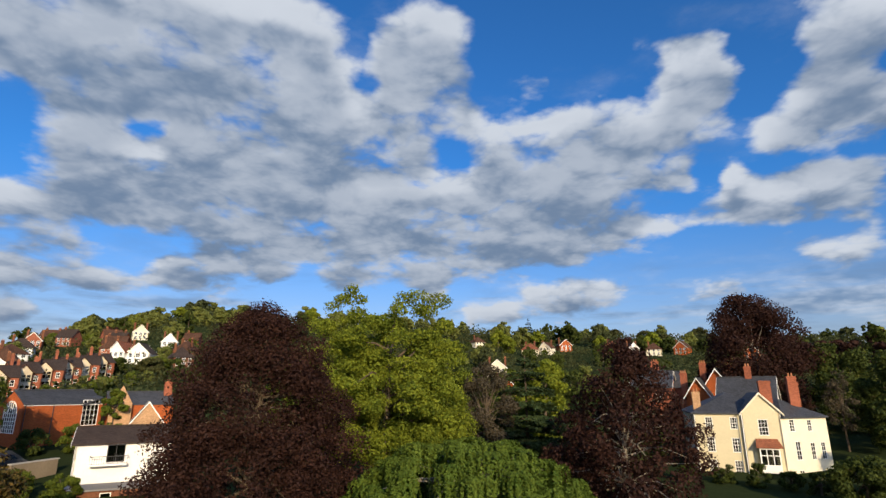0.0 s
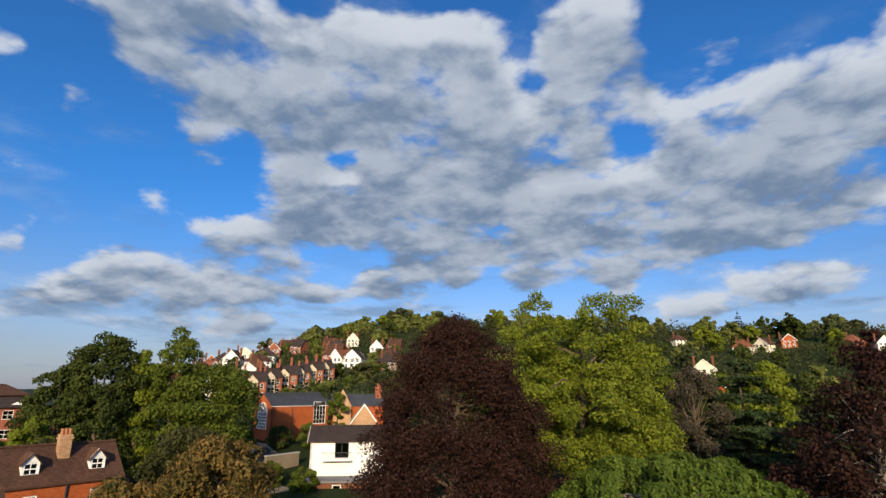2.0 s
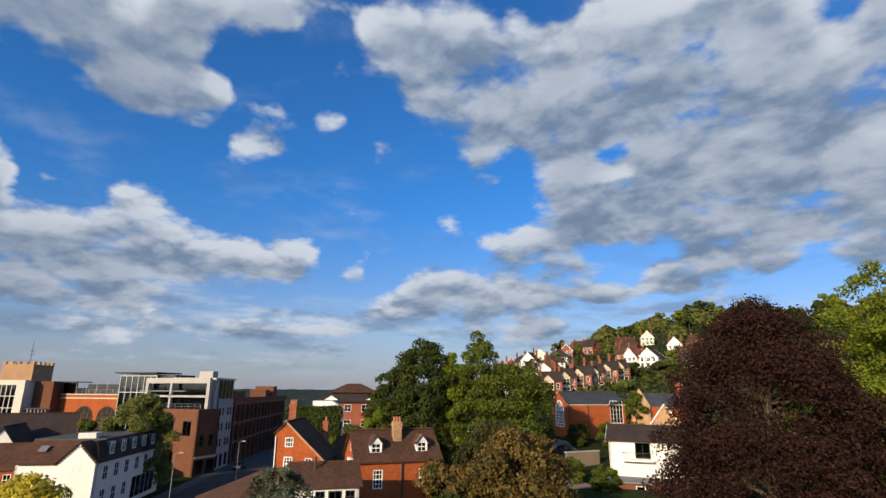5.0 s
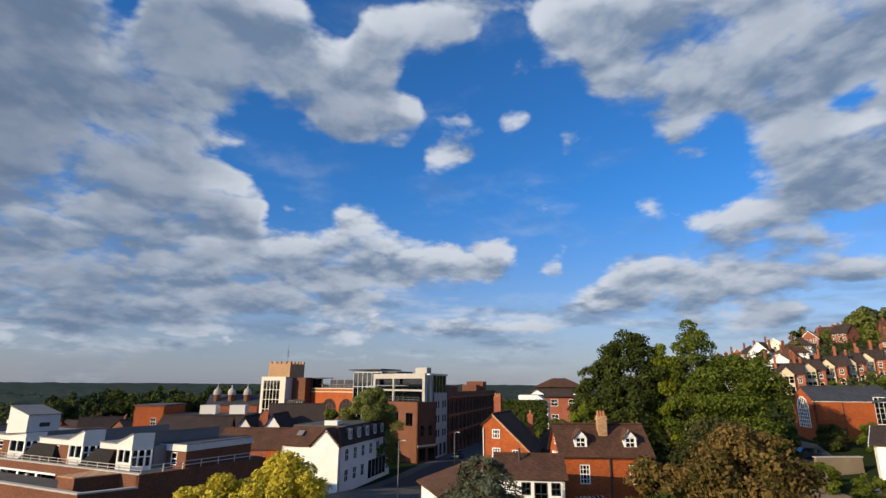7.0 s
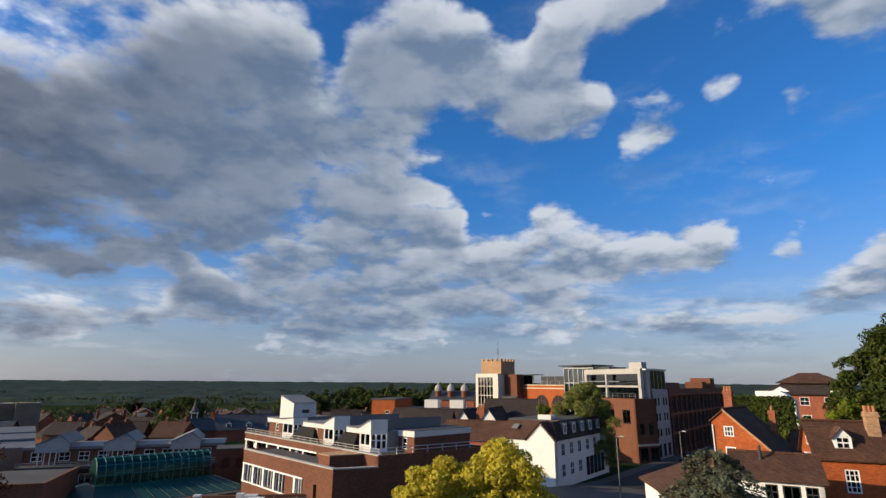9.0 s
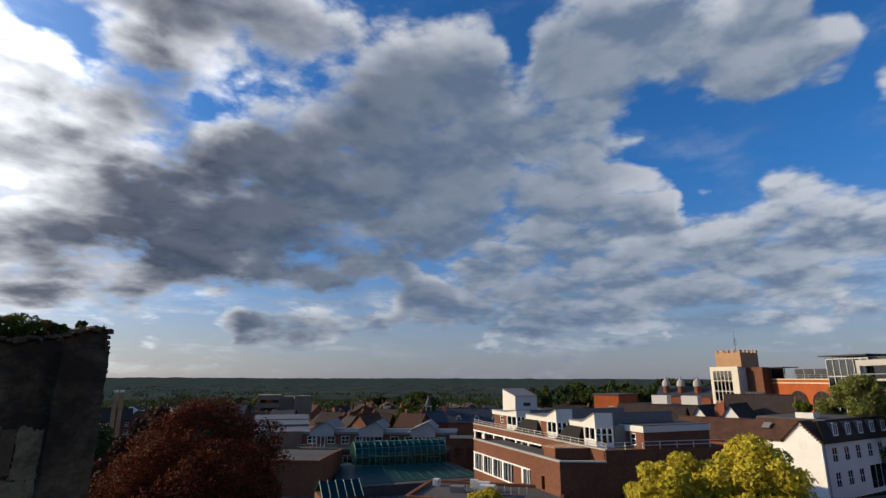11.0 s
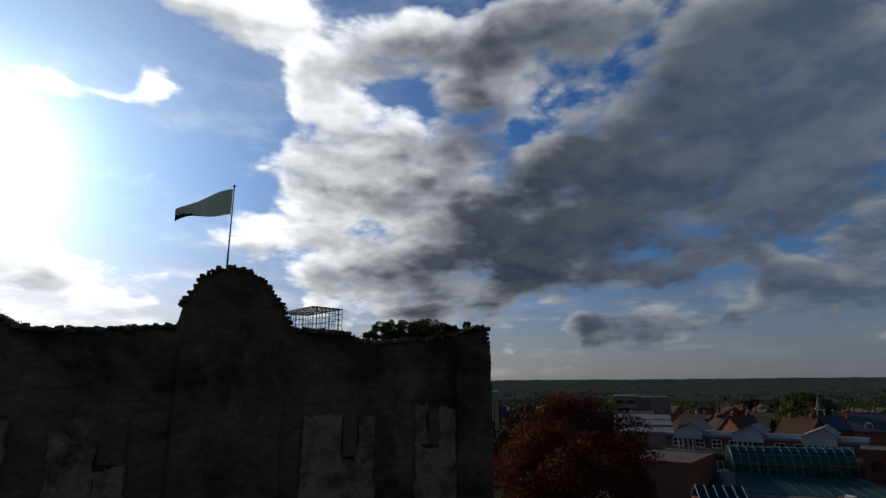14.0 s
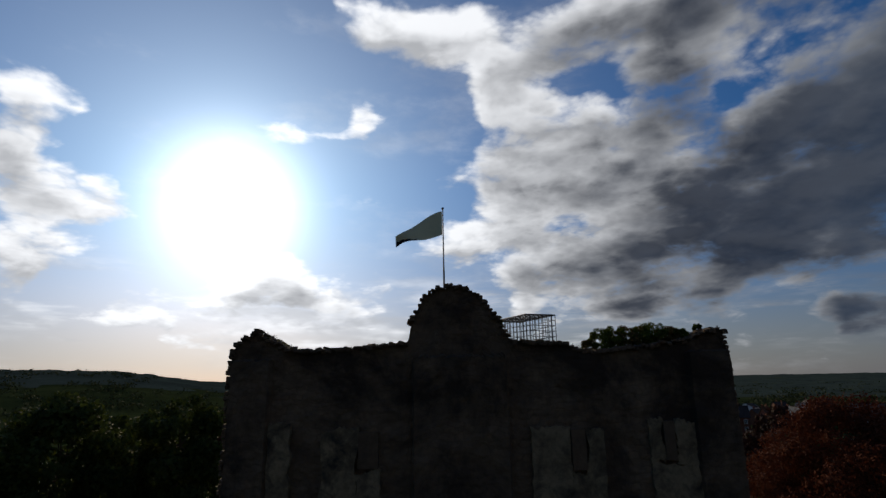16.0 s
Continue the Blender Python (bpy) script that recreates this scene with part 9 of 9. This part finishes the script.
def far_canopy():
    """Unbroken woodland roof over the far plain and its ridges, distance haze painted into its colour."""
    az0, az1, n = 52.0, 226.0, 620
    radii = [620 * 1.05 ** i for i in range(42)]
    verts, faces = [], []
    for r in radii:
        for i in range(n):
            p = heading(az0 + (az1 - az0) * i / (n - 1)) * r
            k = min(1.0, (r - 600) / 500)
            lump = 4.5 * noise.noise((p.x * 0.011, p.y * 0.011, 1.0)) + 3.0 * noise.noise((p.x * 0.04, p.y * 0.04, 2.0))
            verts.append((p.x, p.y, land(p.x, p.y) - 2.0 + (6.5 + lump) * k))
    for j in range(len(radii) - 1):
        for i in range(n - 1):
            q = j * n + i
            faces.append((q, q + n, q + n + 1, q + 1))
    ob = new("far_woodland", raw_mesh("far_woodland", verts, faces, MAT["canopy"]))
    for poly in ob.data.polygons:
        poly.use_smooth = True
    tagged(ob, "dark woodland covering the distant plain, tinted blue-green for haze", "woods", kind="stuff")


for i, (x, y, z) in enumerate(((-241.9, -60.8, 10.8), (-248.0, -56.7, 12.8), (-239.6, -48.1, 11.9), (-255.8, -43.3, 12.3), (-237.1, -33.6, 11.1), (-247.9, -28.4, 12.5), (-243.6, -21.3, 14.0), (-249.0, -15.6, 15.6), (-254.3, -9.9, 13.6), (-244.5, -3.7, 12.2), (-286.2, -87.9, 8.4), (-182.8, -101.8, 9.2))):
    tree("town_tree", x, y, z - land(x, y), 6.5 + i % 3, LEAF["conifer"] if i % 3 == 0 else LEAF["deep"], "dark broad tree among the town roofs", 5000, 0.5, 0.1, 60, 300 + i, group="trees of the town", ragged=0.35, clump=0.26)
for i, (az, r, hgt) in enumerate(((138, 96, 9), (142, 104, 10), (146, 98, 9), (149, 110, 10), (144, 122, 11), (139, 118, 10))):
    p = heading(az) * r
    tree("town_tree", p.x, p.y, hgt, 5.5, LEAF["conifer"] if i % 2 else LEAF["copper"], "dark broad tree among the town roofs", 5000, 0.35, 0.05, 60, 330 + i, group="trees of the town", ragged=0.35, clump=0.26)
distant_woods()
far_canopy()
# ---- the castle keep ----
KA, KB = (5.4, -16.6), (-9.4, -14.7)
KEEP = frame_of(KA, KB, 0)
KW = span(KA, KB)


def keep_top(u):
    """Height of the ruined wall head along the near face."""
    pts = ((0.0, 14.35), (0.25, 14.6), (0.73, 14.95), (1.1, 14.7), (1.5, 14.46), (2.1, 14.3), (3.4, 14.33), (4.9, 14.43), (5.45, 14.5), (5.52, 15.1), (5.76, 15.6), (6.0, 15.95), (6.4, 16.14), (6.85, 16.24), (7.3, 16.12),
           (7.72, 15.82), (8.0, 15.4), (8.32, 14.95), (8.62, 14.47), (9.6, 14.42), (10.3, 14.35), (10.7, 14.16), (11.0, 14.12), (13.0, 14.28), (14.0, 14.42), (14.4, 14.68), (15.2, 14.74))
    for (a, za), (b, zb) in zip(pts, pts[1:]):
        if u <= b:
            return za + (zb - za) * (max(u, a) - a) / (b - a)
    return pts[-1][1]


def keep():
    k = thing("castle_keep", KEEP, "ruined square castle keep of dark weathered rubble stone", "castle")
    base, thick = land(-2, -22) - 1.5, 2.2
    # near wall as a rough surface, cut to the ruined head
    nu, nz = 180, 120
    verts, faces = [], []
    for i in range(nu + 1):
        u = KW * i / nu
        top = keep_top(u) - 0.12 + 0.05 * noise.noise((u * 3, 0, 0))
        for j in range(nz + 1):
            z = base + (top - base) * (j / nz) ** 0.8
            d = 0.06 * noise.noise((u * 2.2, z * 2.6, 1.0)) + 0.09 * noise.noise((u * 0.7, z * 0.5, 7.0)) + 0.03 * noise.noise((u * 6, z * 8, 4.0))
            for lo, hi, out in ((13.75, 15.0, -0.28), (5.6, 8.4, -0.22), (0.0, 1.3, -0.25)):
                if lo < u < hi and z < 14.0:
                    d += out
            verts.append((u, d, z))
    for i in range(nu):
        for j in range(nz):
            a = i * (nz + 1) + j
            faces.append((a, a + nz + 1, a + nz + 2, a + 1))
    part("near_wall", raw_mesh("near_wall", verts, faces, MAT["rubble"]), None, k)
    # the mass behind it and the other walls
    bm = bmesh.new()
    n = 60
    head = [(KW * i / n, keep_top(KW * i / n) - 0.16) for i in range(n + 1)]
    out = [(u, 0.1, z) for u, z in head]
    prism(bm, [(0, 0.1, base), *out, (KW, 0.1, base)], (0, 0, 0), (0, thick, 0))
    part("wall_core", fixed(bm), MAT["rubble"], k)
    for y0, y1, x0, x1, z1, s in ((thick, 14.0, 0.0, 2.0, 13.9, 3), (thick, 14.0, KW - 2.0, KW, 13.9, 4), (14.0, 16.0, 0.0, KW, 13.6, 5)):
        bm = bmesh.new()
        box(bm, x0, x1, y0, y1, base, z1)
        part("wall_core", fixed(bm), MAT["rubble"], k)
    bm = bmesh.new()
    box(bm, 1.5, KW - 1.5, 1.8, 14.5, base, 11.0)
    part("inner_floor", fixed(bm), MAT["stone"], k)
    # patches of old pale plaster between the pilasters
    rnd, lay = random.Random(4), 0.12
    for u0, u1, z0, z1 in ((12.4, 12.78, 10.9, 12.08), (13.14, 13.74, 10.9, 12.06), (12.4, 13.74, 8.8, 10.9), (9.0, 10.14, 8.9, 11.87), (10.6, 11.12, 9.1, 11.84), (10.14, 10.6, 8.9, 10.7), (2.92, 3.96, 8.9, 11.9), (3.96, 4.62, 8.9, 10.8), (1.32, 1.98, 8.9, 12.12)):
        lay += 0.006
        bm = bmesh.new()
        out = []
        steps = 14
        for side in range(4):
            for i in range(steps):
                t = i / steps
                u, z = ((u0 + (u1 - u0) * t, z0), (u1, z0 + (z1 - z0) * t), (u1 - (u1 - u0) * t, z1), (u0, z1 - (z1 - z0) * t))[side]
                wob = noise.noise((u * 2.1, z * 2.1, lay * 40))
                out.append((u + 0.09 * wob + rnd.uniform(-0.03, 0.03), -lay, z + 0.16 * wob + rnd.uniform(-0.05, 0.05)))
        prism(bm, out, (0, 0, 0), (0, 0.2, 0))
        part("plaster_patch", fixed(bm), MAT["plaster"], k, "pale old plaster patch")
    # two blocked window recesses
    for u, z, ww, hh in ((12.96, 10.98, 0.3, 1.05), (10.37, 10.75, 0.4, 1.1), (4.3, 10.86, 0.58, 1.0)):
        bm = bmesh.new()
        box(bm, u - ww / 2, u + ww / 2, -0.2, 0.1, z, z + hh)
        part("window_recess", fixed(bm), MAT["stone"], k)
    return k


KEEP_OB = keep()


def flag_and_pole():
    p = thing("flagpole", KEEP @ pose(6.55, 1.1, 15.9), "slender white flagpole on the ruined wall head", "flagpole")
    bm = bmesh.new()
    tube(bm, (0, 0, -0.2), (0, 0, 1.0), 0.035, 0.03, 8)
    tube(bm, (0, 0, 1.0), (0, 0, 3.15), 0.025, 0.018, 8)
    part("pole", fixed(bm), MAT["dark_metal"], p)
    bm = bmesh.new()
    bmesh.ops.create_icosphere(bm, subdivisions=2, radius=0.05, matrix=Matrix.Translation((0, 0, 3.18)))
    part("finial", bm, MAT["metal"], p)
    n, m = 22, 10
    verts, faces = [], []
    for i in range(n + 1):
        t = i / n
        for j in range(m + 1):
            s = j / m
            x = -0.03 - 1.6 * t
            y = 0.13 * math.sin(5.5 * t + 1.2 * s) * t ** 0.6
            z = 3.08 - 0.9 * s * (1 - 0.62 * t) - 0.62 * t - 0.3 * t * t + 0.05 * math.sin(7 * t + 2 * s)
            verts.append((x, y, z))
    for i in range(n):
        for j in range(m):
            a = i * (m + 1) + j
            faces.append((a, a + 1, a + m + 2, a + m + 1))
    f = part("flag", raw_mesh("flag", verts, faces, MAT["flag"]), None, p, "pale yellow flag with a dark corner, blowing")
    f.data.materials.append(MAT["dark"])
    for poly in f.data.polygons:
        poly.use_smooth = True
        i, j = divmod(poly.index, m)
        if i > n * 0.45 and j > m * (1.25 - 0.7 * i / n):
            poly.material_index = 1


def lattice():
    """Open steel framework over the keep's roof."""
    s = thing("steel_lattice", pose(-5.42, -22.71, 11.0, 0, 0, -163.1), "open lattice of thin steel bars above the keep", "steel frame")
    lx, ly, hz = 1.55, 3.1, 5.12
    def bar(a, b, r):
        bm = bmesh.new()
        tube(bm, a, b, r, r, 5)
        part("bar", fixed(bm), MAT["dark_metal"], s)
    for i in range(8):
        x = lx * i / 7
        for y in (0, ly):
            bar((x, y, 0), (x, y, hz), 0.016)
        bar((x, 0, hz), (x, ly, hz), 0.016)
    for i in range(1, 11):
        y = ly * i / 11
        for x in (0, lx):
            bar((x, y, 0), (x, y, hz), 0.016)
        bar((0, y, hz), (lx, y, hz), 0.016)
    for k in range(9, 22):
        z = hz * k / 21
        r = 0.028 if k == 21 else 0.013
        for y in (0, ly):
            bar((0, y, z), (lx, y, z), r)
        for x in (0, lx):
            bar((x, 0, z), (x, ly, z), r)


flag_and_pole()
lattice()


def wall_growth():
    """Bushes rooted in the wall head."""
    for i, (u, y, r, h) in enumerate(((11.1, 0.8, 0.36, 0.38), (11.5, 0.8, 0.48, 0.62), (11.95, 0.9, 0.48, 0.66), (12.35, 0.8, 0.55, 0.72), (12.8, 0.8, 0.5, 0.58), (13.2, 0.9, 0.55, 0.64), (13.65, 1.0, 0.45, 0.5), (14.0, 0.9, 0.35, 0.36), (14.45, 0.6, 0.16, 0.26), (8.3, 0.4, 0.12, 0.3))):
        p = KEEP @ Vector((u, y, keep_top(u) - 0.12))
        tree("wall_bush", p.x, p.y, h * 1.25, r, LEAF["mid"] if i % 3 else LEAF["rust"], "small bush growing on the ruined wall head", 4200, 0.027, 0.0, 40, 120 + i, z=p.z, group="bushes on the keep", category="bush", r0=0.02, limbs=6)
    rng = np.random.default_rng(6)
    n = 2600
    u = rng.uniform(0.2, KW, n)
    z = np.array([keep_top(v) for v in u]) - 0.1
    keepers = (u < 5.3) | (u > 8.7)
    u, z = u[keepers], z[keepers]
    pts = np.stack([u, rng.uniform(0.0, 1.6, len(u)), z + rng.uniform(0.0, 0.14, len(u)) * rng.random(len(u))], 1)
    nrm = rng.normal(size=pts.shape)
    nrm[:, 2] *= 0.3
    ob = new("wall_grass", leaf_cloud("wall_grass", pts, nrm, 0.05, LEAF["olive"], rng, 0.3))
    ob.matrix_world = KEEP
    tagged(ob, "tufts of grass along the wall head", "grass", kind="stuff")


wall_growth()
# ---- loose stones of the keep ----
def head_stones():
    """Uneven stones along the broken wall head, each a piece of its own."""
    rnd = random.Random(2)
    kinds = []
    for s in range(8):
        bm = bmesh.new()
        box(bm, -0.5, 0.5, -0.5, 0.5, -0.5, 0.5)
        bmesh.ops.bevel(bm, geom=list(bm.edges), offset=0.14, segments=1, affect="EDGES")
        for v in bm.verts:
            v.co += Vector([rnd.uniform(-0.09, 0.09) for _ in range(3)])
        kinds.append(mesh_of("stone", fixed(bm), MAT["stone"]))
    u = 0.05
    while u < KW - 0.05:
        steep = 5.4 < u < 5.9 or 7.5 < u < 8.7 or u < 0.7 or u > 14.85
        step = rnd.uniform(0.07, 0.11) if steep else rnd.uniform(0.1, 0.17)
        for y in (0.02, 0.42):
            st = new("stone", rnd.choice(kinds))
            st.parent = KEEP_OB
            st.location = (u, y + rnd.uniform(-0.05, 0.05), keep_top(u) - rnd.uniform(0.04, 0.12))
            st.rotation_euler = [rnd.uniform(-0.25, 0.25) for _ in range(3)]
            st.scale = (rnd.uniform(0.1, 0.23), rnd.uniform(0.2, 0.4), rnd.uniform(0.07, 0.15))
        u += step
    for edge in (0.0, KW):
        z = 8.0
        while z < keep_top(edge) - 0.1:
            st = new("stone", rnd.choice(kinds))
            st.parent = KEEP_OB
            st.location = (edge + rnd.uniform(-0.03, 0.03), 0.1, z)
            st.rotation_euler = [rnd.uniform(-0.1, 0.1) for _ in range(3)]
            st.scale = (rnd.uniform(0.12, 0.2), 0.5, rnd.uniform(0.11, 0.17))
            z += rnd.uniform(0.12, 0.18)


head_stones()
